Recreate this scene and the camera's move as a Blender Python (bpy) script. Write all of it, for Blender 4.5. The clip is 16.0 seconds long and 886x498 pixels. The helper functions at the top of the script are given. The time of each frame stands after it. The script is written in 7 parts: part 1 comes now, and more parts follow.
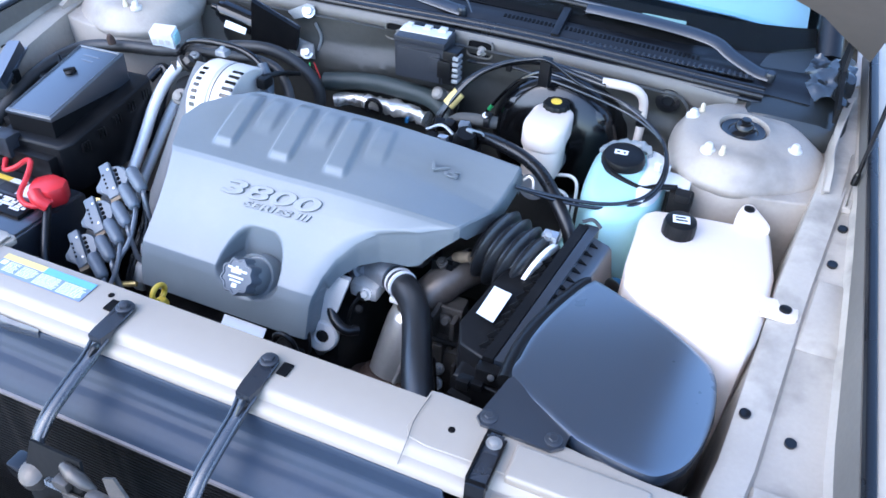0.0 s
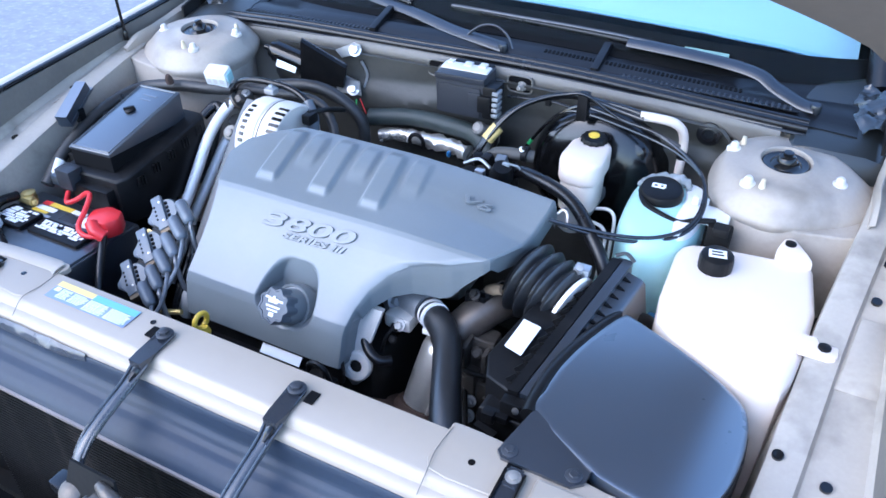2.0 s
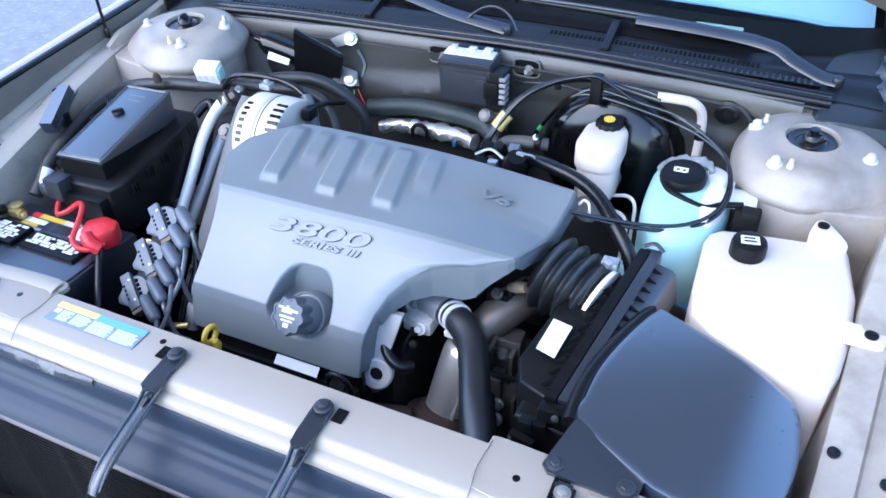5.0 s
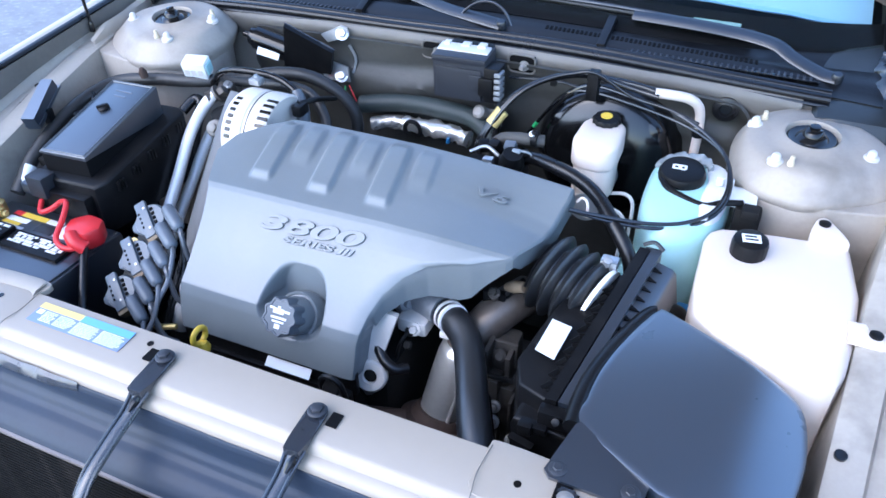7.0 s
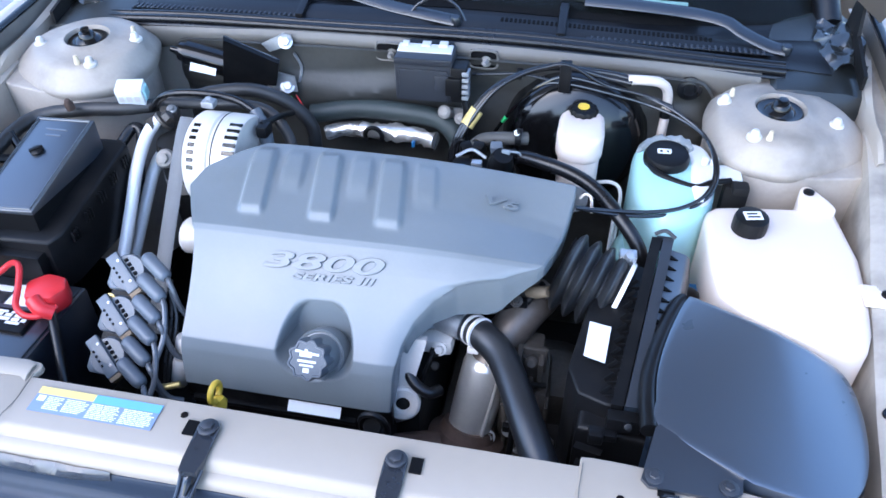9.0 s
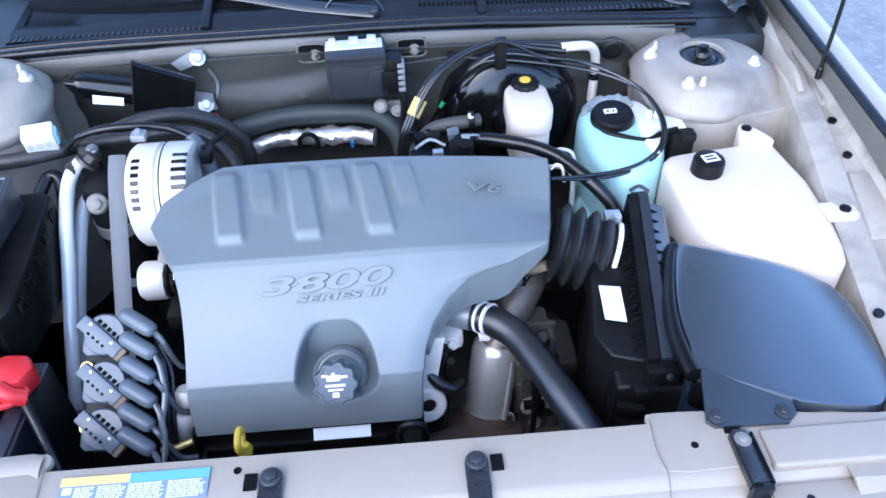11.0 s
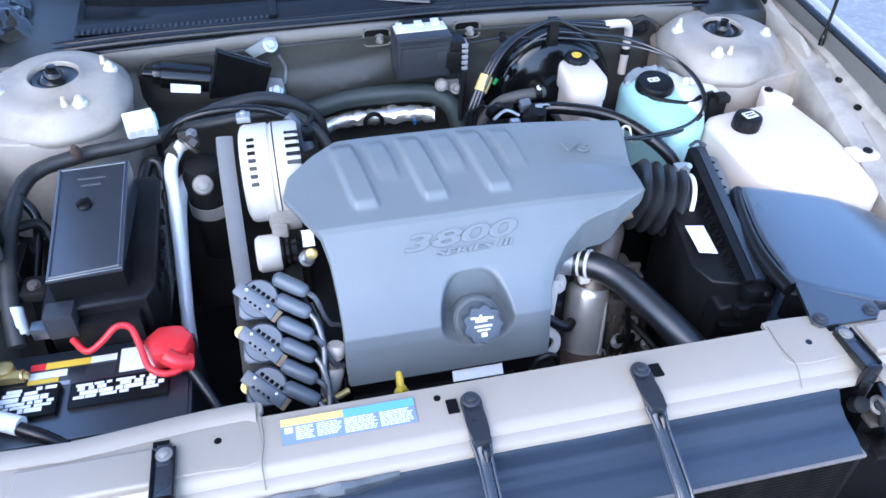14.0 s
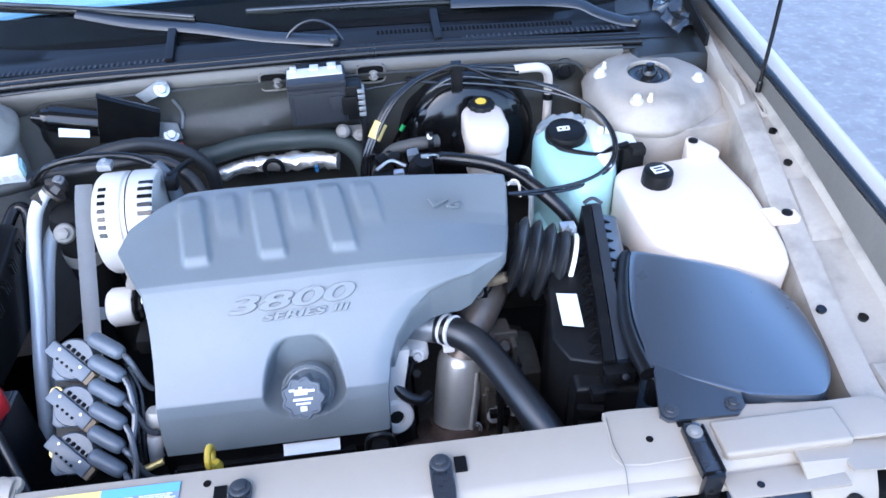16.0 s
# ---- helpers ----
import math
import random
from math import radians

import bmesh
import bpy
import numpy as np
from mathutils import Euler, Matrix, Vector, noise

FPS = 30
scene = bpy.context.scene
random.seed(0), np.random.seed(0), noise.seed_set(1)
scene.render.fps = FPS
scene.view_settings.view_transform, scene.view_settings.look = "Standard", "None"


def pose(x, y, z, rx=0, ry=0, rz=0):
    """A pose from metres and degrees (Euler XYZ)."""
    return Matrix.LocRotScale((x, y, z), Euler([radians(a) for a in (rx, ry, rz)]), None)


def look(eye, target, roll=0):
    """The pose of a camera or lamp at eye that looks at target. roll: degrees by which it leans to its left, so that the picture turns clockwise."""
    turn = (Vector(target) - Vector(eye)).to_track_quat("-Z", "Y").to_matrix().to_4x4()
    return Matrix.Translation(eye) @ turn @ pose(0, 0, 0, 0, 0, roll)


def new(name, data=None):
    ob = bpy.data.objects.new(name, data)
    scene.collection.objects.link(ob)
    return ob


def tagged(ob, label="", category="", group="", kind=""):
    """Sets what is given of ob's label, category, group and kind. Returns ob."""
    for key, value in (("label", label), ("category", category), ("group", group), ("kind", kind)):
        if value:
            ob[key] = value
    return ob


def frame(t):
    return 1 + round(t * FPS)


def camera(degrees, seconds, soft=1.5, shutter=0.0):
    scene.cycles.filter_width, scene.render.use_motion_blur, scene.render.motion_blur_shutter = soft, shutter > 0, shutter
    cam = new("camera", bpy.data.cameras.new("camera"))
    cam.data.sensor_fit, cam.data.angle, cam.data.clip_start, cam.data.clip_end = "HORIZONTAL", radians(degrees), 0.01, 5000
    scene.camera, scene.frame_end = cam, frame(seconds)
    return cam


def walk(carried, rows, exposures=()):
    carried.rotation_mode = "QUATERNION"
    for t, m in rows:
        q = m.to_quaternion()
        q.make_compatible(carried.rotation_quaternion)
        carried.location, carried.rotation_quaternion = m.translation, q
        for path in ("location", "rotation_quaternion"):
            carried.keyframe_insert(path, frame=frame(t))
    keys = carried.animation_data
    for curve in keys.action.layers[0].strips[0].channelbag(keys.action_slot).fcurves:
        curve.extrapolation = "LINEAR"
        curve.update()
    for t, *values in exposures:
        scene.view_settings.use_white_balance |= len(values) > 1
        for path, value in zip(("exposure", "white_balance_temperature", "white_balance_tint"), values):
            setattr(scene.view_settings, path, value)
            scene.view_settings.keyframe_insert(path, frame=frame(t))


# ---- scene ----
EXPOSURES = [(0.0, 2.19, 5480, 12), (2.5, 2.17, 5500, 12), (8.0, 2.16, 5580, 12), (11.5, 2.15, 5480, 12), (16.0, 2.18, 5530, 12)]
cam = camera(61.4, 16.0, soft=1.6)
ROWS = [  # seconds, eye, yaw, pitch, roll
    (0, 0.5630, -0.5318, 1.4377, 20.73, -37.51, 3.54),
    (0.5, 0.6200, -0.5162, 1.4400, 25.69, -34.62, 1.50),
    (1, 0.6227, -0.5163, 1.4401, 26.25, -35.27, 1.18),
    (1.5, 0.6146, -0.5164, 1.4337, 26.52, -35.08, 0.64),
    (2, 0.6118, -0.5200, 1.4459, 26.93, -35.17, 0.37),
    (2.5, 0.6275, -0.5668, 1.4999, 27.16, -35.94, -1.35),
    (3, 0.6238, -0.5892, 1.5119, 27.25, -34.60, -1.70),
    (3.5, 0.6171, -0.5809, 1.5014, 26.71, -35.00, -1.43),
    (4, 0.5909, -0.5450, 1.4799, 25.86, -35.32, -1.01),
    (4.5, 0.5546, -0.5060, 1.4563, 25.65, -36.40, -1.34),
    (4.7, 0.5458, -0.4940, 1.4465, 25.62, -36.73, -1.46),
    (7, 0.5158, -0.4733, 1.4222, 24.22, -36.84, -0.75),
    (7.5, 0.5154, -0.4782, 1.4225, 24.30, -36.52, -0.77),
    (8, 0.5105, -0.4851, 1.4270, 24.38, -36.11, -0.97),
    (8.5, 0.4700, -0.5043, 1.4358, 20.75, -36.16, -2.07),
    (8.7, 0.3938, -0.4904, 1.4501, 16.75, -37.95, -1.14),
    (10.8, 0.0978, -0.4578, 1.4656, -3.00, -40.87, -2.38),
    (11, 0.0783, -0.4696, 1.4604, -3.45, -40.52, -1.65),
    (11.5, 0.0535, -0.5512, 1.4628, -1.55, -40.72, -1.14),
    (12, -0.0495, -0.5899, 1.4730, -3.99, -39.78, -1.00),
    (12.5, -0.1784, -0.5785, 1.4812, -9.93, -40.09, -0.98),
    (13, -0.2431, -0.5703, 1.4855, -12.50, -40.25, 0.82),
    (13.5, -0.2639, -0.5571, 1.4859, -13.25, -40.36, 1.16),
    (14, -0.2625, -0.5525, 1.4835, -13.66, -40.43, 1.07),
    (14.5, -0.2598, -0.5561, 1.4822, -13.76, -40.49, 1.08),
    (15, -0.2184, -0.5430, 1.4788, -13.76, -40.62, -0.23),
    (15.5, -0.0770, -0.5291, 1.4701, -9.96, -39.63, -1.78),
    (16, 0.0950, -0.5140, 1.4650, -5.96, -38.25, -2.10),
]
walk(cam, [(t, pose(x, y, z, 90 + pitch, 0, yaw) @ pose(0, 0, 0, 0, 0, roll)) for t, x, y, z, yaw, pitch, roll in ROWS], EXPOSURES)
# ---------- world, sun ----------
world = bpy.data.worlds.new("sky")
scene.world = world
world.use_nodes = True
wn = world.node_tree
sky = wn.nodes.new("ShaderNodeTexSky")
sky.sky_type = "NISHITA"
sky.sun_disc = False
sky.sun_elevation = radians(43)
sky.sun_rotation = radians(215)
wn.links.new(sky.outputs[0], wn.nodes["Background"].inputs[0])
wn.nodes["Background"].inputs[1].default_value = 0.15
sun = new("sun", bpy.data.lights.new("sun", "SUN"))
sun.data.energy, sun.data.angle, sun.data.color = 0.28, radians(60), (1.0, 0.95, 0.88)
sun.matrix_world = look((-1.95, -2.48, 3.7), (0, 0.3, 0.7))


# ---------- materials ----------
def material(name, color, rough=0.5, metal=0.0, vary=0.15, grain=60.0, bump=0.0, stain=0.0, stain_color=(0.08, 0.06, 0.05), coat=0.0, trans=0.0, random_piece=0.0, subsurf=0.0, shine=0.5, coat_ior=1.5):
    """A surface with fine grain and larger blotches in colour and roughness, at sizes in metres."""
    m = bpy.data.materials.new(name)
    m.use_nodes = True
    nt = m.node_tree
    b = nt.nodes["Principled BSDF"]
    b.inputs["Roughness"].default_value = rough
    b.inputs["Metallic"].default_value = metal
    b.inputs["Coat Weight"].default_value = coat
    b.inputs["Coat Roughness"].default_value = 0.12 if rough < 0.3 else rough
    b.inputs["Coat IOR"].default_value = coat_ior
    b.inputs["Specular IOR Level"].default_value = shine
    b.inputs["Transmission Weight"].default_value = trans
    if subsurf:
        b.inputs["Subsurface Weight"].default_value = subsurf
        b.inputs["Subsurface Radius"].default_value = (0.02, 0.025, 0.03)
    tc = nt.nodes.new("ShaderNodeTexCoord")

    def noise_at(scale, detail):
        n = nt.nodes.new("ShaderNodeTexNoise")
        n.inputs["Scale"].default_value, n.inputs["Detail"].default_value = scale, detail
        nt.links.new(tc.outputs["Object"], n.inputs["Vector"])
        return n

    fine, broad = noise_at(grain * 6, 4), noise_at(grain / 6, 5)

    def ramp(src, lo, hi, a, z):
        r = nt.nodes.new("ShaderNodeMapRange")
        r.inputs[1].default_value, r.inputs[2].default_value, r.inputs[3].default_value, r.inputs[4].default_value = lo, hi, a, z
        nt.links.new(src, r.inputs[0])
        return r.outputs[0]

    def mixed(kind, fac, a, z):
        x = nt.nodes.new("ShaderNodeMix")
        x.data_type, x.blend_type = "RGBA", kind
        for sock, v in ((x.inputs["Factor"], fac), (x.inputs[6], a), (x.inputs[7], z)):
            if isinstance(v, (float, int)):
                sock.default_value = v
            elif isinstance(v, tuple):
                sock.default_value = (*v, 1)
            else:
                nt.links.new(v, sock)
        return x.outputs[2]

    dark = tuple(c * (1 - vary) for c in color)
    light = tuple(min(1, c * (1 + vary)) for c in color)
    c = mixed("MIX", ramp(broad.outputs[0], 0.3, 0.7, 0.0, 1.0), dark, light)
    c = mixed("MULTIPLY", vary, c, fine.outputs[0])
    if stain:
        spots = noise_at(grain / 2, 8)
        c = mixed("MIX", ramp(spots.outputs[0], 0.52, 0.72, 0.0, stain), c, stain_color)
    if random_piece:
        info = nt.nodes.new("ShaderNodeObjectInfo")
        c = mixed("MULTIPLY", random_piece, c, ramp(info.outputs["Random"], 0, 1, 0.3, 1.0))
    nt.links.new(c, b.inputs["Base Color"])
    nt.links.new(ramp(broad.outputs[0], 0.3, 0.7, max(0.02, rough - 0.08), min(1, rough + 0.08)), b.inputs["Roughness"])
    if bump:
        bp = nt.nodes.new("ShaderNodeBump")
        bp.inputs["Strength"].default_value, bp.inputs["Distance"].default_value = min(1.0, bump), 0.0008
        nt.links.new(fine.outputs[0], bp.inputs["Height"])
        nt.links.new(bp.outputs[0], b.inputs["Normal"])
    return m


PAINT = material("beige_paint", (0.50, 0.435, 0.35), 0.38, 0.15, 0.06, 12, 0.05, 0.12, (0.25, 0.21, 0.17), coat=0.35)
PAINT_DULL = material("beige_bay_paint", (0.46, 0.405, 0.335), 0.5, 0.1, 0.10, 12, 0.08, 0.28, (0.17, 0.15, 0.125))
TOWER = material("dusty_tower_paint", (0.40, 0.35, 0.295), 0.5, 0.1, 0.14, 26, 0.12, 0.6, (0.17, 0.15, 0.125))
CHANNEL = material("dusty_channel_paint", (0.43, 0.385, 0.325), 0.55, 0.05, 0.14, 26, 0.1, 0.6, (0.13, 0.115, 0.095))
BARE_PAINT = material("cream_paint", (0.362, 0.306, 0.242), 0.40, 0.05, 0.05, 10, 0.05, 0.06, (0.4, 0.36, 0.3), coat=0.2)
COVER = material("grey_cover_plastic", (0.171, 0.189, 0.197), 0.40, 0.0, 0.06, 40, 0.15, 0.10, (0.24, 0.25, 0.26), shine=0.7)
BLACK = material("black_plastic", (0.0062, 0.0062, 0.0068), 0.40, 0.0, 0.2, 40, 0.25, 0.25, (0.032, 0.029, 0.026), shine=0.24)
# Black plastic; the blue in its colour stands in for reflected sky.
LID = material("sky_tinted_black_plastic", (0.010, 0.021, 0.040), 0.34, 0.0, 0.08, 40, 0.06, shine=1.0, coat=1.0, coat_ior=2.35)
RUBBER = material("black_rubber", (0.007, 0.007, 0.008), 0.28, 0.0, 0.2, 30, 0.15, 0.2, (0.024, 0.022, 0.020), shine=0.48)
GLOSS = material("gloss_black_enamel", (0.005, 0.005, 0.0055), 0.16, 0.0, 0.1, 20, 0.03, coat=0.3, shine=0.4)
DARK = material("oily_dark_metal", (0.010, 0.0095, 0.009), 0.65, 0.05, 0.4, 20, 0.6, 0.35, (0.03, 0.025, 0.02), shine=0.25)
PALE_CAST = material("pale_casting", (0.74, 0.69, 0.625), 0.5, 0.2, 0.08, 40, 0.5, 0.15, (0.45, 0.44, 0.42))
CAST = material("cast_aluminium", (0.40, 0.41, 0.42), 0.45, 0.5, 0.2, 40, 0.5, 0.35, (0.2, 0.19, 0.18))
CAST_DIRTY = material("dirty_casting", (0.36, 0.335, 0.30), 0.62, 0.2, 0.35, 25, 0.7, 0.5, (0.07, 0.06, 0.05))
SILVER = material("bright_aluminium", (0.93, 0.89, 0.83), 0.3, 0.0, 0.06, 30, 0.3, 0.15, (0.35, 0.34, 0.33))
ZINC = material("zinc_steel", (0.62, 0.63, 0.64), 0.38, 0.8, 0.2, 60, 0.3, 0.2, (0.3, 0.28, 0.25))
STEEL = material("heat_stained_steel", (0.88, 0.85, 0.80), 0.30, 0.75, 0.15, 14, 0.5, 0.5, (0.42, 0.36, 0.30))
RUST = material("rusty_iron", (0.12, 0.075, 0.055), 0.8, 0.2, 0.4, 25, 0.8, 0.4, (0.05, 0.035, 0.03))
WHITE_TANK = material("milky_plastic", (0.75, 0.645, 0.555), 0.4, 0.0, 0.03, 10, 0.08, 0.1, (0.80, 0.66, 0.50), subsurf=0.15)
AQUA_TANK = material("aqua_plastic", (0.46, 0.735, 0.735), 0.35, 0.0, 0.10, 8, 0.05, 0.12, (0.24, 0.60, 0.62), subsurf=0.2)
WHITE = material("white_plastic", (0.80, 0.80, 0.78), 0.45, 0.0, 0.04, 20, 0.1)
PAPER = material("white_label", (0.85, 0.85, 0.84), 0.5, 0.0, 0.03, 30, 0.0)
GEAR_CAST = material("worn_gear_casting", (0.105, 0.092, 0.078), 0.6, 0.25, 0.45, 22, 1.0, 0.7, (0.024, 0.019, 0.016))
INK_SKY = material("light_blue_print", (0.17, 0.42, 0.68), 0.5, 0.0, 0.05, 30)
TAG_YELLOW = material("faded_yellow_tag", (0.78, 0.58, 0.20), 0.5, 0.0, 0.08, 30)
YELLOW = material("yellow_plastic", (0.80, 0.55, 0.06), 0.4, 0.0, 0.06, 30, 0.1)
GREEN = material("green_plastic", (0.05, 0.45, 0.12), 0.4, 0.0, 0.06, 30)
RED = material("red_plastic", (0.72, 0.03, 0.035), 0.4, 0.0, 0.08, 30, 0.15, coat=0.2)
BLUE = material("blue_plastic", (0.03, 0.15, 0.34), 0.4, 0.0, 0.06, 30)
BRASS = material("brass_terminal", (0.62, 0.48, 0.19), 0.36, 0.6, 0.2, 60, 0.4, 0.3, (0.38, 0.30, 0.13))
MODULE_GREY = material("module_plastic", (0.034, 0.036, 0.042), 0.42, 0.0, 0.12, 40, 0.2)
COIL_GREY = material("grey_boot_rubber", (0.124, 0.142, 0.164), 0.34, 0.0, 0.15, 40, 0.25)
COWL = material("cowl_plastic", (0.0055, 0.0055, 0.0062), 0.40, 0.0, 0.15, 30, 0.3, 0.3, (0.020, 0.019, 0.018), shine=0.42)
# The hood's beige, darkened in colour for shade; the blotches are stains.
HOOD_IN = material("shaded_hood_underside", (0.185, 0.152, 0.120), 0.55, 0.0, 0.16, 8, 0.2, 0.4, (0.12, 0.105, 0.09))
STRAP = material("black_steel_paint", (0.028, 0.032, 0.040), 0.26, 0.0, 0.2, 30, 0.12, 0.25, (0.06, 0.055, 0.05), shine=1.0)
BACKING_BAND = material("backing_band", (0.30, 0.45, 0.66), 0.4, 0.0, 0.05, 20)
INSUL = material("firewall_insulation", (0.056, 0.054, 0.047), 0.48, 0.0, 0.3, 14, 0.6, 0.5, (0.026, 0.025, 0.021))
LIP = material("dark_beige_paint", (0.165, 0.152, 0.132), 0.5, 0.1, 0.12, 14, 0.1, 0.5, (0.085, 0.077, 0.064))
CLEAR_GREY = material("clear_grey_plastic", (0.30, 0.33, 0.34), 0.2, 0.0, 0.1, 30, 0.05, subsurf=0.2)
WIPER = material("satin_wiper_black", (0.007, 0.0095, 0.014), 0.34, 0.0, 0.12, 30, 0.1, shine=1.0)
# Black plastic whose blue-grey base and blotches carry the sky's reflection.
SHROUD = material("sky_tinted_shroud", (0.028, 0.040, 0.062), 0.46, 0.0, 0.2, 20, 0.04, 0.25, (0.034, 0.048, 0.072), shine=0.3)
MATTE = material("matte_black", (0.004, 0.004, 0.0045), 0.85, 0.0, 0.2, 30, 0.1, shine=0.15)
# Black lid with some reflected sky blue mixed into its base colour.
FUSE_LID = material("sky_tinted_black_lid", (0.010, 0.015, 0.024), 0.36, 0.0, 0.1, 40, 0.03, shine=0.9, coat=1.0, coat_ior=1.7)
FINS = material("condenser_fins", (0.006, 0.006, 0.006), 0.8, 0.0, 0.4, 60, 0.8, 0.3, (0.03, 0.027, 0.024), shine=0.15)
HINGE_FILM = material("crumpled_grey_film", (0.022, 0.024, 0.024), 0.16, 0.0, 0.3, 30, 0.1, shine=1.0)
ALLOY_EDGE = material("dull_alloy", (0.25, 0.215, 0.195), 0.5, 0.3, 0.2, 40, 0.3)
TAN_HOSE = material("dusty_hose", (0.075, 0.07, 0.062), 0.6, 0.0, 0.2, 40, 0.4, 0.3, (0.14, 0.125, 0.105))
GREY_HOSE = material("grey_hose", (0.042, 0.055, 0.052), 0.55, 0.0, 0.15, 40, 0.3)
BELT = material("ribbed_belt", (0.16, 0.165, 0.17), 0.6, 0.0, 0.15, 60, 0.4)
BLUE_BACKING = material("blue_backing", (0.43, 0.56, 0.70), 0.35, 0.1, 0.05, 10, 0.1)
TUBE_ROW = material("dark_fin_row", (0.009, 0.0085, 0.008), 0.8, 0.0, 0.4, 60, 0.5, 0.5, (0.035, 0.03, 0.026), shine=0.15)
ASPHALT = material("asphalt", (0.275, 0.275, 0.28), 0.9, 0.0, 0.15, 55, 1.0, 0.5, (0.44, 0.44, 0.44))
DULL_PIPE = material("dull_brown_pipe", (0.185, 0.152, 0.124), 0.40, 0.45, 0.35, 18, 0.3, 0.5, (0.07, 0.05, 0.038))
CABLE = material("satin_black_sheath", (0.009, 0.009, 0.010), 0.16, 0.0, 0.1, 40, 0.03, shine=0.6, coat=0.25)
HOSE = material("thick_hose_rubber", (0.016, 0.017, 0.019), 0.36, 0.0, 0.2, 30, 0.15, 0.3, (0.05, 0.048, 0.045), shine=0.8)
SKIRT = material("dusty_seal_rubber", (0.16, 0.148, 0.13), 0.7, 0.0, 0.2, 20, 0.3, 0.4, (0.2, 0.18, 0.155))
FILLER = material("olive_grey_filler", (0.022, 0.025, 0.025), 0.36, 0.0, 0.2, 20, 0.1, 0.3, (0.045, 0.043, 0.038), shine=0.6)
AMBER = material("pale_amber_coating", (0.70, 0.60, 0.42), 0.45, 0.2, 0.08, 40)
LATCH = material("greasy_latch_steel", (0.15, 0.13, 0.11), 0.42, 0.5, 0.35, 30, 0.5, 0.5, (0.03, 0.026, 0.022))
PLUG_WIRE = material("grey_wire_sheath", (0.085, 0.09, 0.10), 0.26, 0.0, 0.15, 60, 0.2, shine=1.0)
PLATE_GREEN = material("pale_green_plate", (0.20, 0.34, 0.30), 0.5, 0.0, 0.05, 30)
LABEL_BLUE = material("faded_blue_field", (0.23, 0.29, 0.46), 0.5, 0.0, 0.06, 30)
PIPE = material("drawn_aluminium", (0.93, 0.91, 0.89), 0.32, 0.12, 0.05, 20, 0.1, 0.1, (0.6, 0.58, 0.55))
CAP_GREY = material("dark_cap_plastic", (0.080, 0.094, 0.112), 0.36, 0.0, 0.12, 40, 0.2)
CREASED = material("creased_pale_film", (0.050, 0.056, 0.066), 0.26, 0.0, 0.3, 40, 0.2, 0.4, (0.12, 0.115, 0.105), shine=0.8)
LOOM = material("dusty_loom_tape", (0.030, 0.029, 0.028), 0.5, 0.0, 0.25, 30, 0.4, 0.4, (0.085, 0.078, 0.068), shine=0.6)
TAPE = material("tan_cloth_tape", (0.25, 0.18, 0.11), 0.75, 0.0, 0.2, 30, 0.5)


def glass_material():
    m = bpy.data.materials.new("windshield_glass")
    m.use_nodes = True
    b = m.node_tree.nodes["Principled BSDF"]
    b.inputs["Base Color"].default_value = (0.75, 0.88, 0.86, 1)
    b.inputs["Roughness"].default_value = 0.02
    b.inputs["Transmission Weight"].default_value = 1.0
    b.inputs["IOR"].default_value = 1.17
    return m


GLASS = glass_material()

# ---------- building helpers ----------
ORIGIN = {}


def thing(name, at, label="", category="", group="", kind=""):
    """An empty at the foot of a thing, which parents its parts."""
    ob = new(name)
    ob.empty_display_size = 0.02
    ob.location = at
    ORIGIN[ob] = Vector(at)
    return tagged(ob, label, category, group, kind)


def part(name, bm, mat, parent, label="", sharp=38, kind=""):
    """Links a bmesh, built in world places, as one mesh under a thing or a part."""
    at = ORIGIN[parent]
    bmesh.ops.translate(bm, verts=bm.verts, vec=-at)
    bmesh.ops.recalc_face_normals(bm, faces=bm.faces)
    for f in bm.faces:
        f.smooth = True
    for e in bm.edges:
        e.smooth = len(e.link_faces) == 2 and e.calc_face_angle(0) < radians(sharp)
    me = bpy.data.meshes.new(name)
    bm.to_mesh(me)
    bm.free()
    me.materials.append(mat)
    ob = new(name, me)
    ob.parent = parent
    ORIGIN[ob] = at
    return tagged(ob, label, kind=kind)


def merge(*bms):
    out = bmesh.new()
    for b in bms:
        me = bpy.data.meshes.new("tmp")
        b.to_mesh(me)
        b.free()
        out.from_mesh(me)
        bpy.data.meshes.remove(me)
    return out


def placed(bm, m):
    bmesh.ops.transform(bm, matrix=m, verts=bm.verts)
    return bm


def box(x0, x1, y0, y1, z0, z1, r=0.0, seg=2):
    bm = bmesh.new()
    bmesh.ops.create_cube(bm, size=1)
    for v in bm.verts:
        v.co = ((x0 + x1) / 2 + v.co.x * (x1 - x0), (y0 + y1) / 2 + v.co.y * (y1 - y0), (z0 + z1) / 2 + v.co.z * (z1 - z0))
    if r:
        bmesh.ops.bevel(bm, geom=bm.edges[:], offset=r, segments=seg, affect="EDGES", profile=0.6)
    return bm


def frame_to(axis, up=(0, 0, 1)):
    """A turn whose z goes along axis."""
    z = Vector(axis).normalized()
    x = Vector(up).cross(z)
    if x.length < 1e-4:
        x = Vector((1, 0, 0)).cross(z)
    x.normalize()
    y = z.cross(x)
    return Matrix((x, y, z)).transposed().to_4x4()


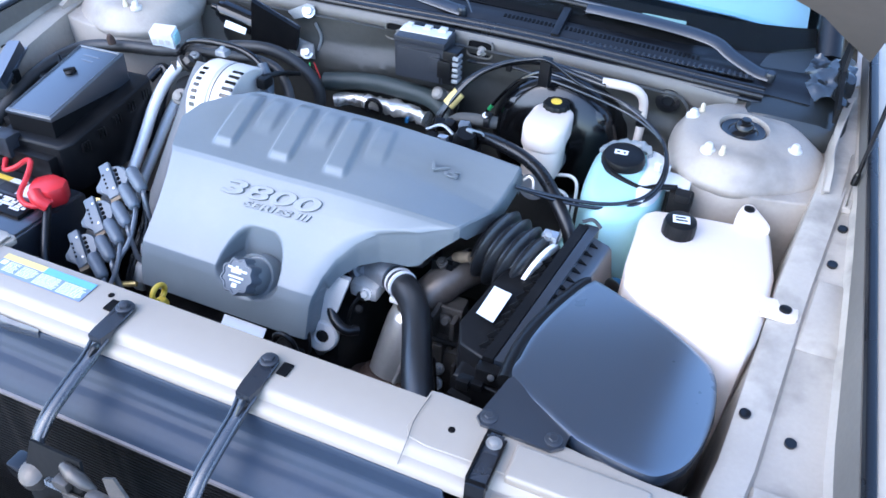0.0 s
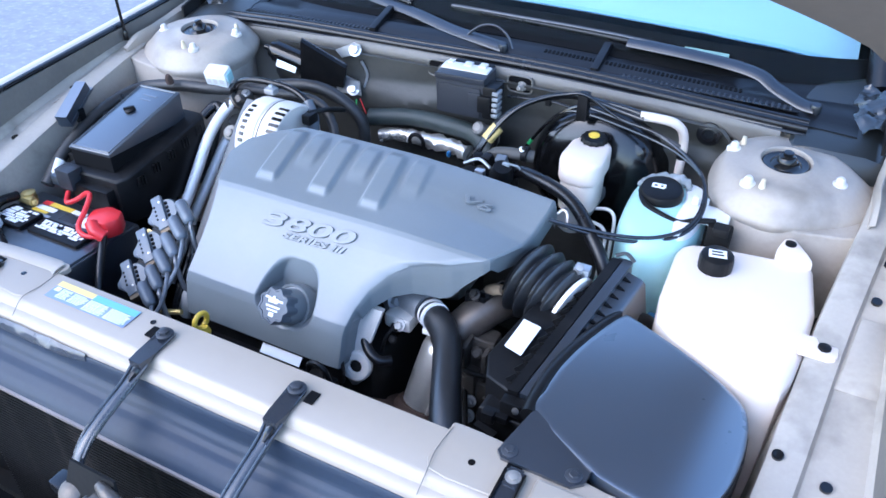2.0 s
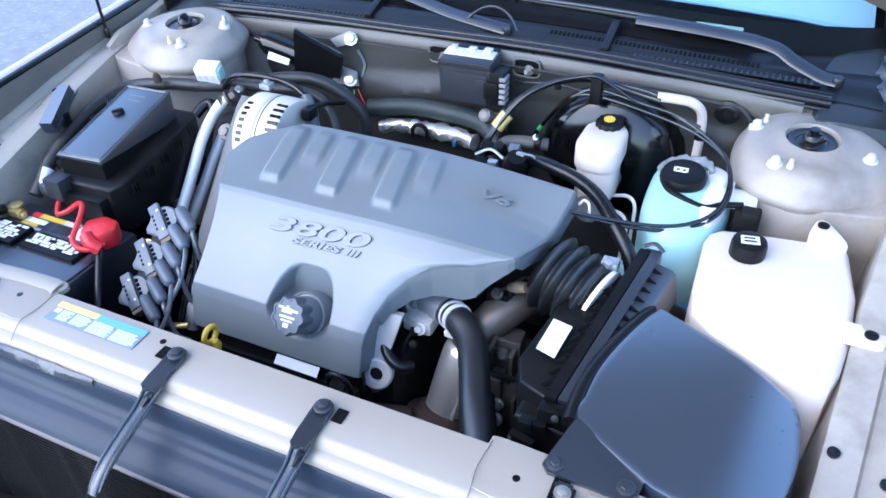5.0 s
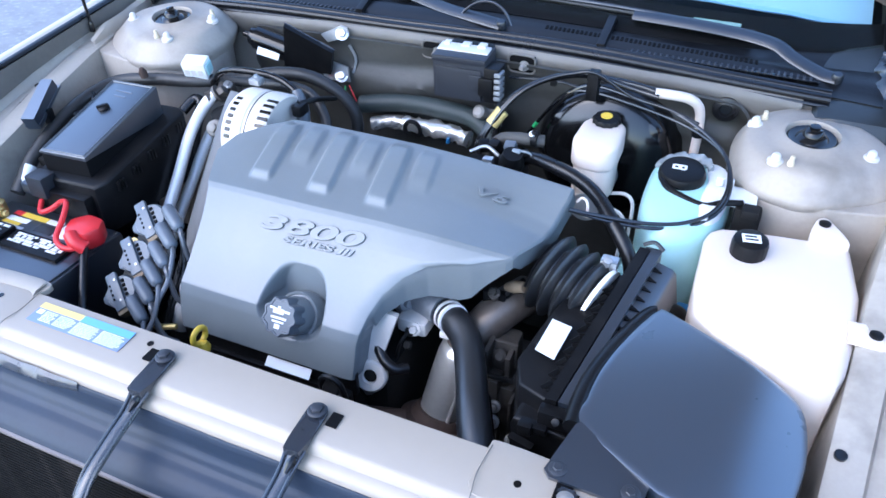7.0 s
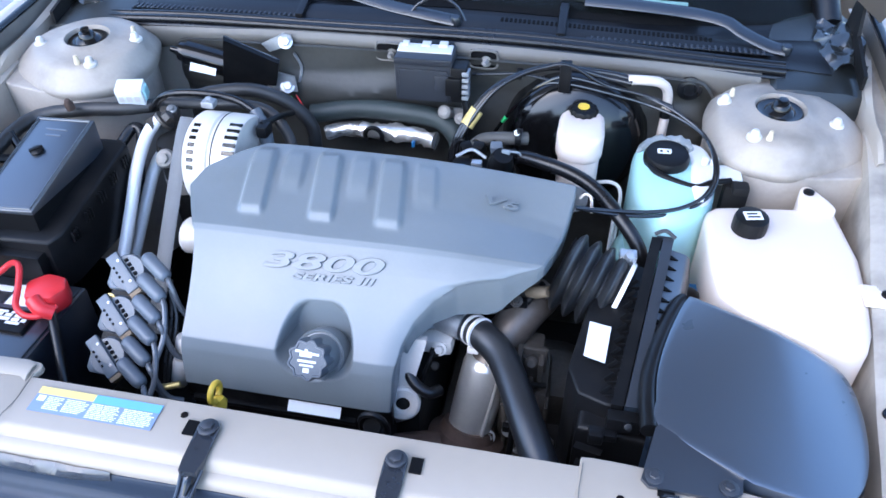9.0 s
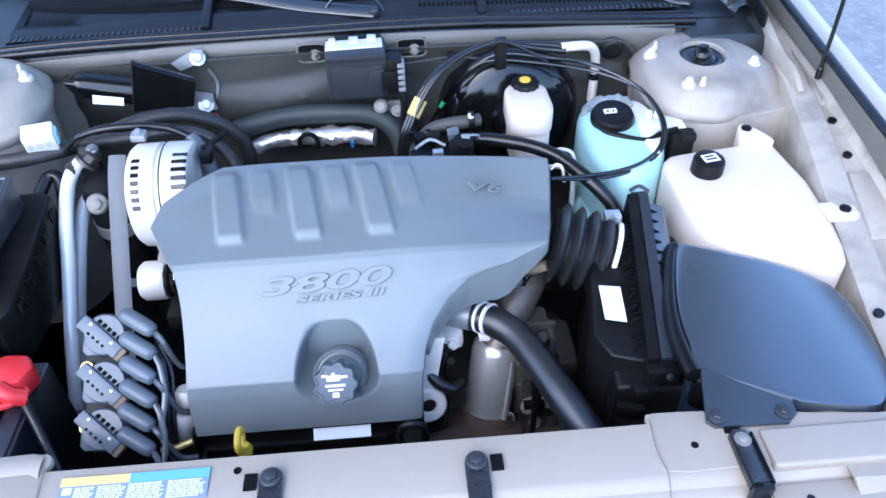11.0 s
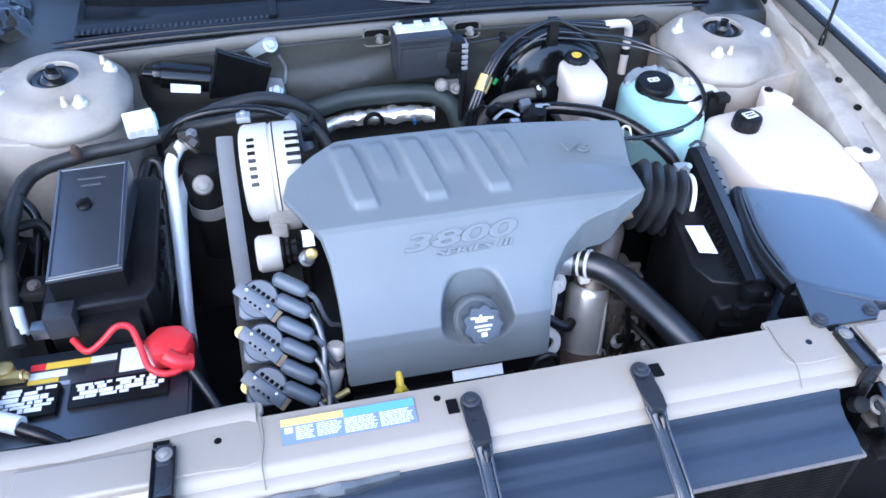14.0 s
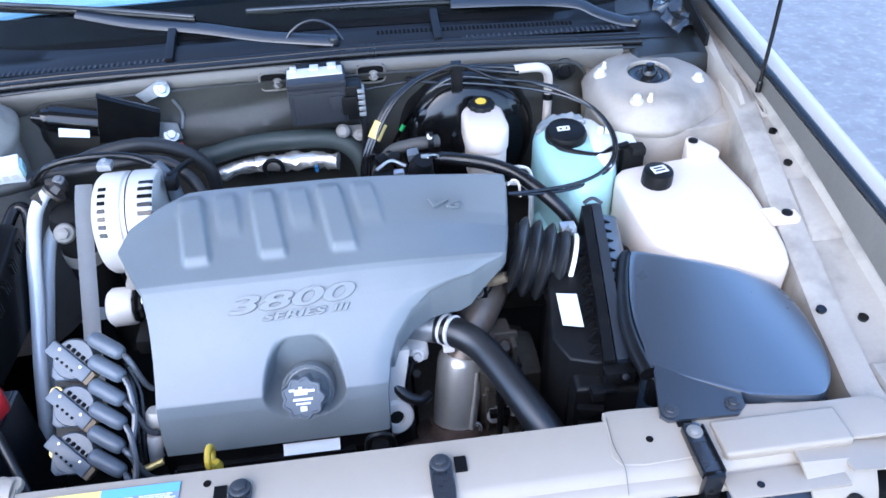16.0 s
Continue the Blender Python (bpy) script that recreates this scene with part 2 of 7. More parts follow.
def lathe(profile, at, axis=(0, 0, 1), seg=28, wave=0, depth=0.0):
    """Turns (radius, height) pairs round an axis through at; wave and depth flute the rim."""
    bm = bmesh.new()
    m = Matrix.Translation(at) @ frame_to(axis)
    rings = []
    for r, h in profile:
        if r < 1e-5:
            rings.append([bm.verts.new(m @ Vector((0, 0, h)))])
            continue
        ring = []
        for i in range(seg):
            a = 2 * math.pi * i / seg
            rr = r + depth * math.cos(wave * a) if wave else r
            ring.append(bm.verts.new(m @ Vector((rr * math.cos(a), rr * math.sin(a), h))))
        rings.append(ring)
    for a, b in zip(rings, rings[1:]):
        for i in range(seg):
            j = (i + 1) % seg
            if len(a) == 1 and len(b) > 1:
                bm.faces.new((a[0], b[i], b[j]))
            elif len(b) == 1 and len(a) > 1:
                bm.faces.new((a[i], a[j], b[0]))
            elif len(a) > 1:
                bm.faces.new((a[i], a[j], b[j], b[i]))
    for ring in (rings[0], rings[-1]):
        if len(ring) > 2:
            bm.faces.new(ring)
    return bm


def curve_points(pts, per=8):
    """A smooth line through points."""
    p = [Vector(q) for q in pts]
    if len(p) < 3:
        return [p[0].lerp(p[-1], i / per) for i in range(per + 1)]
    p = [2 * p[0] - p[1]] + p + [2 * p[-1] - p[-2]]
    out = []
    for i in range(1, len(p) - 2):
        for k in range(per):
            t = k / per
            a, b, c, d = p[i - 1], p[i], p[i + 1], p[i + 2]
            out.append(0.5 * (2 * b + (c - a) * t + (2 * a - 5 * b + 4 * c - d) * t * t + (3 * b - a - 3 * c + d) * t ** 3))
    return out + [p[-2]]


def tube(pts, r, seg=12, per=8, rib=0.0, wide=None):
    """A round (or, with wide, flat) bar along a smooth line; rib: ribbed like corrugated hose; r may be a list of radii along the points."""
    line = curve_points(pts, per)
    bm = bmesh.new()
    t0 = (line[1] - line[0]).normalized()
    n = t0.orthogonal().normalized()
    if wide:
        n = Vector(wide[0]) - t0 * t0.dot(Vector(wide[0]))
        n.normalize()
    rings = []
    last = t0
    for i, q in enumerate(line):
        t = (line[min(i + 1, len(line) - 1)] - line[max(i - 1, 0)]).normalized()
        n = last.rotation_difference(t) @ n
        n = (n - t * n.dot(t)).normalized()
        b = t.cross(n)
        last = t
        f = i / (len(line) - 1)
        rr = r if not isinstance(r, (list, tuple)) else float(np.interp(f, np.linspace(0, 1, len(r)), r))
        if rib:
            rr *= 1 + rib * (i % 2)
        w = (wide[1], wide[2]) if wide else (rr, rr)
        rings.append([bm.verts.new(q + n * (w[0] * math.cos(a)) + b * (w[1] * math.sin(a))) for a in (2 * math.pi * k / seg for k in range(seg))])
    for a, b in zip(rings, rings[1:]):
        for i in range(seg):
            j = (i + 1) % seg
            bm.faces.new((a[i], a[j], b[j], b[i]))
    bm.faces.new(rings[0])
    bm.faces.new(rings[-1])
    return bm


def prism(outline, z0, z1, r=0.0, slope=None, seg=3, sides_too=False):
    """A block over an outline in plan; slope(x, y) adds to the height of its top; r rounds the top rim."""
    bm = bmesh.new()
    lo = [bm.verts.new((x, y, z0)) for x, y in outline]
    hi = [bm.verts.new((x, y, z1)) for x, y in outline]
    n = len(lo)
    bm.faces.new(lo[::-1])
    top = bm.faces.new(hi)
    for i in range(n):
        j = (i + 1) % n
        bm.faces.new((lo[i], lo[j], hi[j], hi[i]))
    bmesh.ops.recalc_face_normals(bm, faces=bm.faces)
    if r:
        edges = list(top.edges)
        if sides_too:
            edges = bm.edges[:]
        bmesh.ops.bevel(bm, geom=edges, offset=r, segments=seg, affect="EDGES", profile=0.5)
    if slope:
        mid = (z0 + z1) / 2
        for v in bm.verts:
            if v.co.z > mid:
                v.co.z += slope(v.co.x, v.co.y)
    return bm


def smooth_outline(pts, per=5):
    """A closed smooth outline through plan points."""
    n = len(pts)
    out = []
    for i in range(n):
        a, b, c, d = (Vector(pts[(i + k) % n]) for k in (-1, 0, 1, 2))
        for k in range(per):
            t = k / per
            q = 0.5 * (2 * b + (c - a) * t + (2 * a - 5 * b + 4 * c - d) * t * t + (3 * b - a - 3 * c + d) * t ** 3)
            out.append((q.x, q.y))
    return out


def sheet(rows, thick=0.0, close=False):
    """A sheet through rows of points; thick: gives it that thickness downwards along its normals."""
    bm = bmesh.new()
    g = [[bm.verts.new(q) for q in row] for row in rows]
    for a, b in zip(g, g[1:]):
        for i in range(len(a) - 1):
            bm.faces.new((a[i], a[i + 1], b[i + 1], b[i]))
    bmesh.ops.recalc_face_normals(bm, faces=bm.faces)
    if thick:
        bmesh.ops.solidify(bm, geom=bm.faces[:], thickness=thick)
    return bm


def ringed_lid(outline, centre, z0, height, rings):
    """A lid over an outline: rings of (scale, drop) towards the centre, its top at height(x, y)."""
    bm = bmesh.new()
    cx, cy = centre
    loops = [[bm.verts.new((x, y, z0)) for x, y in outline]]
    for k, drop in rings:
        pts = [(cx + (x - cx) * k, cy + (y - cy) * k) for x, y in outline]
        loops.append([bm.verts.new((x, y, height(x, y) - drop)) for x, y in pts])
    n = len(outline)
    for a, b in zip(loops, loops[1:]):
        for i in range(n):
            j = (i + 1) % n
            bm.faces.new((a[i], a[j], b[j], b[i]))
    top = bm.verts.new((cx, cy, height(cx, cy)))
    for i in range(n):
        bm.faces.new((loops[-1][i], loops[-1][(i + 1) % n], top))
    bm.faces.new(loops[0][::-1])
    return bm


def plate(corners, thick):
    """A flat plate over corners in space, thick metres deep."""
    bm = bmesh.new()
    vs = [bm.verts.new(c) for c in corners]
    f = bm.faces.new(vs)
    bm.normal_update()
    n = f.normal.copy()
    ext = bmesh.ops.extrude_face_region(bm, geom=[f])
    for v in ext["geom"]:
        if isinstance(v, bmesh.types.BMVert):
            v.co -= n * thick
    return bm


def hexbolt(at, axis, r, h, washer=True):
    b = lathe([(r, 0), (r, h * 0.85), (r * 0.85, h), (0, h)], at, axis, 6)
    if washer:
        b = merge(b, lathe([(r * 1.55, -0.001), (r * 1.55, h * 0.25), (r, h * 0.3)], at, axis, 20))
    return b


def lettering(name, body, size, m, mat, parent, depth=0.002, shear=0.0, width=None, outline=0.0):
    """Raised letters, their left baseline corner at the pose m."""
    cu = bpy.data.curves.new(name, "FONT")
    cu.body, cu.size, cu.extrude, cu.shear = body, size, depth, shear
    cu.bevel_depth, cu.bevel_resolution = 0.0004, 1
    cu.offset = outline
    tmp = new(name, cu)
    bpy.context.view_layer.update()
    me = bpy.data.meshes.new_from_object(tmp.evaluated_get(bpy.context.evaluated_depsgraph_get()))
    bpy.data.objects.remove(tmp)
    bpy.data.curves.remove(cu)
    bm = bmesh.new()
    bm.from_mesh(me)
    bpy.data.meshes.remove(me)
    if width:
        xs = [v.co.x for v in bm.verts]
        k = width / (max(xs) - min(xs))
        for v in bm.verts:
            v.co.x *= k
    placed(bm, m)
    return part(name, bm, mat, parent)


def axes_at(at, x, y):
    """A pose at a place with given x and y directions."""
    x = Vector(x).normalized()
    z = x.cross(Vector(y)).normalized()
    y = z.cross(x)
    m = Matrix((x, y, z)).transposed().to_4x4()
    m.translation = at
    return m

# ---------- ground ----------
bm = bmesh.new()
bmesh.ops.create_grid(bm, x_segments=24, y_segments=24, size=1500)
me = bpy.data.meshes.new("ground")
bm.to_mesh(me)
bm.free()
me.materials.append(ASPHALT)
tagged(new("ground", me), "grey asphalt parking surface with light stone specks", "ground", kind="structure")

# ---------- car body ----------
car = thing("car_body", (0, 0.3, 0.0), "beige sedan with raised hood and grille removed", "car")


def gutter_z(y):
    return float(np.interp(y, [-0.15, 0.02, 0.12, 0.18, 0.48, 0.62, 1.1], [0.716, 0.716, 0.717, 0.7235, 0.7945, 0.8190, 0.873]))


def fender_z(y):
    return 0.795 + 0.115 * (y - 0.1)


def arch_z(y):
    """The rim of the front wheel arch."""
    return 0.33 + math.sqrt(max(0.0, 0.345 ** 2 - (y - 0.74) ** 2)) if abs(y - 0.74) < 0.345 else 0.25


def inner_x(y):
    return float(np.interp(y, [-0.15, 0.05, 0.13, 0.40, 0.67, 1.1], [0.664, 0.670, 0.686, 0.716, 0.756, 0.795]))


STATIONS = [-0.12 + 0.06 * i for i in range(21)]


def build_side(s):
    lift = 0.0 if s > 0 else 0.012
    # outer fender: seal ledge, crest, and flank down to the sill
    rows = []
    for y in STATIONS:
        z = fender_z(y) + lift
        rows.append([(s * x, y, zz) for x, zz in ((0.812, z - 0.075), (0.815, z - 0.012), (0.822, z + 0.004), (0.834, z + 0.010), (0.855, z + 0.008), (0.877, z - 0.008), (0.90, z - 0.05), (0.918, z - 0.14), (0.925, max(z - 0.30, arch_z(y) + 0.01)), (0.922, max(0.25, arch_z(y))))])
    part("fender", sheet(rows, 0.002), PAINT, car, "glossy beige front fender")
    # gutter ledge and inner apron
    rows = []
    for y in STATIONS:
        g, xi = gutter_z(y) + lift, inner_x(y) + (0.018 if s < 0 else 0.0)
        rows.append([(s * x, y, zz) for x, zz in ((0.812, g + 0.012), (0.802, g - 0.008), (xi + 0.046, g - 0.010), (xi + 0.041, g), (xi + 0.010, g), (xi, g - 0.005), (xi - 0.004, g - 0.05), (xi - 0.015, 0.5), (xi - 0.03, 0.22))])
    apron = part("inner_fender", sheet(rows, 0.0025), CHANNEL, car, "dusty beige inner fender ledge")
    # shallow pressed pads along the ledge
    for y0, y1, up0 in ((-0.10, 0.10, 0.006), (0.318, 0.445, 0.004), (0.60, 0.74, 0.007)):
        pad = []
        for y, up in ((y0, -0.001), (y0 + 0.006, up0), (y1 - 0.006, up0), (y1, -0.001)):
            g0, xi = gutter_z(y) + lift - 0.0075, inner_x(y) + (0.018 if s < 0 else 0.0)
            pad.append([(s * x, y, g0 + min(up, e)) for x, e in ((xi + 0.0445, -0.001), (xi + 0.048, 0.007), (0.797, 0.007), (0.803, 0.002))])
        part("pressed_pad", sheet(pad, 0.002), CHANNEL, apron)
    # wavy pinch flange from the tower forward
    rim = []
    for k, y in enumerate(np.linspace(0.62, 0.90, 20)):
        x = inner_x(y) + (0.018 if s < 0 else 0.0) + 0.004 + 0.006 * math.sin(14 * y)
        g = gutter_z(y) + lift
        h = 0.024 * min(1.0, (y - 0.60) / 0.06)
        rim.append([(s * x, y, g - 0.01), (s * (x + 0.002), y, g + h * 0.7), (s * (x + 0.004 + 0.010 * abs(math.sin(9 * y))), y, g + h)])
    part("pinch_flange", sheet(rim, 0.0025), PAINT_DULL, apron)
    # black seal along the fender lip
    seal = [(s * 0.817, y, fender_z(y) + lift + 0.008) for y in STATIONS[1:]]
    part("fender_seal", tube(seal, 0.007, 8, 2, wide=((1, 0, 0), 0.008, 0.006)), RUBBER, car, "black rubber fender seal")
    wall = [[(s * 0.8105, y, fender_z(y) + lift + 0.004), (s * 0.809, y, fender_z(y) + lift - 0.015), (s * 0.8085, y, gutter_z(y) + lift + 0.012)] for y in STATIONS[1:]]
    part("seal_skirt", sheet(wall, 0.002), SKIRT, car, "dusty rubber seal skirt")
    # holes in the ledge
    for x, y in ((0.762, 0.178), (0.704, 0.192), (0.785, 0.479), (0.795, 0.56)) if s > 0 else ((0.775, 0.30), (0.785, 0.42), (0.79, 0.47)):
        part("drain_hole", lathe([(0.0072, 0.0), (0.0072, 0.0042), (0.005, 0.0044), (0, 0.0032)], (s * x, y, gutter_z(y) + lift + (-0.0085 if x > 0.74 else -0.0005)), (0, -0.2, 1), 16), GLOSS, apron)
    # hood stay rod with a foot on the fender
    foot = part("hood_stay", merge(tube([(s * 0.80, 0.645, 0.845 + lift), (s * 0.797, 0.64, 1.0), (s * 0.785, 0.632, 1.35), (s * 0.77, 0.625, 1.62)], 0.0035, 10, 4),
                                  lathe([(0.0055, 0), (0.0055, 0.016), (0.0035, 0.022)], (s * 0.80, 0.645, 0.835 + lift), (0, 0, 1), 14)), GLOSS, car, "thin black hood stay rod")
    # hinge arm
    part("hood_hinge", merge(plate([(s * 0.765, 0.80, 0.86), (s * 0.765, 0.98, 0.90), (s * 0.765, 0.96, 0.98), (s * 0.765, 0.93, 0.985), (s * 0.765, 0.90, 0.915), (s * 0.765, 0.80, 0.885)], 0.006),
                             hexbolt((s * 0.762, 0.93, 0.90), (-s, 0, 0), 0.01, 0.008)), DARK, car, "dark steel hood hinge")
    # moulded filler at the end of the cowl
    rows = []
    for y, z in ((0.772, 0.800), (0.776, 0.835), (0.786, 0.851), (0.81, 0.858), (0.86, 0.866), (0.93, 0.876), (1.0, 0.885), (1.08, 0.893)):
        rows.append([(s * x, y + 0.012 * max(0.0, (x - 0.66) / 0.14), z + lift + h) for x, h in ((0.616, -0.004), (0.624, 0.004), (0.66, 0.006), (0.70, 0.004), (0.74, 0.002), (0.775, -0.008), (0.800, -0.024))])
    part("cowl_end_filler", sheet(rows, 0.004), FILLER, car, "smooth olive-grey plastic cowl end filler")
    bag = []
    for i in range(25):
        f = i / 24
        row = []
        for j in range(19):
            g = j / 18
            q = Vector((0.690 + 0.025 * f + (0.100 - 0.02 * f) * g, 0.862 + 0.15 * f, 0.862 + lift + 0.035 * f + 0.030 * math.sin(math.pi * g) * math.sin(math.pi * min(1.0, 0.12 + f))))
            q += Vector((noise.noise(q * 40), noise.noise(q * 46 + Vector((5, 0, 0))), 1.6 * noise.noise(q * 36 + Vector((0, 9, 0))) + 0.6 * noise.noise(q * 90))) * 0.010
            row.append((s * q.x, q.y, q.z))
        bag.append(row)
    part("hinge_boot", sheet(bag, 0.001), HINGE_FILM, car, "crumpled glossy plastic hinge cover", sharp=70)


build_side(1)
build_side(-1)


def strut_tower(cx, cy, cz):
    side = 1 if cx > 0 else -1
    prof = [(0.116, -0.070), (0.124, -0.056), (0.1265, -0.048), (0.125, -0.042), (0.120, -0.036), (0.110, -0.024), (0.101, -0.013), (0.093, -0.007), (0.074, -0.004), (0.052, -0.002), (0.0455, 0.003), (0.0415, 0.004), (0.0395, 0.001), (0.0388, -0.010), (0, -0.010)]
    dome = lathe(prof, (cx, cy, cz), (0, -0.10, 1), 64)
    for v in dome.verts:
        out = (v.co.x - cx) * side
        if out > 0.075:
            v.co.x = cx + (0.075 + (out - 0.075) * 1.5) * side
        elif out < -0.096:
            v.co.x = cx + (-0.096 + (out + 0.096) * 0.65) * side
    t = part("strut_tower", dome, TOWER, car, "domed beige strut tower", sharp=50)
    # flat-fronted wall below the rim
    plan = [(cx - side * 0.110 * math.cos(radians(a)), cy - 0.117 * math.sin(radians(a))) for a in range(-75, 76, 15)]
    plan += [(cx + side * 0.045, cy - 0.117), (cx + side * 0.110, cy - 0.106), (cx + side * 0.150, cy - 0.090), (cx + side * 0.150, cy + 0.11)]
    part("tower_wall", prism(plan[::side], 0.42, cz - 0.046, 0.004, lambda x, y: 0.1 * (y - cy)), TOWER, t, "flat beige tower wall")
    m = frame_to((0, -0.1, 1))
    part("strut_mount", lathe([(0.0392, -0.009), (0.0390, -0.0045), (0.036, -0.002), (0.031, -0.0035), (0.025, -0.003), (0.021, 0.001), (0.016, 0.003), (0.0140, 0.010), (0.0115, 0.012), (0.008, 0.013), (0.008, 0.019), (0, 0.020)], (cx, cy, cz), (0, -0.1, 1), 28), GLOSS, t, "black strut mount with nut")
    for a in (167, 238, 345):
        c, q = side * math.cos(radians(a)), math.sin(radians(a))
        part("nut", lathe([(0.0125, -0.004), (0.0120, 0.001), (0.0075, 0.003), (0.0072, 0.009), (0.0045, 0.0125), (0, 0.013)], (cx + 0.089 * c, cy + 0.089 * q, cz - 0.006 + 0.009 * q), (0, -0.1, 1), 18), PALE_CAST, t)
    for a in (153, 253):
        c, q = side * math.cos(radians(a)), math.sin(radians(a))
        part("stud", lathe([(0.0055, -0.004), (0.0055, 0.004), (0.004, 0.007), (0.0035, 0.014), (0, 0.016)], (cx + 0.084 * c, cy + 0.084 * q, cz - 0.005 + 0.008 * q), (0, -0.1, 1), 12), AMBER, t, "pale amber stud")


strut_tower(0.622, 0.724, 0.850)
strut_tower(-0.638, 0.716, 0.877)


def lip_z(x):
    return 0.872 - 0.011 * (abs(x) / 0.55) ** 2


# firewall: painted lip above, dull insulation below
xs = np.linspace(-0.62, 0.60, 30)
rows = []
for x in xs:
    z, y = lip_z(x), 0.812
    d = 0.014 + 0.004 * math.sin(6 * x + 1) ** 2 + 0.022 * min(1.0, max(0.0, (abs(x) - 0.50) / 0.05))
    rows.append([(x, y + 0.016, z + 0.008), (x, y + 0.006, z + 0.008), (x, y, z), (x, y - 0.001, z - 0.008), (x, y + 0.002, z - d), (x, y + 0.006, z - d - 0.006), (x, y + 0.02, z - d - 0.010)])
part("firewall_lip", sheet(rows, 0.003), LIP, car, "beige painted firewall lip")
part("firewall_sheet", sheet([[(x, 0.856 if abs(x) < 0.50 else 0.836, z) for z in (0.40, 0.60, 0.75, lip_z(x) - 0.002)] for x in np.linspace(-0.63, 0.62, 16)], 0.003), PAINT_DULL, car, "dusty beige firewall sheet")
rows = []
for x in np.linspace(-0.525, 0.530, 90):
    row = []
    side_in = min(x + 0.525, 0.530 - x)
    for k in range(60):
        z = lip_z(x) - 0.013 - 0.0105 * k
        drop = 0.030 * max(0.0, 1 - side_in / 0.035) ** 2 if k < 9 else 0.0
        z -= drop * (1 - k / 9)
        y = 0.818 - 0.009 * math.exp(-((z - 0.79 - 0.03 * math.sin(6 * x + 1)) / 0.016) ** 2) + 0.003 * math.sin(23 * z + 5 * x) + 0.016 * noise.noise(Vector((x * 5, z * 7, 2.0))) - 0.03 * (k / 59) ** 2
        y -= 0.016 * math.exp(-((z - 0.742 - 0.20 * (x + 0.26)) / 0.020) ** 2) * math.exp(-((x + 0.13) / 0.14) ** 2)
        y += 0.012 * math.exp(-((z - 0.795 - 0.10 * (x + 0.2)) / 0.022) ** 2) * math.exp(-((x + 0.13) / 0.12) ** 2)
        y += 0.020 * max(0.0, 1 - side_in / 0.02) ** 2
        if k < 6:
            y += (0.8075 - y) * (1 - k / 6) ** 2
        row.append((x, y, z))
    rows.append(row)
part("firewall_insulation", sheet(rows, 0.006), INSUL, car, "grey-green moulded firewall insulation mat")


def slot(x, z):
    rim = []
    for a in np.linspace(0, 2 * math.pi, 25):
        c, q = math.cos(a), math.sin(a)
        rim.append((x + 0.0265 * abs(c) ** 0.45 * (1 if c > 0 else -1), 0.8065, z + 0.0175 * abs(q) ** 0.45 * (1 if q > 0 else -1)))
    f = part("bracket_slot", tube(rim, 0.0022, 8, 2), LIP, car, "rounded dark beige slot rim")
    part("slot_recess", box(x - 0.0255, x + 0.0255, 0.8068, 0.8125, z - 0.0165, z + 0.0165, 0.002), MATTE, f)
    part("stud", merge(lathe([(0.0065, 0), (0.0065, 0.008), (0.004, 0.010), (0.0038, 0.020), (0, 0.021)], (x + 0.005, 0.806, z - 0.003), (0, -1, 0.1), 14), lathe([(0.010, -0.002), (0.010, 0.002)], (x + 0.005, 0.806, z - 0.003), (0, -1, 0.1), 16)), CAST_DIRTY, f)


slot(-0.072, 0.856)
slot(0.108, 0.856)
part("grommet", lathe([(0.022, 0), (0.022, 0.006), (0.012, 0.009), (0.009, 0.004), (0, 0.004)], (0.483, 0.812, 0.832), (0, -1, 0), 24), RUBBER, car, "black rubber grommet")

# weatherstrip over the lip
strip = [(x, 0.826 + 0.006 * math.cos(2 * x), lip_z(x) + 0.013 + 0.002 * math.sin(9 * x)) for x in np.linspace(-0.66, 0.64, 16)]
part("weatherstrip", merge(tube(strip, 0.009, 10, 3), tube([(x, y + 0.016, z + 0.004) for x, y, z in strip], 0.008, 10, 3), tube([(x, y - 0.010, z - 0.008) for x, y, z in strip], 0.004, 8, 3)), RUBBER, car, "black rubber hood weatherstrip")


def base_y(x):
    """The line of the windshield's foot."""
    return 0.93 + 0.111 * (abs(x) / 0.717) ** 4.5


def base_z(x):
    return 0.918 - 0.030 * (abs(x) / 0.72) ** 2


rows = []
for x in np.linspace(-0.72, 0.72, 40):
    y0, y1, z0, z1 = 0.838, base_y(x) + 0.03, lip_z(x) + 0.014, base_z(x)
    rows.append([(x, y0 + (y1 - y0) * f, z0 + (z1 - z0) * f + dz) for f, dz in ((0, 0), (0.15, 0.0), (0.2, 0.006), (0.45, 0.006), (0.55, -0.004), (0.8, -0.002), (1, 0.0))])
cowl = part("cowl_panel", sheet(rows, 0.004), COWL, car, "dark grey plastic cowl panel")
slat = box(-0.0022, 0.0022, -0.010, 0.010, -0.003, 0.0015, 0.0008, 1)
for k in range(46):
    x = 0.13 + 0.0085 * k
    y = 0.884 + 0.10 * max(0, (abs(x) - 0.3)) ** 2
    part("vent_opening", placed(box(-0.0026, 0.0026, -0.0055, 0.0055, -0.001, 0.0012, 0.0006, 1), axes_at((x, y, lip_z(x) + 0.014 + (y - 0.838) / (base_y(x) - 0.808) * (base_z(x) - lip_z(x) - 0.014) + 0.0065), (1, 0, 0), (0, 1, 0.25))), MATTE, cowl)
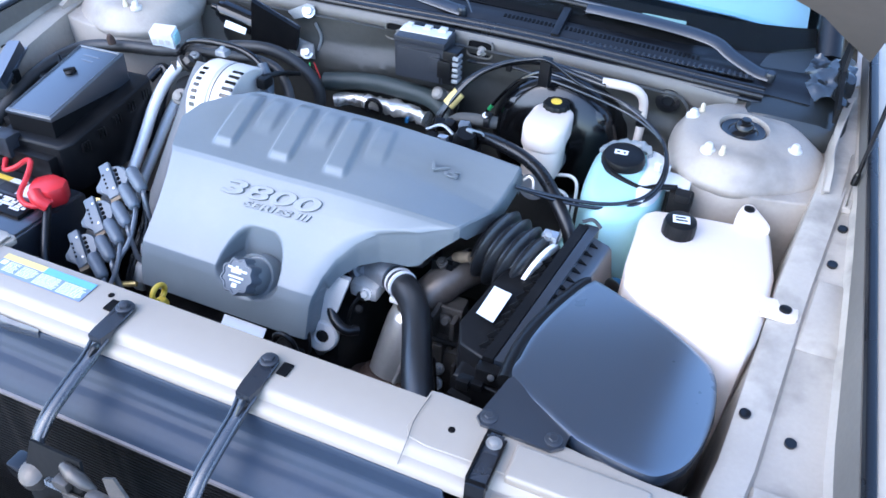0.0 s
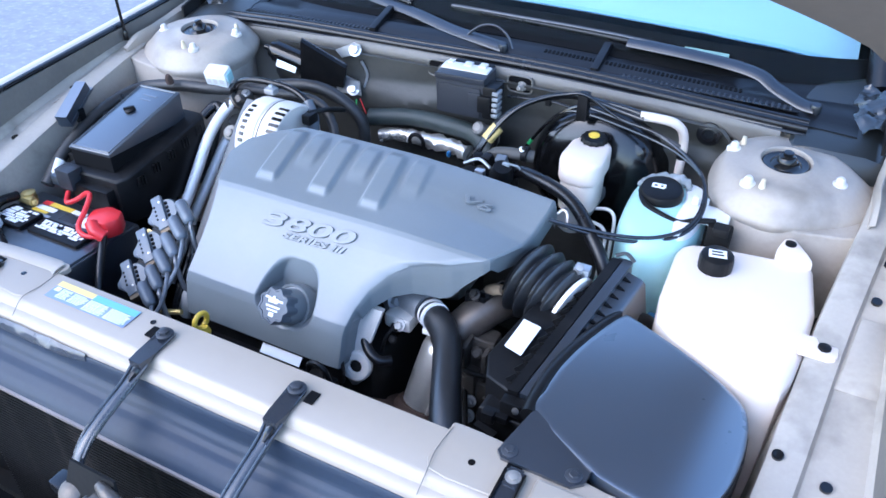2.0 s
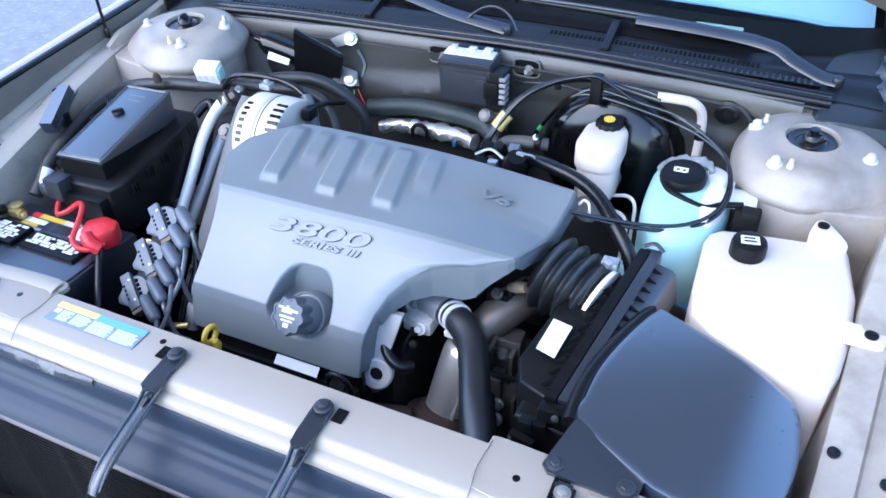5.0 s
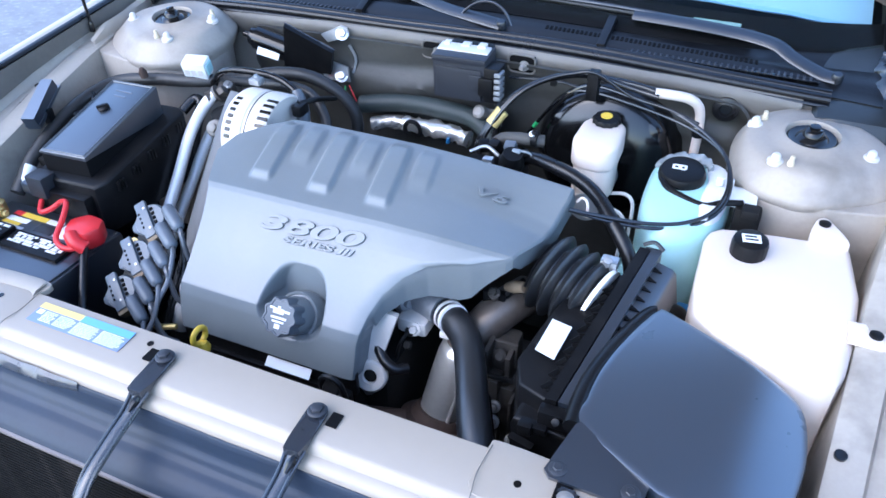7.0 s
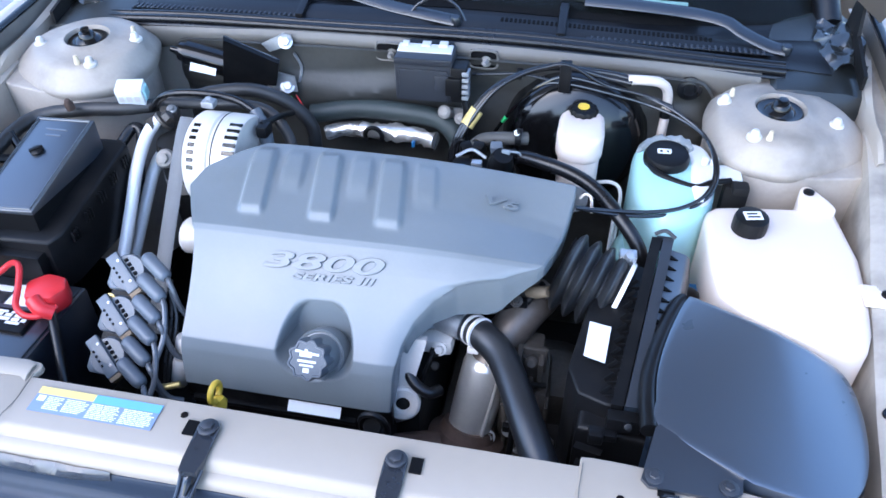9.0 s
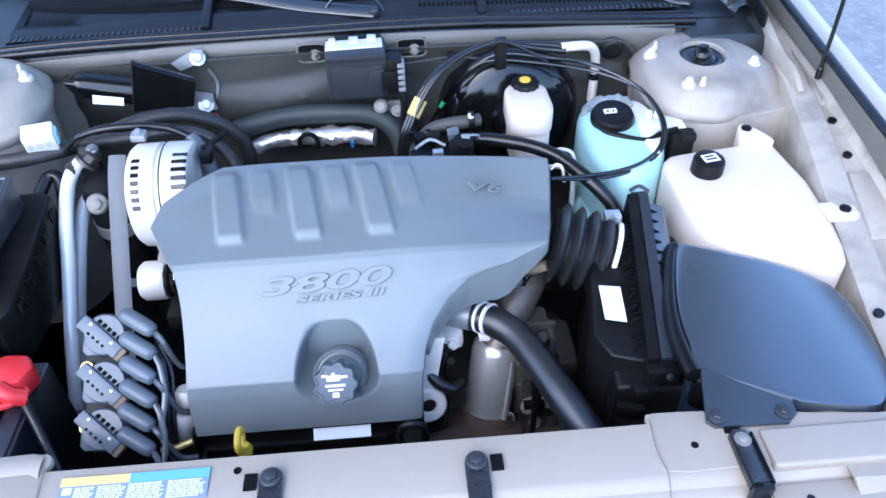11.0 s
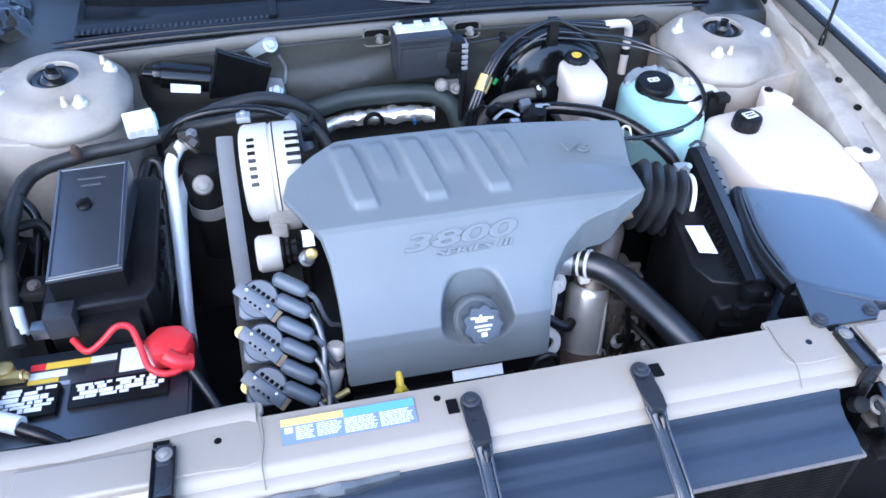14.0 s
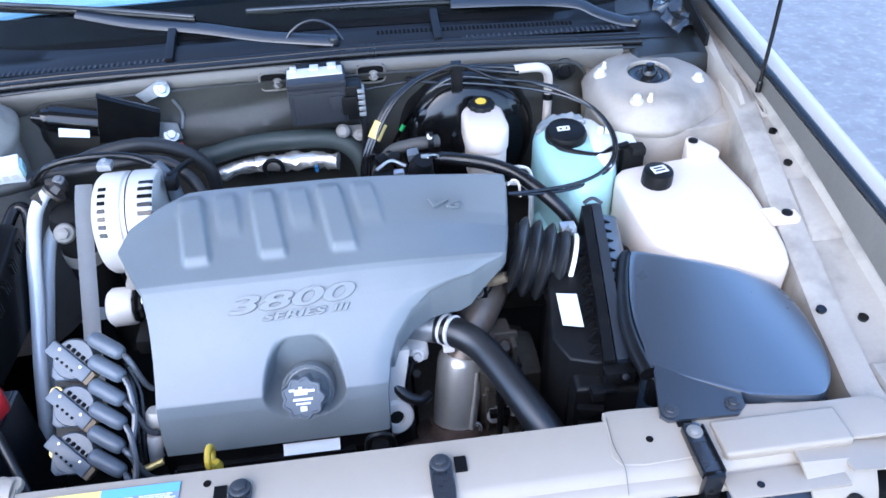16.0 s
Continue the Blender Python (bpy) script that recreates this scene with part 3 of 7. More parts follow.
for xa, xb in ((-0.63, -0.27), (0.29, 0.62)):
    part("vent_recess", sheet([[(x, 0.862 + 0.10 * max(0, (abs(x) - 0.3)) ** 2 + dy, lip_z(x) + 0.0235 + 0.005 * max(0, abs(x) - 0.35)) for dy in (-0.0115, 0.0115)] for x in np.linspace(xa, xb, 14)], 0.001), RUBBER, cowl)
slat_me = None
for x0, n in ((-0.62, 34), (0.30, 30)):
    for k in range(n):
        x = x0 + 0.0105 * k
        y, z = 0.862 + 0.10 * max(0, (abs(x) - 0.3)) ** 2, lip_z(x) + 0.024 + 0.05 * max(0, abs(x) - 0.35) * 0.1
        if slat_me is None:
            first = part("vent_slat", slat, MODULE_GREY, cowl)
            slat_me = first.data
            first.location = (x, y, z)
            o0 = ORIGIN[cowl]
            for v in slat_me.vertices:
                v.co += o0
            first.location = Vector((x, y, z)) - o0
        else:
            ob = new("vent_slat", slat_me)
            ob.parent = cowl
            ob.location = Vector((x, y, z)) - ORIGIN[cowl]

for x in (-0.262, 0.243):
    part("cowl_rib", placed(box(-0.008, 0.008, -0.045, 0.045, -0.004, 0.010, 0.003), axes_at((x, 0.893, lip_z(x) + 0.034), (1, 0, 0), (0, 1, 0.30))), COWL, cowl)

# windshield: glass, black foot band
rows, band = [], []
for x in np.linspace(-0.74, 0.74, 36):
    y, z = base_y(x), base_z(x)
    rows.append([(x * (1 - 0.10 * f), y + 0.62 * f + 0.02 * f * f, z + 0.40 * f - 0.05 * f * f) for f in np.linspace(0, 1, 10)])
    band.append([(x, y + 0.62 * f + 0.0015, z + 0.40 * f - 0.004) for f in np.linspace(-0.02, 0.085, 5)])
shield = part("windshield", sheet(rows, 0.005), GLASS, car, "raked clear windshield before a pale blue panel")
shield.visible_shadow = False
part("foot_band", sheet(band, 0.002), MATTE, shield, "black ceramic band")
# Blue panel added behind the glass to make the windshield look blue.
shade = thing("sunshade", (0, 1.1, 0.93), "pale blue panel added behind the windshield", "sunshade")
rows = []
for x in np.linspace(-0.70, 0.70, 30):
    y, z = base_y(x * 1.05), base_z(x * 1.05)
    rows.append([(x * (1 - 0.08 * f), y + 0.03 + 0.62 * f, z - 0.012 + 0.40 * f - 0.05 * f * f) for f in np.linspace(float(np.interp(abs(x), [0, 0.42, 0.56, 0.64, 0.70], [0.112, 0.110, 0.095, 0.070, 0.045])), 0.85, 9)])
part("panel", sheet(rows, 0.004), BLUE_BACKING, shade)
part("folded_hem", sheet([[(Vector(q) + Vector((0, -0.006, 0.002))) for q in (r[0], Vector(r[0]).lerp(Vector(r[1]), 0.14))] for r in rows], 0.003), BACKING_BAND, shade, "darker blue lower band")
vin = thing("identification_plate", (0.43, 0.965, 0.915), "pale green blank plate at the foot of the windshield", "plate")
part("plate", plate([(0.386, 0.962, 0.9215), (0.471, 0.966, 0.9185), (0.471, 0.971, 0.9275), (0.386, 0.967, 0.9305)], 0.001), PLATE_GREEN, vin)
# dashboard and cabin behind the glass
dash_rows = []
for x in np.linspace(-0.72, 0.72, 12):
    y, z = base_y(x), base_z(x)
    dash_rows.append([(x, y + 0.02, z - 0.03), (x, y + 0.2, z + 0.005), (x, y + 0.45, z + 0.03), (x, y + 0.60, z + 0.02), (x, y + 0.62, z - 0.35)])
part("dashboard", sheet(dash_rows, 0.01), MATTE, car, "black dashboard behind the windshield")
# Added black sheet hides the bright ground in front of the condenser.
part("front_splash_pan", box(-0.86, 0.86, -0.42, -0.118, 0.28, 0.30, 0.004), MATTE, car, "black sheet added to hide the bright ground at the front")
# Added tray closes the bay's open bottom against light from the ground.
part("undertray", box(-0.70, 0.70, -0.2, 0.95, 0.18, 0.19, 0.002), DARK, car, "dark tray added to keep ground light out of the bay")


# the rest of the sedan, closed behind the windshield
def side_outline(s):
    pts = [(1.08, 0.24), (3.15, 0.22)]
    pts += [(3.50 - 0.345 * math.cos(radians(a)), 0.33 + 0.345 * math.sin(radians(a))) for a in range(0, 181, 15)]
    pts += [(3.86, 0.26), (4.42, 0.32), (4.47, 0.62), (4.40, 0.93), (3.7, 0.945), (2.4, 0.925), (1.08, 0.90)]
    return [(s * 0.925, y, z) for y, z in pts]


for s in (-1, 1):
    part("body_side", plate(side_outline(s), 0.02 * s), PAINT, car, "beige door and quarter panel")
    for y0 in (1.18, 2.10, 3.02):
        part("door_gap", box(s * 0.926 - 0.001, s * 0.926 + 0.001, y0, y0 + 0.006, 0.30, 0.91), RUBBER, car)
    for y0 in (1.92, 2.86):
        part("door_handle", box(s * 0.935 - 0.012, s * 0.935 + 0.012, y0, y0 + 0.16, 0.80, 0.83, 0.008), PAINT, car)
    part("roof_pillar", tube([(s * 0.745, 1.03, 0.88), (s * 0.70, 1.35, 1.13), (s * 0.655, 1.64, 1.31)], 0.025, 10, 6), COWL, car)
    part("centre_pillar", tube([(s * 0.86, 2.12, 0.92), (s * 0.74, 2.16, 1.15), (s * 0.66, 2.18, 1.34)], 0.028, 10, 5), BLACK, car)
    part("rear_pillar", sheet([[(s * (0.86 - 0.22 * f), 3.35 - 0.5 * f, 0.93 + 0.38 * f), (s * (0.84 - 0.22 * f), 3.75 - 0.70 * f, 0.94 + 0.39 * f)] for f in np.linspace(0, 1, 6)], 0.02), PAINT, car)
    part("side_glass", sheet([[(s * (0.80 - 0.145 * f), 1.10 + 0.56 * f, 0.91 + 0.41 * f), (s * (0.87 - 0.205 * f), 2.1 + 0.06 * f, 0.92 + 0.43 * f), (s * (0.86 - 0.215 * f), 3.36 - 0.5 * f, 0.93 + 0.38 * f)] for f in np.linspace(0, 1, 5)], 0.004), GLOSS, car, "dark side window")
    for y0 in (0.74, 3.50):
        wheel = part("wheel", lathe([(0.20, -0.10), (0.29, -0.105), (0.325, -0.085), (0.33, 0.0), (0.325, 0.085), (0.29, 0.105), (0.20, 0.10)], (s * 0.80, y0, 0.33), (s, 0, 0), 40), RUBBER, car, "black tyre")
        part("rim", lathe([(0.205, 0.085), (0.19, 0.095), (0.17, 0.07), (0.06, 0.085), (0, 0.088)], (s * 0.80, y0, 0.33), (s, 0, 0), 36), CAST, wheel, "grey wheel rim")
part("cowl_side", merge(*[sheet([[(s * 0.80, 0.98, 0.86), (s * 0.80, 1.12, 0.88)], [(s * 0.925, 1.02, 0.87), (s * 0.925, 1.12, 0.90)]], 0.003) for s in (-1, 1)]), PAINT, car)
part("roof", sheet([[(x, 1.60, 1.295 - 0.05 * (x / 0.67) ** 2), (x, 1.9, 1.375 - 0.05 * (x / 0.67) ** 2), (x, 2.4, 1.395 - 0.05 * (x / 0.67) ** 2), (x, 2.95, 1.355 - 0.05 * (x / 0.67) ** 2), (x, 3.06, 1.325 - 0.05 * (x / 0.67) ** 2)] for x in np.linspace(-0.67, 0.67, 12)], 0.02), PAINT, car, "beige roof")
part("rear_glass", sheet([[(x * (1 - 0.18 * f), 3.70 - 0.64 * f, 0.95 + 0.36 * f) for f in np.linspace(0, 1, 5)] for x in np.linspace(-0.76, 0.76, 9)], 0.004), GLOSS, car, "dark rear window")
part("trunk_lid", sheet([[(x, 3.68, 0.955), (x, 4.05, 0.99 - 0.03 * (x / 0.9) ** 2), (x, 4.38, 0.97 - 0.03 * (x / 0.9) ** 2), (x, 4.46, 0.90), (x, 4.49, 0.62), (x, 4.44, 0.34)] for x in np.linspace(-0.92, 0.92, 12)], 0.01), PAINT, car, "beige trunk and tail")
part("floor_pan", box(-0.90, 0.90, 1.0, 4.42, 0.20, 0.22, 0.002), DARK, car)

# raised hood: inner frame towards the engine, outer skin
HOOD_UP = Vector((0, -0.7071, 0.7071))
HOOD_OUT = Vector((0, 0.7071, 0.7071))


def hood_point(x, s, d=0.0):
    """x across, s up the hood from its rear edge's line, d outwards from the inner frame."""
    return Vector((x, 0.935, 0.93)) + HOOD_UP * s + HOOD_OUT * (d - 0.05 * (1 - (x / 0.8) ** 2) * 0)


def hood_rear(x):
    return float(np.interp(abs(x), [0, 0.2, 0.419, 0.526, 0.611, 0.689, 0.724, 0.8], [0.345, 0.33, 0.287, 0.236, 0.188, 0.136, 0.09, 0.0]))


rows_in, rows_out = [], []
for x in np.linspace(-0.80, 0.80, 46):
    r0 = hood_rear(x)
    top = 1.08 - 0.10 * (abs(x) / 0.80) ** 3
    ins, outs = [], []
    for f in np.linspace(0, 1, 26):
        s = r0 + (top - r0) * f
        edge = min(abs(abs(x) - 0.80) / 0.06, f / 0.05, (1 - f) / 0.05, 1.0)
        rib = 0.0
        for cx in (-0.5, -0.17, 0.17, 0.5):
            rib = max(rib, 1 - abs(x - cx) / 0.05)
        panel = 0.022 if (0.16 < f < 0.9 and rib <= 0.25 and abs(x) < 0.66) else 0.0
        ins.append(hood_point(x, s, panel))
        outs.append(hood_point(x, s, 0.018 + 0.035 * edge + 0.03 * (1 - (x / 0.80) ** 2)))
    rows_in.append(ins)
    rows_out.append(outs)
hood = part("hood", sheet(rows_out, 0.002), PAINT, car, "raised beige hood")
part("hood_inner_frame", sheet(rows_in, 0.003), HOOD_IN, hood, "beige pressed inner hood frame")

# wipers
for pts, blade in ((((0.644, 0.880, 0.888), (0.617, 0.887, 0.890), (0.570, 0.903, 0.904), (0.535, 0.918, 0.918), (0.474, 0.933, 0.923), (0.39, 0.936, 0.928), (0.28, 0.942, 0.930)), ((0.50, 0.955, 0.914), (0.25, 0.955, 0.929), (0.0, 0.958, 0.932), (-0.12, 0.962, 0.932))),
                   (((0.045, 0.862, 0.904), (-0.03, 0.878, 0.908), (-0.10, 0.898, 0.911), (-0.21, 0.930, 0.922), (-0.34, 0.965, 0.930), (-0.45, 1.0, 0.944)), ((-0.22, 0.955, 0.930), (-0.42, 1.0, 0.944), (-0.66, 1.065, 0.95)))):
    w = thing("wiper", pts[0], "black wiper arm with narrow blade on the windshield", "wiper", "windshield wipers")
    part("arm", tube(pts, 0.012, 10, 6, wide=((0, 0.9, 0.45), 0.0135, 0.004)), WIPER, w)
    part("pivot_cap", lathe([(0.010, -0.012), (0.010, 0.004), (0.007, 0.009), (0, 0.010)], pts[0], (0, -0.3, 1), 18), WIPER, w)
    part("blade", tube(blade, 0.006, 6, 5, wide=((0, 0.3, 1), 0.010, 0.004)), RUBBER, w)
    part("blade_bow", tube([Vector(q) + Vector((0, -0.006, 0.008)) for q in blade], 0.0035, 8, 5), WIPER, w)

# ---------- radiator support ----------
support = thing("radiator_support", (0, 0, 0.60), "cream painted steel radiator tie bar", "tie bar")
PROFILE = [(0.040, 0.690), (0.0405, 0.734), (0.036, 0.740), (-0.028, 0.737), (-0.036, 0.733), (-0.041, 0.724), (-0.050, 0.721), (-0.055, 0.716), (-0.056, 0.709)]


def bar(x0, x1, lift=0.0, n=12):
    return sheet([[(x, y, z + lift - 0.004 * max(0.0, (abs(x) - 0.34) / 0.28)) for y, z in PROFILE] for x in np.linspace(x0, x1, n)], 0.003)


part("centre_bar", bar(-0.62, 0.60, 0.0, 30), BARE_PAINT, support)


def end_plate(outline):
    return prism(smooth_outline(outline, 3), 0.733, 0.7407, 0.0015, lambda x, y: 0.0475 * (y - 0.036))


left = end_plate([(-0.345, 0.03), (-0.340, 0.052), (-0.36, 0.060), (-0.46, 0.052), (-0.56, 0.043), (-0.66, 0.048), (-0.70, 0.0), (-0.69, -0.026), (-0.55, -0.027), (-0.42, -0.026), (-0.347, -0.025)])
right = end_plate([(0.340, 0.02), (0.340, 0.042), (0.352, 0.050), (0.45, 0.045), (0.54, 0.034), (0.61, 0.028), (0.675, 0.026), (0.69, 0.0), (0.68, -0.026), (0.62, -0.027), (0.55, -0.027), (0.44, -0.026), (0.342, -0.025)])
part("end_plate", left, BARE_PAINT, support)
part("end_plate", right, BARE_PAINT, support)
part("rear_lip", sheet([[(x, y - 0.024, 0.7415), (x, y - 0.017, 0.7450), (x, y - 0.004, 0.7462), (x, y + 0.001, 0.7440)] for x, y in ((-0.348, 0.052), (-0.36, 0.058), (-0.41, 0.056), (-0.46, 0.052), (-0.51, 0.047), (-0.56, 0.043), (-0.61, 0.045), (-0.66, 0.047))], 0.002), BARE_PAINT, support, "raised cream rear lip")
for s in (-1, 1):
    part("corner_panel", sheet([[(s * x, y, z) for x, z in ((0.545, 0.736), (0.60, 0.733), (0.64, 0.722))] for y in (-0.02, -0.05)] + [[(s * x, -0.075, z - 0.02) for x, z in ((0.55, 0.736), (0.60, 0.733), (0.635, 0.722))], [(s * x, -0.11, z - 0.07) for x, z in ((0.56, 0.736), (0.60, 0.733), (0.63, 0.722))]], 0.003), BARE_PAINT, support)
    part("panel_screw", lathe([(0.011, 0), (0.011, 0.006), (0.006, 0.009), (0, 0.009)], (s * 0.60, -0.085, 0.697), (0, -0.6, 0.8), 18), DARK, support)
    part("raised_pad", box(s * 0.540 - 0.078, s * 0.540 + 0.078, -0.034, 0.016, 0.730, 0.7445, 0.005, 3), BARE_PAINT, support)
    part("front_tab", placed(box(s * 0.525 - 0.07, s * 0.525 + 0.07, -0.078, -0.045, 0.720, 0.724, 0.001), Matrix.Identity(4)), BARE_PAINT, support)
    part("seam", tube([(s * 0.343, 0.04, 0.7425), (s * 0.340, 0.0, 0.7415), (s * 0.344, -0.03, 0.740), (s * 0.343, -0.054, 0.722)], 0.0006, 6, 4), LIP, support)
    part("apron_corner", sheet([[(s * x, y, z) for x, z in ((0.60, 0.732), (0.64, 0.728), (0.70, 0.715), (0.80, 0.76))] for y in (-0.066, -0.03, 0.03)], 0.003), BARE_PAINT, support)
for x, y in ((0.385, 0.004), (-0.393, 0.012), (-0.128, 0.018), (0.493, -0.064), (-0.5, -0.064)):
    z = 0.7405 - 0.0475 * (0.036 - y) if y > -0.04 else 0.7242
    part("hole", lathe([(0.0045, 0.0), (0.0045, 0.0010), (0.003, 0.0011), (0, 0.0006)], (x, y, z - 0.0003), (0, 0, 1), 14), GLOSS, support)
part("lower_beam", box(-0.62, 0.62, -0.10, 0.02, 0.20, 0.26, 0.01), DARK, support, "dark lower cross member")
for s in (-1, 1):
    part("side_post", box(s * 0.50 - 0.03, s * 0.50 + 0.03, -0.036, 0.02, 0.22, 0.700, 0.008), DARK, support, "dark upright")

# printed service label on the tie bar
lab = thing("service_label", (-0.24, 0.01, 0.742), "blue and yellow printed service label on the tie bar", "label")


def on_bar(x, y):
    return (x, y, 0.7405 - 0.003 * (0.036 - y) / 0.064)


def bar_card(name, x0, x1, y0, y1, lift, mat, parent):
    return part(name, plate([tuple(Vector(on_bar(x, y)) + Vector((0, 0, lift))) for x, y in ((x0, y0), (x1, y0), (x1, y1), (x0, y1))], 0.0004), mat, parent)


bar_card("label_base", -0.320, -0.158, -0.011, 0.025, 0.0012, LABEL_BLUE, lab)
bar_card("yellow_heading", -0.320, -0.245, 0.014, 0.0245, 0.0018, TAG_YELLOW, lab)
bar_card("blue_heading", -0.245, -0.158, 0.013, 0.0245, 0.0018, INK_SKY, lab)
bar_card("white_mark", -0.316, -0.306, 0.004, 0.012, 0.0018, PAPER, lab)
words = random.Random(11)
for i, (x0, x1, n) in enumerate(((-0.303, -0.280, 8), (-0.278, -0.247, 8), (-0.245, -0.204, 9), (-0.202, -0.160, 9))):
    for k in range(n):
        x, y = x0, 0.0105 - 0.0024 * k
        stop = x1 - words.uniform(0, 0.2) * (x1 - x0)
        while x < stop - 0.002:
            w = min(words.uniform(0.003, 0.009), stop - x)
            bar_card("print_bar", x, x + w, y, y + 0.0012, 0.0018, PAPER, lab)
            x += w + words.uniform(0.0007, 0.0013)

# ---------- front: condenser, shroud, straps ----------
cond = thing("condenser", (0, -0.10, 0.2), "dark finned air-conditioning condenser behind the missing grille", "condenser")
part("core", box(-0.44, 0.425, -0.112, -0.07, 0.24, 0.632), FINS, cond)
part("top_rail", box(-0.447, 0.432, -0.118, -0.066, 0.630, 0.6365, 0.002), ALLOY_EDGE, cond, "dull alloy top rail")
for s, x in ((-1, -0.452), (1, 0.438)):
    part("header_tube", lathe([(0.0, 0), (0.014, 0.002), (0.014, 0.41), (0.0, 0.412)], (x, -0.093, 0.226), (0, 0, 1), 16), DARK, cond, "dark header tube")
fin_src = None
for k in range(52):
    z = 0.246 + 0.0074 * k
    if fin_src is None:
        f0 = part("flat_tube", box(-0.437, 0.422, -0.1145, -0.111, z - 0.0012, z + 0.0012), TUBE_ROW, cond)
        fin_src, z_first = f0, z
    else:
        ob = new("flat_tube", fin_src.data)
        ob.parent = cond
        ob.location = (0, 0, z - z_first)
shroud = thing("radiator_shroud", (0, -0.06, 0.62), "plastic sight shield over the radiator, coloured blue-grey like reflected sky", "shield")
prof = [(-0.048, 0.7105), (-0.0575, 0.7100), (-0.0605, 0.702), (-0.0615, 0.690), (-0.0625, 0.680), (-0.064, 0.675), (-0.066, 0.672), (-0.070, 0.668), (-0.074, 0.661), (-0.080, 0.658), (-0.090, 0.658), (-0.102, 0.653), (-0.110, 0.645), (-0.116, 0.634)]
ys_p, zs_p = [q[0] for q in prof], [q[1] for q in prof]
prof = [(float(np.interp(f, np.linspace(0, 1, len(ys_p)), ys_p)), float(np.interp(f, np.linspace(0, 1, len(zs_p)), zs_p))) for f in np.linspace(0, 1, 56)]
prof = [(y, 0.72 * z + 0.28 * (0.711 - (0.711 - 0.634) * min(1.0, max(0.0, (-0.0575 - y) / 0.0585)) ** 0.9)) if y < -0.0575 else (y, z) for y, z in prof]
rows = []
for x in np.linspace(-0.44, 0.428, 60):
    dent = 0.006 * math.exp(-((x + 0.27) / 0.06) ** 2)
    rows.append([(x * (0.935 + 0.065 * min(1.0, max(0.0, (0.7105 - z) / 0.0765))), y, z + 0.0012 * noise.noise(Vector((x * 9, y * 30, 0))) + 0.0003 * noise.noise(Vector((x * 3, y * 190, 4.0))) - dent * max(0.0, 1 - k / 12)) for k, (y, z) in enumerate(prof)])
part("panel", sheet(rows, 0.003), SHROUD, shroud)
film = []
for x in np.linspace(-0.43, -0.19, 40):
    fade = min(1.0, (x + 0.43) / 0.05, (-0.19 - x) / 0.05)
    wave = 0.0030 * noise.noise(Vector((x * 45, 1.3, 0))) + 0.0016 * noise.noise(Vector((x * 130, 5.0, 0)))
    film.append([(x, -0.0570 - 0.0006 * fade, 0.7135 + wave * fade), (x, -0.0600 - 0.0030 * fade + wave * fade, 0.7100 + wave * fade), (x, -0.0610 - 0.0045 * fade - wave * fade, 0.7040 - 0.003 * fade + 1.5 * wave * fade), (x, -0.0605 - 0.0030 * fade, 0.7000 - 0.006 * fade)])
part("wrinkled_film", sheet(film, 0.0008), CREASED, shroud, "wrinkled grey film along the upper edge")
part("radiator_tank", box(-0.43, 0.42, -0.06, -0.01, 0.24, 0.66, 0.008), BLACK, shroud)


def strap(x, dx):
    st = thing("support_strap", (x, -0.1, 0.62), "twisted black steel brace bolted to the tie bar", "brace", "tie bar braces")
    nose = [(x + 0.0132 * math.cos(a), 0.002 + 0.0132 * math.sin(a)) for a in np.linspace(0, math.pi, 11)]
    part("flat_end", prism(nose + [(x - 0.0132, -0.026), (x - 0.0125, -0.040), (x - 0.0100, -0.056), (x + 0.0100, -0.056), (x + 0.0125, -0.040), (x + 0.0132, -0.026)], 0.742, 0.7462, 0.0012, lambda x, y: -0.0100 * max(0.0, (-0.012 - y) / 0.025) ** 1.25), STRAP, st)
    part("rod", tube([(x, -0.045, 0.731), (x, -0.070, 0.717), (x - 0.001, -0.11, 0.703), (x - 0.001, -0.147, 0.688), (x - 0.001, -0.172, 0.668), (x - 0.001, -0.182, 0.640), (x - 0.001, -0.184, 0.60)], 0.008, 12, 6, wide=((1, 0, 0), 0.0098, 0.006)), STRAP, st)
    # Black spindle added for the dark shade inside the strap's fold.
    part("fold_hollow", tube([(x + 0.004, -0.052, 0.7335), (x + 0.003, -0.062, 0.7285), (x + 0.002, -0.074, 0.7225)], [0.002, 0.0055, 0.002], 8, 4), GLOSS, st)
    for k in (-1, 1):
        part("rolled_edge", tube([(x + k * 0.012, -0.046, 0.733), (x + k * 0.0085, -0.072, 0.7215), (x + k * 0.0082, -0.11, 0.708), (x + k * 0.0082, -0.147, 0.693), (x + k * 0.008, -0.170, 0.674)], 0.0022, 8, 5), STRAP, st)
    part("bolt", merge(lathe([(0.0118, 0), (0.0118, 0.0016), (0.0105, 0.0026), (0.009, 0.003)], (x, 0.002, 0.7462), (0, 0, 1), 24), hexbolt((x, 0.002, 0.7488), (0, 0, 1), 0.0078, 0.0050, False)), MODULE_GREY, st, "dark grey flanged bolt")
    part("rivet_hole", lathe([(0.0028, 0), (0.0028, 0.0006), (0, 0.0004)], (x - 0.003, -0.024, 0.7415), (0, 0.2, 1), 12), GLOSS, st)
    part("slot_shadow", box(x + (0.016 if x > 0 else -0.030), x + (0.030 if x > 0 else -0.016), -0.008, 0.012, 0.7385, 0.7412), MATTE, st)


strap(-0.089, 0.0)
strap(0.137, 0.0)


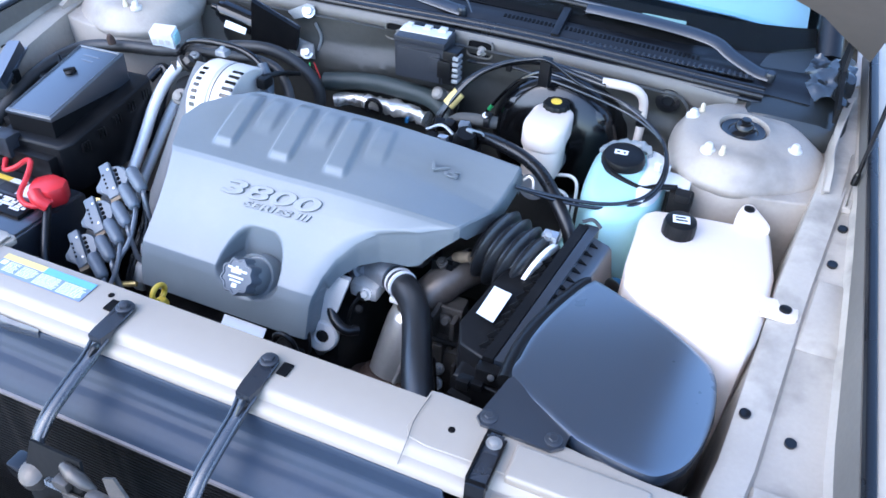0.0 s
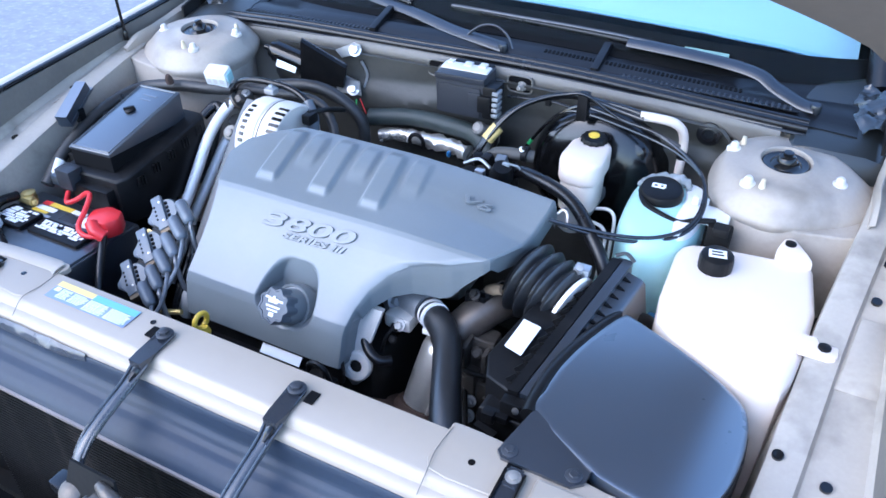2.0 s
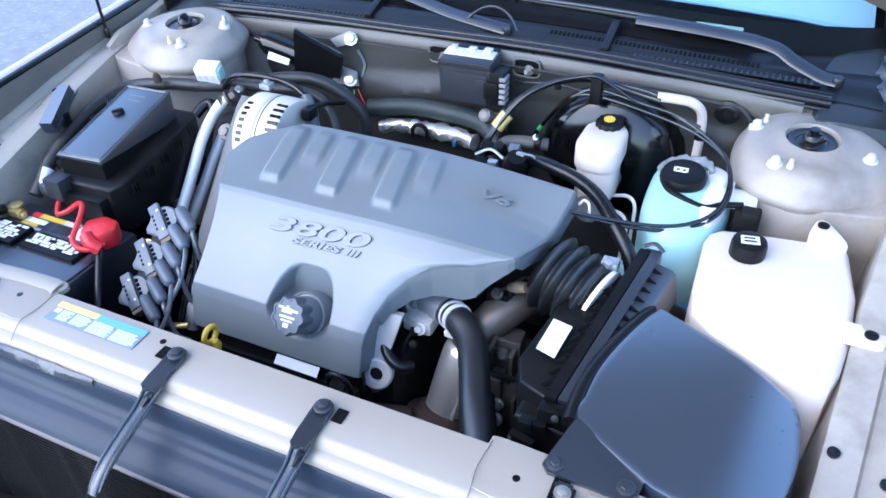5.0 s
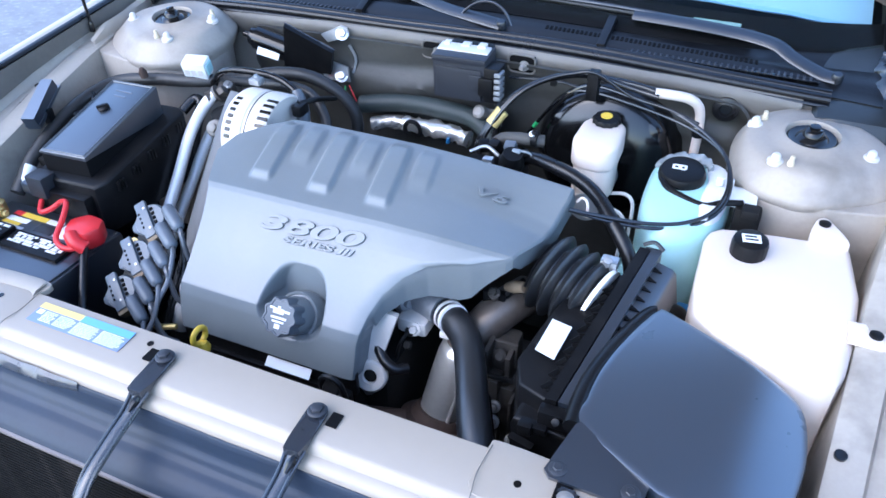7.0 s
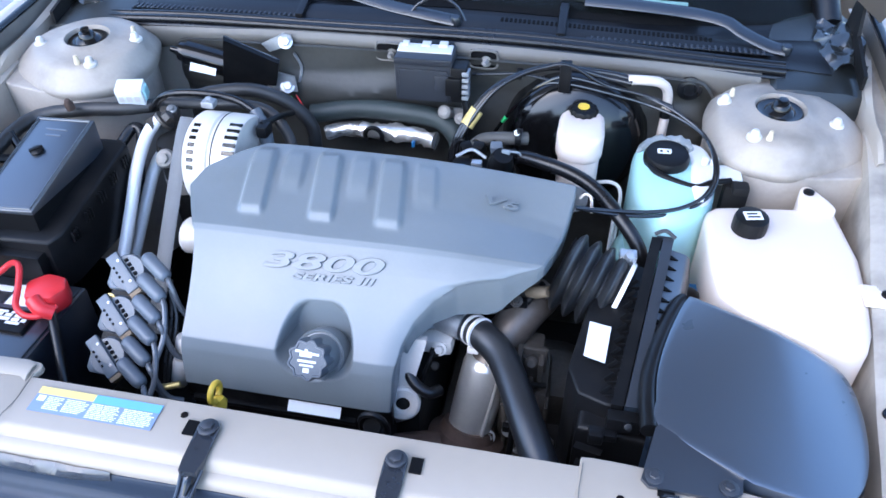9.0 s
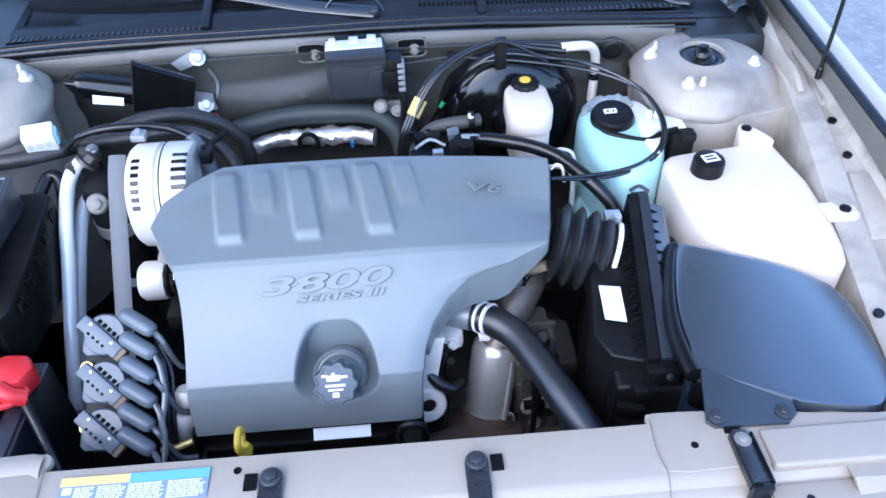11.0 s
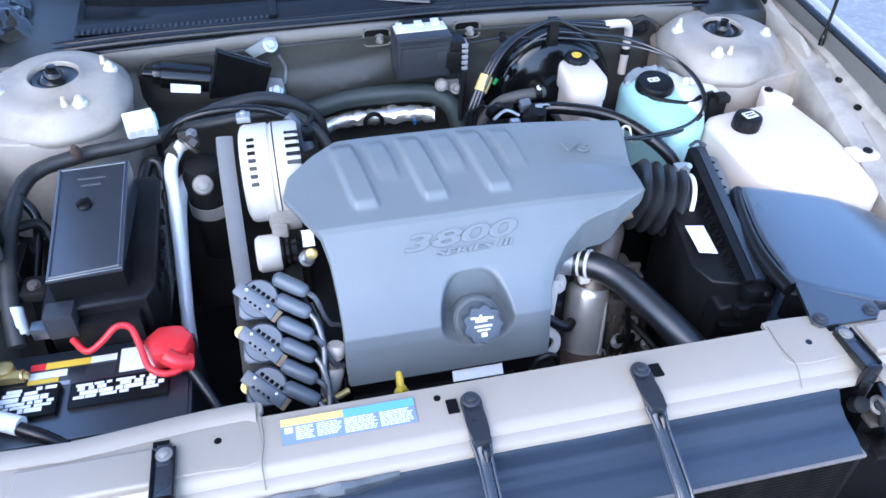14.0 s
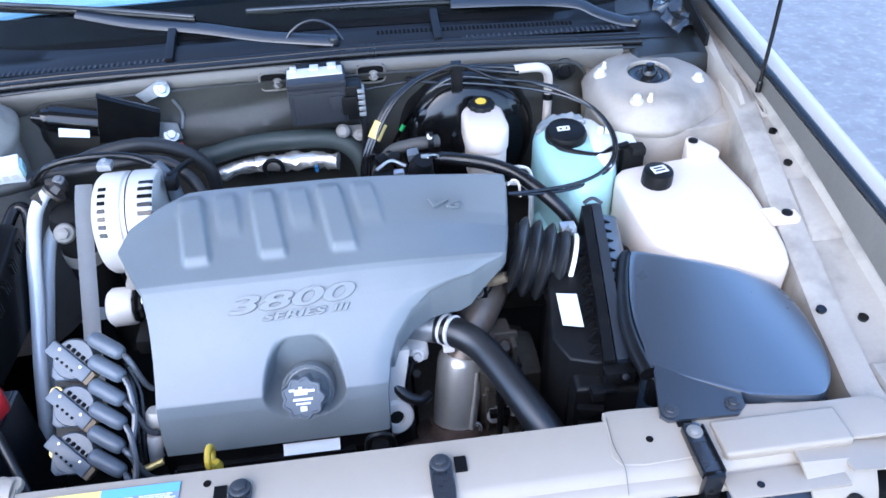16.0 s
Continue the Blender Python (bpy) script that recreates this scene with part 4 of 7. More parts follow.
def end_bracket(x):
    st = thing("mount_bracket", (x, 0, 0.70), "black steel mounting bracket bolted on the tie bar", "bracket", "tie bar brackets")
    part("channel", merge(box(x - 0.0135, x - 0.0105, -0.056, 0.010, 0.737, 0.7485, 0.001), box(x + 0.0105, x + 0.0135, -0.056, 0.010, 0.737, 0.7485, 0.001),
                          box(x - 0.012, x + 0.012, -0.062, -0.053, 0.66, 0.7465, 0.003)), GLOSS, st)
    part("base_plate", merge(box(x - 0.0110, x + 0.0110, -0.0515, 0.014, 0.7395, 0.7440, 0.0015), box(x - 0.0085, x + 0.0085, -0.012, 0.016, 0.7435, 0.7455, 0.001)), STRAP, st, "worn satin base plate")
    part("bolt", hexbolt((x, 0.002, 0.7455), (0, 0, 1), 0.0062, 0.004), CAST_DIRTY, st, "dull worn bolt")
    part("slot_shadow", box(x - 0.014, x + 0.004, 0.015, 0.024, 0.7395, 0.7425), MATTE, st)


end_bracket(-0.452)
end_bracket(0.438)

# headlight pockets, empty and dark, with brackets
for s in (-1, 1):
    pk = thing("headlight_mount", (s * 0.62, -0.08, 0.3), "dark headlight mounting panel with pale bracket pieces", "mount panel", "headlight mounts")
    part("panel", prism([(s * 0.47, -0.03), (s * 0.80, -0.03), (s * 0.80, -0.10), (s * 0.60, -0.075), (s * 0.47, -0.06)] if s > 0 else [(s * 0.47, -0.06), (s * 0.60, -0.075), (s * 0.80, -0.10), (s * 0.80, -0.03), (s * 0.47, -0.03)], 0.24, 0.700, 0.006), MATTE, pk)
    part("adjuster", lathe([(0.010, -0.012), (0.011, 0.0), (0.011, 0.008), (0.006, 0.011), (0, 0.011)], (s * (0.505 if s < 0 else 0.425), -0.085 if s < 0 else -0.075, 0.672 if s < 0 else 0.692), (-0.1 * s, -0.6, 0.8), 20), ZINC if s < 0 else DARK, pk, "adjuster screw")
    part("lug", merge(box(s * 0.495 - 0.02, s * 0.495 + 0.02, -0.105, -0.070, 0.588, 0.600, 0.004), lathe([(0.010, 0), (0.010, 0.012), (0.006, 0.014), (0, 0.014)], (s * 0.495, -0.09, 0.600), (0, -0.2, 1), 16)), PALE_CAST if s < 0 else DARK, pk, "bracket lug")
    part("top_cover", sheet([[(s * x, y, z) for y, z in ((-0.060, 0.711), (-0.074, 0.704), (-0.095, 0.678), (-0.125, 0.640))] for x in (np.linspace(0.490, 0.590, 8) if s < 0 else np.linspace(0.458, 0.558, 8))], 0.003), SHROUD, pk, "dark cover, coloured blue-grey like reflected sky")
    part("arm", tube([(s * 0.446, -0.078, 0.696), (s * 0.451, -0.090, 0.686), (s * 0.456, -0.096, 0.668)], 0.0075 if s < 0 else 0.005, 10, 5), PALE_CAST if s < 0 else DARK, pk, "bent lug")
    part("pivot_ring", merge(lathe([(0.010, -0.002), (0.013, 0.0), (0.013, 0.004), (0.009, 0.006), (0.007, 0.003), (0, 0.003)], (s * 0.450, -0.080, 0.690), (0, -0.5, 0.85), 20), box(s * 0.462 - 0.016, s * 0.462 + 0.016, -0.092, -0.070, 0.655, 0.664, 0.003)), CAST_DIRTY if s < 0 else LATCH, pk, "dull pivot ring and tab")
    part("bulb_plug", lathe([(0.0, -0.02), (0.022, -0.018), (0.026, 0.0), (0.02, 0.016), (0, 0.02)], (s * 0.575, -0.105, 0.665), (0.2 * s, -0.8, 0.5), 22), WHITE if s < 0 else BLACK, pk, "round bulb plug")

# latch under the strap
latch = thing("hood_latch", (-0.03, -0.19, 0.60), "greasy zinc hood latch with cable ends", "latch")
part("latch_plate", merge(plate([(-0.075, -0.186, 0.694), (0.000, -0.186, 0.694), (0.012, -0.198, 0.664), (-0.010, -0.204, 0.640), (-0.085, -0.204, 0.640)], 0.004), box(-0.09, -0.02, -0.206, -0.199, 0.50, 0.645, 0.002)), DARK, latch, "greasy dark latch plate")
part("striker_slot", box(-0.118, -0.088, -0.205, -0.18, 0.622, 0.645, 0.003), GLOSS, latch, "dark slot")
part("latch_guide", lathe([(0.017, -0.03), (0.02, 0.0), (0.016, 0.012), (0.008, 0.016), (0, 0.016)], (-0.072, -0.200, 0.645), (0.1, -0.5, 0.85), 20), LATCH, latch, "dull pale guide")
part("latch_hook", merge(tube([(-0.022, -0.195, 0.684), (-0.004, -0.200, 0.684), (0.012, -0.201, 0.678), (0.026, -0.2, 0.670)], [0.006, 0.009, 0.008, 0.004], 10, 5), box(-0.030, -0.008, -0.212, -0.197, 0.655, 0.672, 0.004)), LATCH, latch, "worn steel hook")
part("latch_lever", merge(plate([(0.045, -0.196, 0.702), (0.060, -0.194, 0.708), (0.095, -0.204, 0.676), (0.088, -0.208, 0.666), (0.060, -0.205, 0.676)], 0.004), box(0.022, 0.056, -0.214, -0.200, 0.650, 0.676, 0.004), box(-0.02, 0.09, -0.212, -0.206, 0.62, 0.655, 0.003)), LATCH, latch, "dull release lever")
part("spring", tube([(-0.045 + 0.0016 * k + 0.001 * math.cos(2.1 * k), -0.206 + 0.006 * math.cos(2.1 * k), 0.655 + 0.006 * math.sin(2.1 * k)) for k in range(0, 16)], 0.0015, 6, 2), ZINC, latch)
part("release_cable", tube([(0.05, -0.21, 0.655), (0.02, -0.216, 0.640), (-0.03, -0.218, 0.632), (-0.07, -0.212, 0.60), (-0.09, -0.20, 0.55)], 0.004, 8, 5), RUBBER, latch, "black release cable")
beam = thing("bumper_beam", (0, -0.24, 0.2), "dark steel bumper reinforcement beam in front of the condenser", "bumper beam")
part("beam", box(-0.62, 0.62, -0.26, -0.20, 0.36, 0.46, 0.012), DARK, beam)

cowl_hose = thing("washer_hose", (0.0, 0.88, 0.895), "thin black washer hose arching over the cowl", "hose")
part("hose", tube([(-0.05, 0.872, 0.890), (-0.040, 0.88, 0.914), (-0.012, 0.885, 0.933), (0.018, 0.885, 0.936), (0.046, 0.88, 0.922), (0.064, 0.872, 0.895)], 0.0028, 8, 5), WIPER, cowl_hose)

# ---------- engine ----------
engine = thing("engine", (0.0, 0.35, 0.2), "dark oily transverse engine block and gearbox under the cover", "engine")
part("block", box(-0.26, 0.12, 0.20, 0.66, 0.22, 0.60, 0.03), DARK, engine)
part("front_head", box(-0.24, 0.08, 0.17, 0.30, 0.45, 0.60, 0.02), DARK, engine, "dark cylinder head")
part("gearbox", merge(box(0.12, 0.36, 0.22, 0.52, 0.22, 0.46, 0.04), box(0.232, 0.298, 0.262, 0.36, 0.40, 0.585, 0.012), box(0.245, 0.285, 0.285, 0.345, 0.57, 0.635, 0.010), box(0.285, 0.345, 0.31, 0.42, 0.40, 0.53, 0.018)), GEAR_CAST, engine, "dirty alloy gearbox casing")
part("intake", box(-0.20, 0.18, 0.40, 0.60, 0.60, 0.72, 0.03), CAST_DIRTY, engine)
for k in range(4):
    part("casting_rib", box(0.234 + 0.020 * k, 0.2395 + 0.020 * k, 0.246, 0.275, 0.42 + 0.02 * (k % 2), 0.575 - 0.03 * (k % 3), 0.002), GEAR_CAST, engine)
for x, z in ((0.246, 0.52), (0.272, 0.555), (0.262, 0.465)):
    part("casting_bolt", hexbolt((x, 0.250, z), (0.05, -0.9, 0.4), 0.0065, 0.010), CAST, engine)
part("bracket_plate", merge(box(0.246, 0.254, 0.262, 0.30, 0.585, 0.650, 0.002), box(0.278, 0.286, 0.270, 0.31, 0.575, 0.640, 0.002), box(0.246, 0.290, 0.292, 0.300, 0.60, 0.648, 0.003), lathe([(0.010, 0), (0.010, 0.014), (0.006, 0.018), (0, 0.018)], (0.268, 0.288, 0.628), (0, -0.8, 0.5), 16)), GEAR_CAST, engine, "ribbed alloy bracket")
part("bracket_pin", tube([(0.238, 0.270, 0.600), (0.262, 0.262, 0.604), (0.292, 0.270, 0.598)], 0.0045, 8, 4), DARK, engine)
part("manifold_log", tube([(-0.22, 0.17, 0.50), (-0.1, 0.15, 0.52), (0.05, 0.16, 0.52), (0.14, 0.20, 0.50)], 0.028, 12, 6), RUST, engine, "rusty exhaust manifold")

# engine cover
cover = thing("engine_cover", (-0.02, 0.16, 0.60), "moulded grey plastic engine cover with raised lettering", "engine cover")
#        y      z      left    right
COVER_ROWS = [(0.160, 0.617, -0.226, 0.082), (0.165, 0.640, -0.227, 0.084), (0.174, 0.675, -0.227, 0.085), (0.181, 0.692, -0.226, 0.088), (0.203, 0.712, -0.226, 0.093), (0.226, 0.733, -0.227, 0.105), (0.248, 0.753, -0.229, 0.128),
              (0.264, 0.768, -0.231, 0.157), (0.271, 0.7745, -0.2325, 0.184), (0.278, 0.781, -0.234, 0.218), (0.2965, 0.7975, -0.2395, 0.263), (0.3040, 0.8025, -0.245, 0.271), (0.345, 0.8105, -0.266, 0.2815), (0.385, 0.819, -0.286, 0.290), (0.425, 0.827, -0.275, 0.297),
              (0.462, 0.831, -0.235, 0.302), (0.490, 0.832, -0.195, 0.303), (0.508, 0.815, -0.18, 0.297), (0.515, 0.785, -0.178, 0.292)]
CAP_AT = Vector((-0.028, 0.158, 0.706))


def cover_point(u, v):
    k = v * (len(COVER_ROWS) - 1)
    idx = np.arange(len(COVER_ROWS))
    y, z, xl, xr = (float(np.interp(k, idx, [r[c] for r in COVER_ROWS])) for c in range(4))
    x = xl + (xr - xl) * u
    # crown: the top falls off to the right and a little to the left
    top = min(1.0, max(0.0, (y - 0.27) / 0.12))
    z -= top * (0.042 * (1 - 0.5 * min(1.0, max(0.0, (y - 0.415) / 0.07))) * max(0, (x - 0.02) / 0.28) ** 1.6 + 0.010 * max(0, (-0.12 - x) / 0.15) ** 2)
    z += (1 - top) * 0.010 * max(0.0, x + 0.05) / 0.3 * min(1.0, max(0.0, (y - 0.19) / 0.06))
    # three raised bars
    if 0.325 < y < 0.50:
        for cx in (-0.164, -0.057, 0.044):
            for off, w, y0, run, h in ((0.0, 0.0225, 0.328, 0.016, 0.0085), (0.052, 0.021, 0.375, 0.035, 0.0055)):
                c = cx + off - 0.17 * (y - 0.335)
                e = min(1.0, max(0.0, (w - abs(x - c)) / 0.008)) * min(1.0, max(0.0, (y - y0) / run)) * min(1.0, max(0.0, (0.486 - y) / 0.035))
                z += h * e * e * (3 - 2 * e)
    # the arched right edge turns in
    if y < 0.305:
        near = max(0.0, 1 - (xr - x) / 0.030)
        turn = 0.004 * near * near * min(1.0, max(0.0, (0.305 - y) / 0.02))
        y += turn
        z -= 0.6 * turn
    # drop-shaped recess for the filler cap
    dz = z - 0.690
    reach = (abs(x - CAP_AT.x) / 0.057) ** 2 + (dz / 0.036) ** 2 if dz < 0 else (abs(x - CAP_AT.x) / 0.057) ** 1.7 + (dz / 0.073) ** 1.9
    e = min(1.0, max(0.0, (1 - math.sqrt(reach)) / 0.26))
    y += (max(y, 0.238) - y) * e * e * (3 - 2 * e)
    return Vector((x, y, z))


NU, NV = 230, 200
rows = []
for j in range(NV + 1):
    v = j / NV
    rows.append([cover_point(i / NU, v) for i in range(NU + 1)])
# rounded side skirts
skirted = []
for j, row in enumerate(rows):
    y, z = row[0].y, row[0].z
    dx, dy, dz = (0.012, 0.012, -0.03)
    l, r = row[0], row[-1]
    e = min(1.0, max(0.0, (j / NV - 0.108) / 0.415))
    n = Vector((0, 0.95, -0.25)).lerp(Vector((0, 0.5, -0.85)), e * e * (3 - 2 * e))
    m = n * 0.05
    if r.y > 0.185 and r.x > 0.08 and r.y < 0.31:
        deep = float(np.interp(r.x, [0.088, 0.10, 0.12, 0.155, 0.20, 0.216, 0.235, 0.26, 0.28, 0.29], [0.035, 0.035, 0.042, 0.053, 0.066, 0.062, 0.044, 0.026, 0.016, 0.02]))
        m = m.lerp(Vector((0, 0.05, -1)) * deep, min(1.0, (r.y - 0.185) / 0.03))
    d = m.normalized()
    skirted.append([l + n * 0.055 + Vector((0.010, 0, 0)), l + n * 0.02 + Vector((0.0, 0, 0)), l + n * 0.006 + Vector((-0.0005, 0, 0))] + [l + Vector((0.004, 0, 0)) + n * 0.001] + row[1:-1] + [r + Vector((-0.002, 0, 0)) + d * 0.0006, r + d * 0.003 + Vector((0.0004, 0, 0)), r + m * 0.4, r + m])
part("shell", sheet(skirted), COVER, cover, sharp=60)
slope = Vector((0, 0.735, 0.678))
def on_slope(x, z):
    """A place on the cover's front slope."""
    ys = [r[0] for r in COVER_ROWS[3:11]]
    zs = [r[1] for r in COVER_ROWS[3:11]]
    lift = 0.010 * max(0.0, x + 0.05) / 0.3
    return Vector((x, float(np.interp(z - lift, zs, ys)), z))
a, b = on_slope(-0.126, 0.7690), on_slope(0.050, 0.7755)
lettering("letters", "3800", 0.0325, axes_at(a + Vector((0, -0.0011, 0.0011)), b - a, slope), COVER, cover, 0.0014, 0.25, 0.178, 0.0006)
a, b = on_slope(-0.077, 0.7605), on_slope(0.045, 0.7650)
lettering("letters", "SERIES III", 0.0130, axes_at(a + Vector((0, -0.0012, 0.0012)), b - a, slope), COVER, cover, 0.0012, 0.25, 0.122, 0.0002)
lettering("letters", "V6", 0.022, axes_at((0.166, 0.412, 0.8165), (1, 0, -0.17), (0, 1, 0.25)), COVER, cover, 0.0016, 0.2, 0.05)
part("base_flange", merge(box(-0.232, 0.084, 0.168, 0.178, 0.578, 0.622, 0.003), box(-0.222, 0.03, 0.160, 0.171, 0.576, 0.584, 0.002)), BLACK, cover, "black lower flange")
part("front_sticker", plate([(-0.070, 0.1545, 0.5945), (0.009, 0.1545, 0.5945), (0.009, 0.1665, 0.6055), (-0.070, 0.1665, 0.6055)], 0.0012), PAPER, cover, "white sticker strip")
part("front_clip", merge(tube([(0.049, 0.140, 0.585), (0.049, 0.132, 0.625), (0.054, 0.130, 0.643), (0.068, 0.129, 0.650), (0.081, 0.130, 0.641), (0.085, 0.133, 0.620), (0.085, 0.140, 0.585)], 0.0045, 8, 5), box(0.050, 0.084, 0.140, 0.160, 0.575, 0.600, 0.005), lathe([(0.0105, 0), (0.0145, 0.008), (0.012, 0.011), (0, 0.011)], (0.067, 0.135, 0.622), (0, -0.8, 0.6), 22)), BLACK, cover, "black retaining clip with round bolt")

cap = thing("oil_filler_cap", CAP_AT, "fluted dark oil filler cap with white pictogram", "filler cap")
AX = Vector((-0.05, -0.80, 0.60)).normalized()
part("neck", lathe([(0.0375, -0.075), (0.0375, -0.050), (0.036, -0.046), (0.0335, -0.047), (0.032, -0.050), (0.0295, -0.050), (0.029, -0.034), (0.027, -0.020)], CAP_AT, AX, 36), COVER, cap, "grey filler neck")
part("cap_body", lathe([(0.0280, -0.026), (0.0285, -0.004), (0.0265, 0.0), (0.024, 0.0), (0.0232, -0.0015), (0, -0.0015)], CAP_AT, AX, 72, 9, 0.0020), CAP_GREY, cap)
mcap = axes_at(CAP_AT + AX * -0.0010, (1, 0, 0), (0, 0.6, 0.8)) @ Matrix.Scale(1.08, 4)
icon = merge(box(-0.010, 0.006, 0.004, 0.011, 0, 0.0008), box(0.004, 0.015, 0.007, 0.010, 0, 0.0008), box(-0.016, -0.009, 0.009, 0.012, 0, 0.0008), box(-0.004, 0.0, 0.010, 0.014, 0, 0.0008),
             box(-0.012, 0.012, -0.003, 0.0, 0, 0.0008), box(-0.009, 0.009, -0.008, -0.0055, 0, 0.0008), box(-0.004, 0.004, -0.016, -0.010, 0, 0.0008))
part("pictogram", placed(icon, mcap), PAPER, cap, "white oil can mark")

dip = thing("dipstick", (-0.155, 0.125, 0.60), "yellow looped oil dipstick handle", "dipstick")
part("loop", merge(tube([(-0.157, 0.125 + 0.014 * math.cos(a), 0.649 + 0.013 * math.sin(a)) for a in np.linspace(-1.2, 4.4, 16)], 0.0045, 10, 3), lathe([(0.008, -0.03), (0.011, -0.018), (0.007, -0.008)], (-0.155, 0.126, 0.645), (0, 0, 1), 16)), YELLOW, dip)
part("tube", tube([(-0.152, 0.126, 0.63), (-0.15, 0.14, 0.55), (-0.15, 0.18, 0.40)], 0.005, 8, 4), DARK, dip)

# ---------- ignition coils ----------
coils = thing("ignition_coil_pack", (-0.34, 0.2, 0.56), "three grey ignition coils with plug wires", "ignition coil")
UPC = Vector((0, -0.62, 0.78)).normalized()
part("base_plate", placed(box(-0.030, 0.026, -0.088, 0.088, -0.034, -0.026, 0.002), axes_at((-0.345, 0.207, 0.686), (1, 0, 0), (0, 0.76, 0.65))), BLACK, coils, "black base plate")
for k, (cx, cy, cz) in enumerate(((-0.340, 0.253, 0.728), (-0.341, 0.206, 0.686), (-0.344, 0.160, 0.645))):
    m = axes_at((cx, cy, cz), (1, 0, 0), (0, 0.76, 0.65))
    tilted = m @ pose(0, 0, 0, 0, 0, -44)
    part("coil", placed(lathe([(0.027, -0.026), (0.0285, 0.0), (0.026, 0.004), (0, 0.004)], (0.003, 0.002, 0), (0, 0, 1), 28), m), COIL_GREY, coils)
    part("coil_skirt", placed(prism([(-0.025, 0.012), (-0.028, -0.018), (-0.022, -0.025), (0.008, -0.026), (0.020, -0.020), (-0.008, 0.026)], -0.026, 0.001, 0.003), m), COIL_GREY, coils)
    part("coil_bar", placed(box(-0.035, 0.033, -0.0115, 0.0085, 0.002, 0.0105, 0.003), tilted), COIL_GREY, coils)
    for q in range(5):
        part("terminal_tooth", placed(box(-0.018 + 0.0085 * q, -0.0125 + 0.0085 * q, 0.0100, 0.0155, 0.003, 0.0062, 0.0008, 1), tilted), MATTE, coils)
    for q in range(4):
        part("terminal_tooth", placed(box(-0.016 + 0.0085 * q, -0.0120 + 0.0085 * q, -0.0092, -0.0058, 0.0100, 0.0112, 0.0004, 1), tilted), MATTE, coils)
    part("end_block", placed(box(0.029, 0.040, -0.0115, 0.0075, -0.010, 0.0075, 0.002), tilted), TAPE, coils, "brown resin end")
    # Two tiny zinc beads put in for the highlights on the bar.
    part("bright_stud", placed(merge(lathe([(0.0024, 0), (0.002, 0.001), (0, 0.0014)], (-0.020, 0.004, 0.0105), (0, 0, 1), 10), lathe([(0.0024, 0), (0.002, 0.001), (0, 0.0014)], (0.018, 0.003, 0.0105), (0, 0, 1), 10)), tilted), ZINC, coils)
    for j in range(2):
        p0 = m @ Vector((0.027, 0.030 - 0.031 * j, 0.008))
        p1 = m @ Vector((0.072, 0.000 - 0.031 * j, 0.012))
        part("plug_boot", tube([p0, p0.lerp(p1, 0.06), p0.lerp(p1, 0.18), p0.lerp(p1, 0.75), p0.lerp(p1, 0.93), p1], [0.004, 0.0088, 0.0112, 0.0112, 0.0095, 0.006], 14, 3), COIL_GREY, coils, "grey rubber plug boot")
        if j == 0:
            end = Vector((-0.228, 0.235 - 0.045 * k, 0.672 - 0.04 * k))
            way = [p1, p1 + Vector((0.010, -0.010, -0.005)), p1.lerp(end, 0.6) + Vector((0.0, -0.012, -0.008)), end]
        else:
            way = [p1, p1 + Vector((0.008, -0.014, -0.010)), p1 + Vector((0.012, -0.040, -0.038)), p1 + Vector((0.006, -0.075, -0.072)), p1 + Vector((0.014, -0.085, -0.115))]
        part("plug_wire", tube(way, 0.0042, 8, 5), PLUG_WIRE, coils, "grey plug wire")
wire_loop = thing("plug_wire_loops", (-0.26, 0.16, 0.55), "black plug wires looping beside the engine cover", "wiring")
for k in range(2):
    part("wire", tube([(-0.275 + 0.01 * k, 0.26 - 0.02 * k, 0.72), (-0.262 + 0.008 * k, 0.22, 0.68), (-0.262 + 0.006 * k, 0.17, 0.62), (-0.25, 0.14, 0.575), (-0.23, 0.15, 0.56), (-0.225, 0.18, 0.57)], 0.004, 8, 5), RUBBER, wire_loop)
part("crimp", tube([(-0.268, 0.140, 0.619), (-0.250, 0.143, 0.619), (-0.228, 0.150, 0.622)], 0.0048, 10, 3), BRASS, wire_loop, "brass coloured crimp")
part("plug_shield", merge(lathe([(0, -0.001), (0.013, 0), (0.0165, 0.006), (0.0165, 0.036), (0.0135, 0.042), (0.0135, 0.052), (0, 0.053)], (-0.2440, 0.193, 0.632), (-0.25, -0.2, -1), 20), lathe([(0, -0.001), (0.011, 0), (0.0135, 0.004), (0.0135, 0.020), (0.010, 0.025)], (-0.2370, 0.205, 0.664), (-0.2, -0.25, -1), 20)), PALE_CAST, wire_loop, "pale metal plug shield")

# ---------- alternator side ----------
alt = thing("alternator", (-0.30, 0.53, 0.66), "pale cast aluminium alternator with vent slots", "alternator")
AC = Vector((-0.296, 0.535, 0.757))
part("housing", lathe([(0, -0.050), (0.068, -0.050), (0.078, -0.046), (0.0825, -0.040), (0.083, -0.004), (0.080, -0.001), (0.080, 0.001), (0.083, 0.004), (0.0825, 0.041), (0.079, 0.046), (0.04, 0.047), (0, 0.047)], AC, (1, 0, 0), 52), PALE_CAST, alt)
for off, first, step, n in ((-0.030, 106, 8.8, 7), (0.036, 100, 9.6, 5)):
    for k in range(n):
        a = radians(first + step * k)
        d = Vector((0, math.cos(a), math.sin(a)))
        m = axes_at(AC + Vector((off, 0, 0)) + d * 0.0825, (1, 0, 0), d.cross(Vector((1, 0, 0))))
        part("vent_slot", placed(box(-0.0062, 0.0062, -0.0035, 0.0035, -0.002, 0.0010, 0.0008, 1) if off < 0 else box(-0.012, 0.0105, -0.0034, 0.0034, -0.002, 0.0010, 0.0008, 1), m), GLOSS, alt)
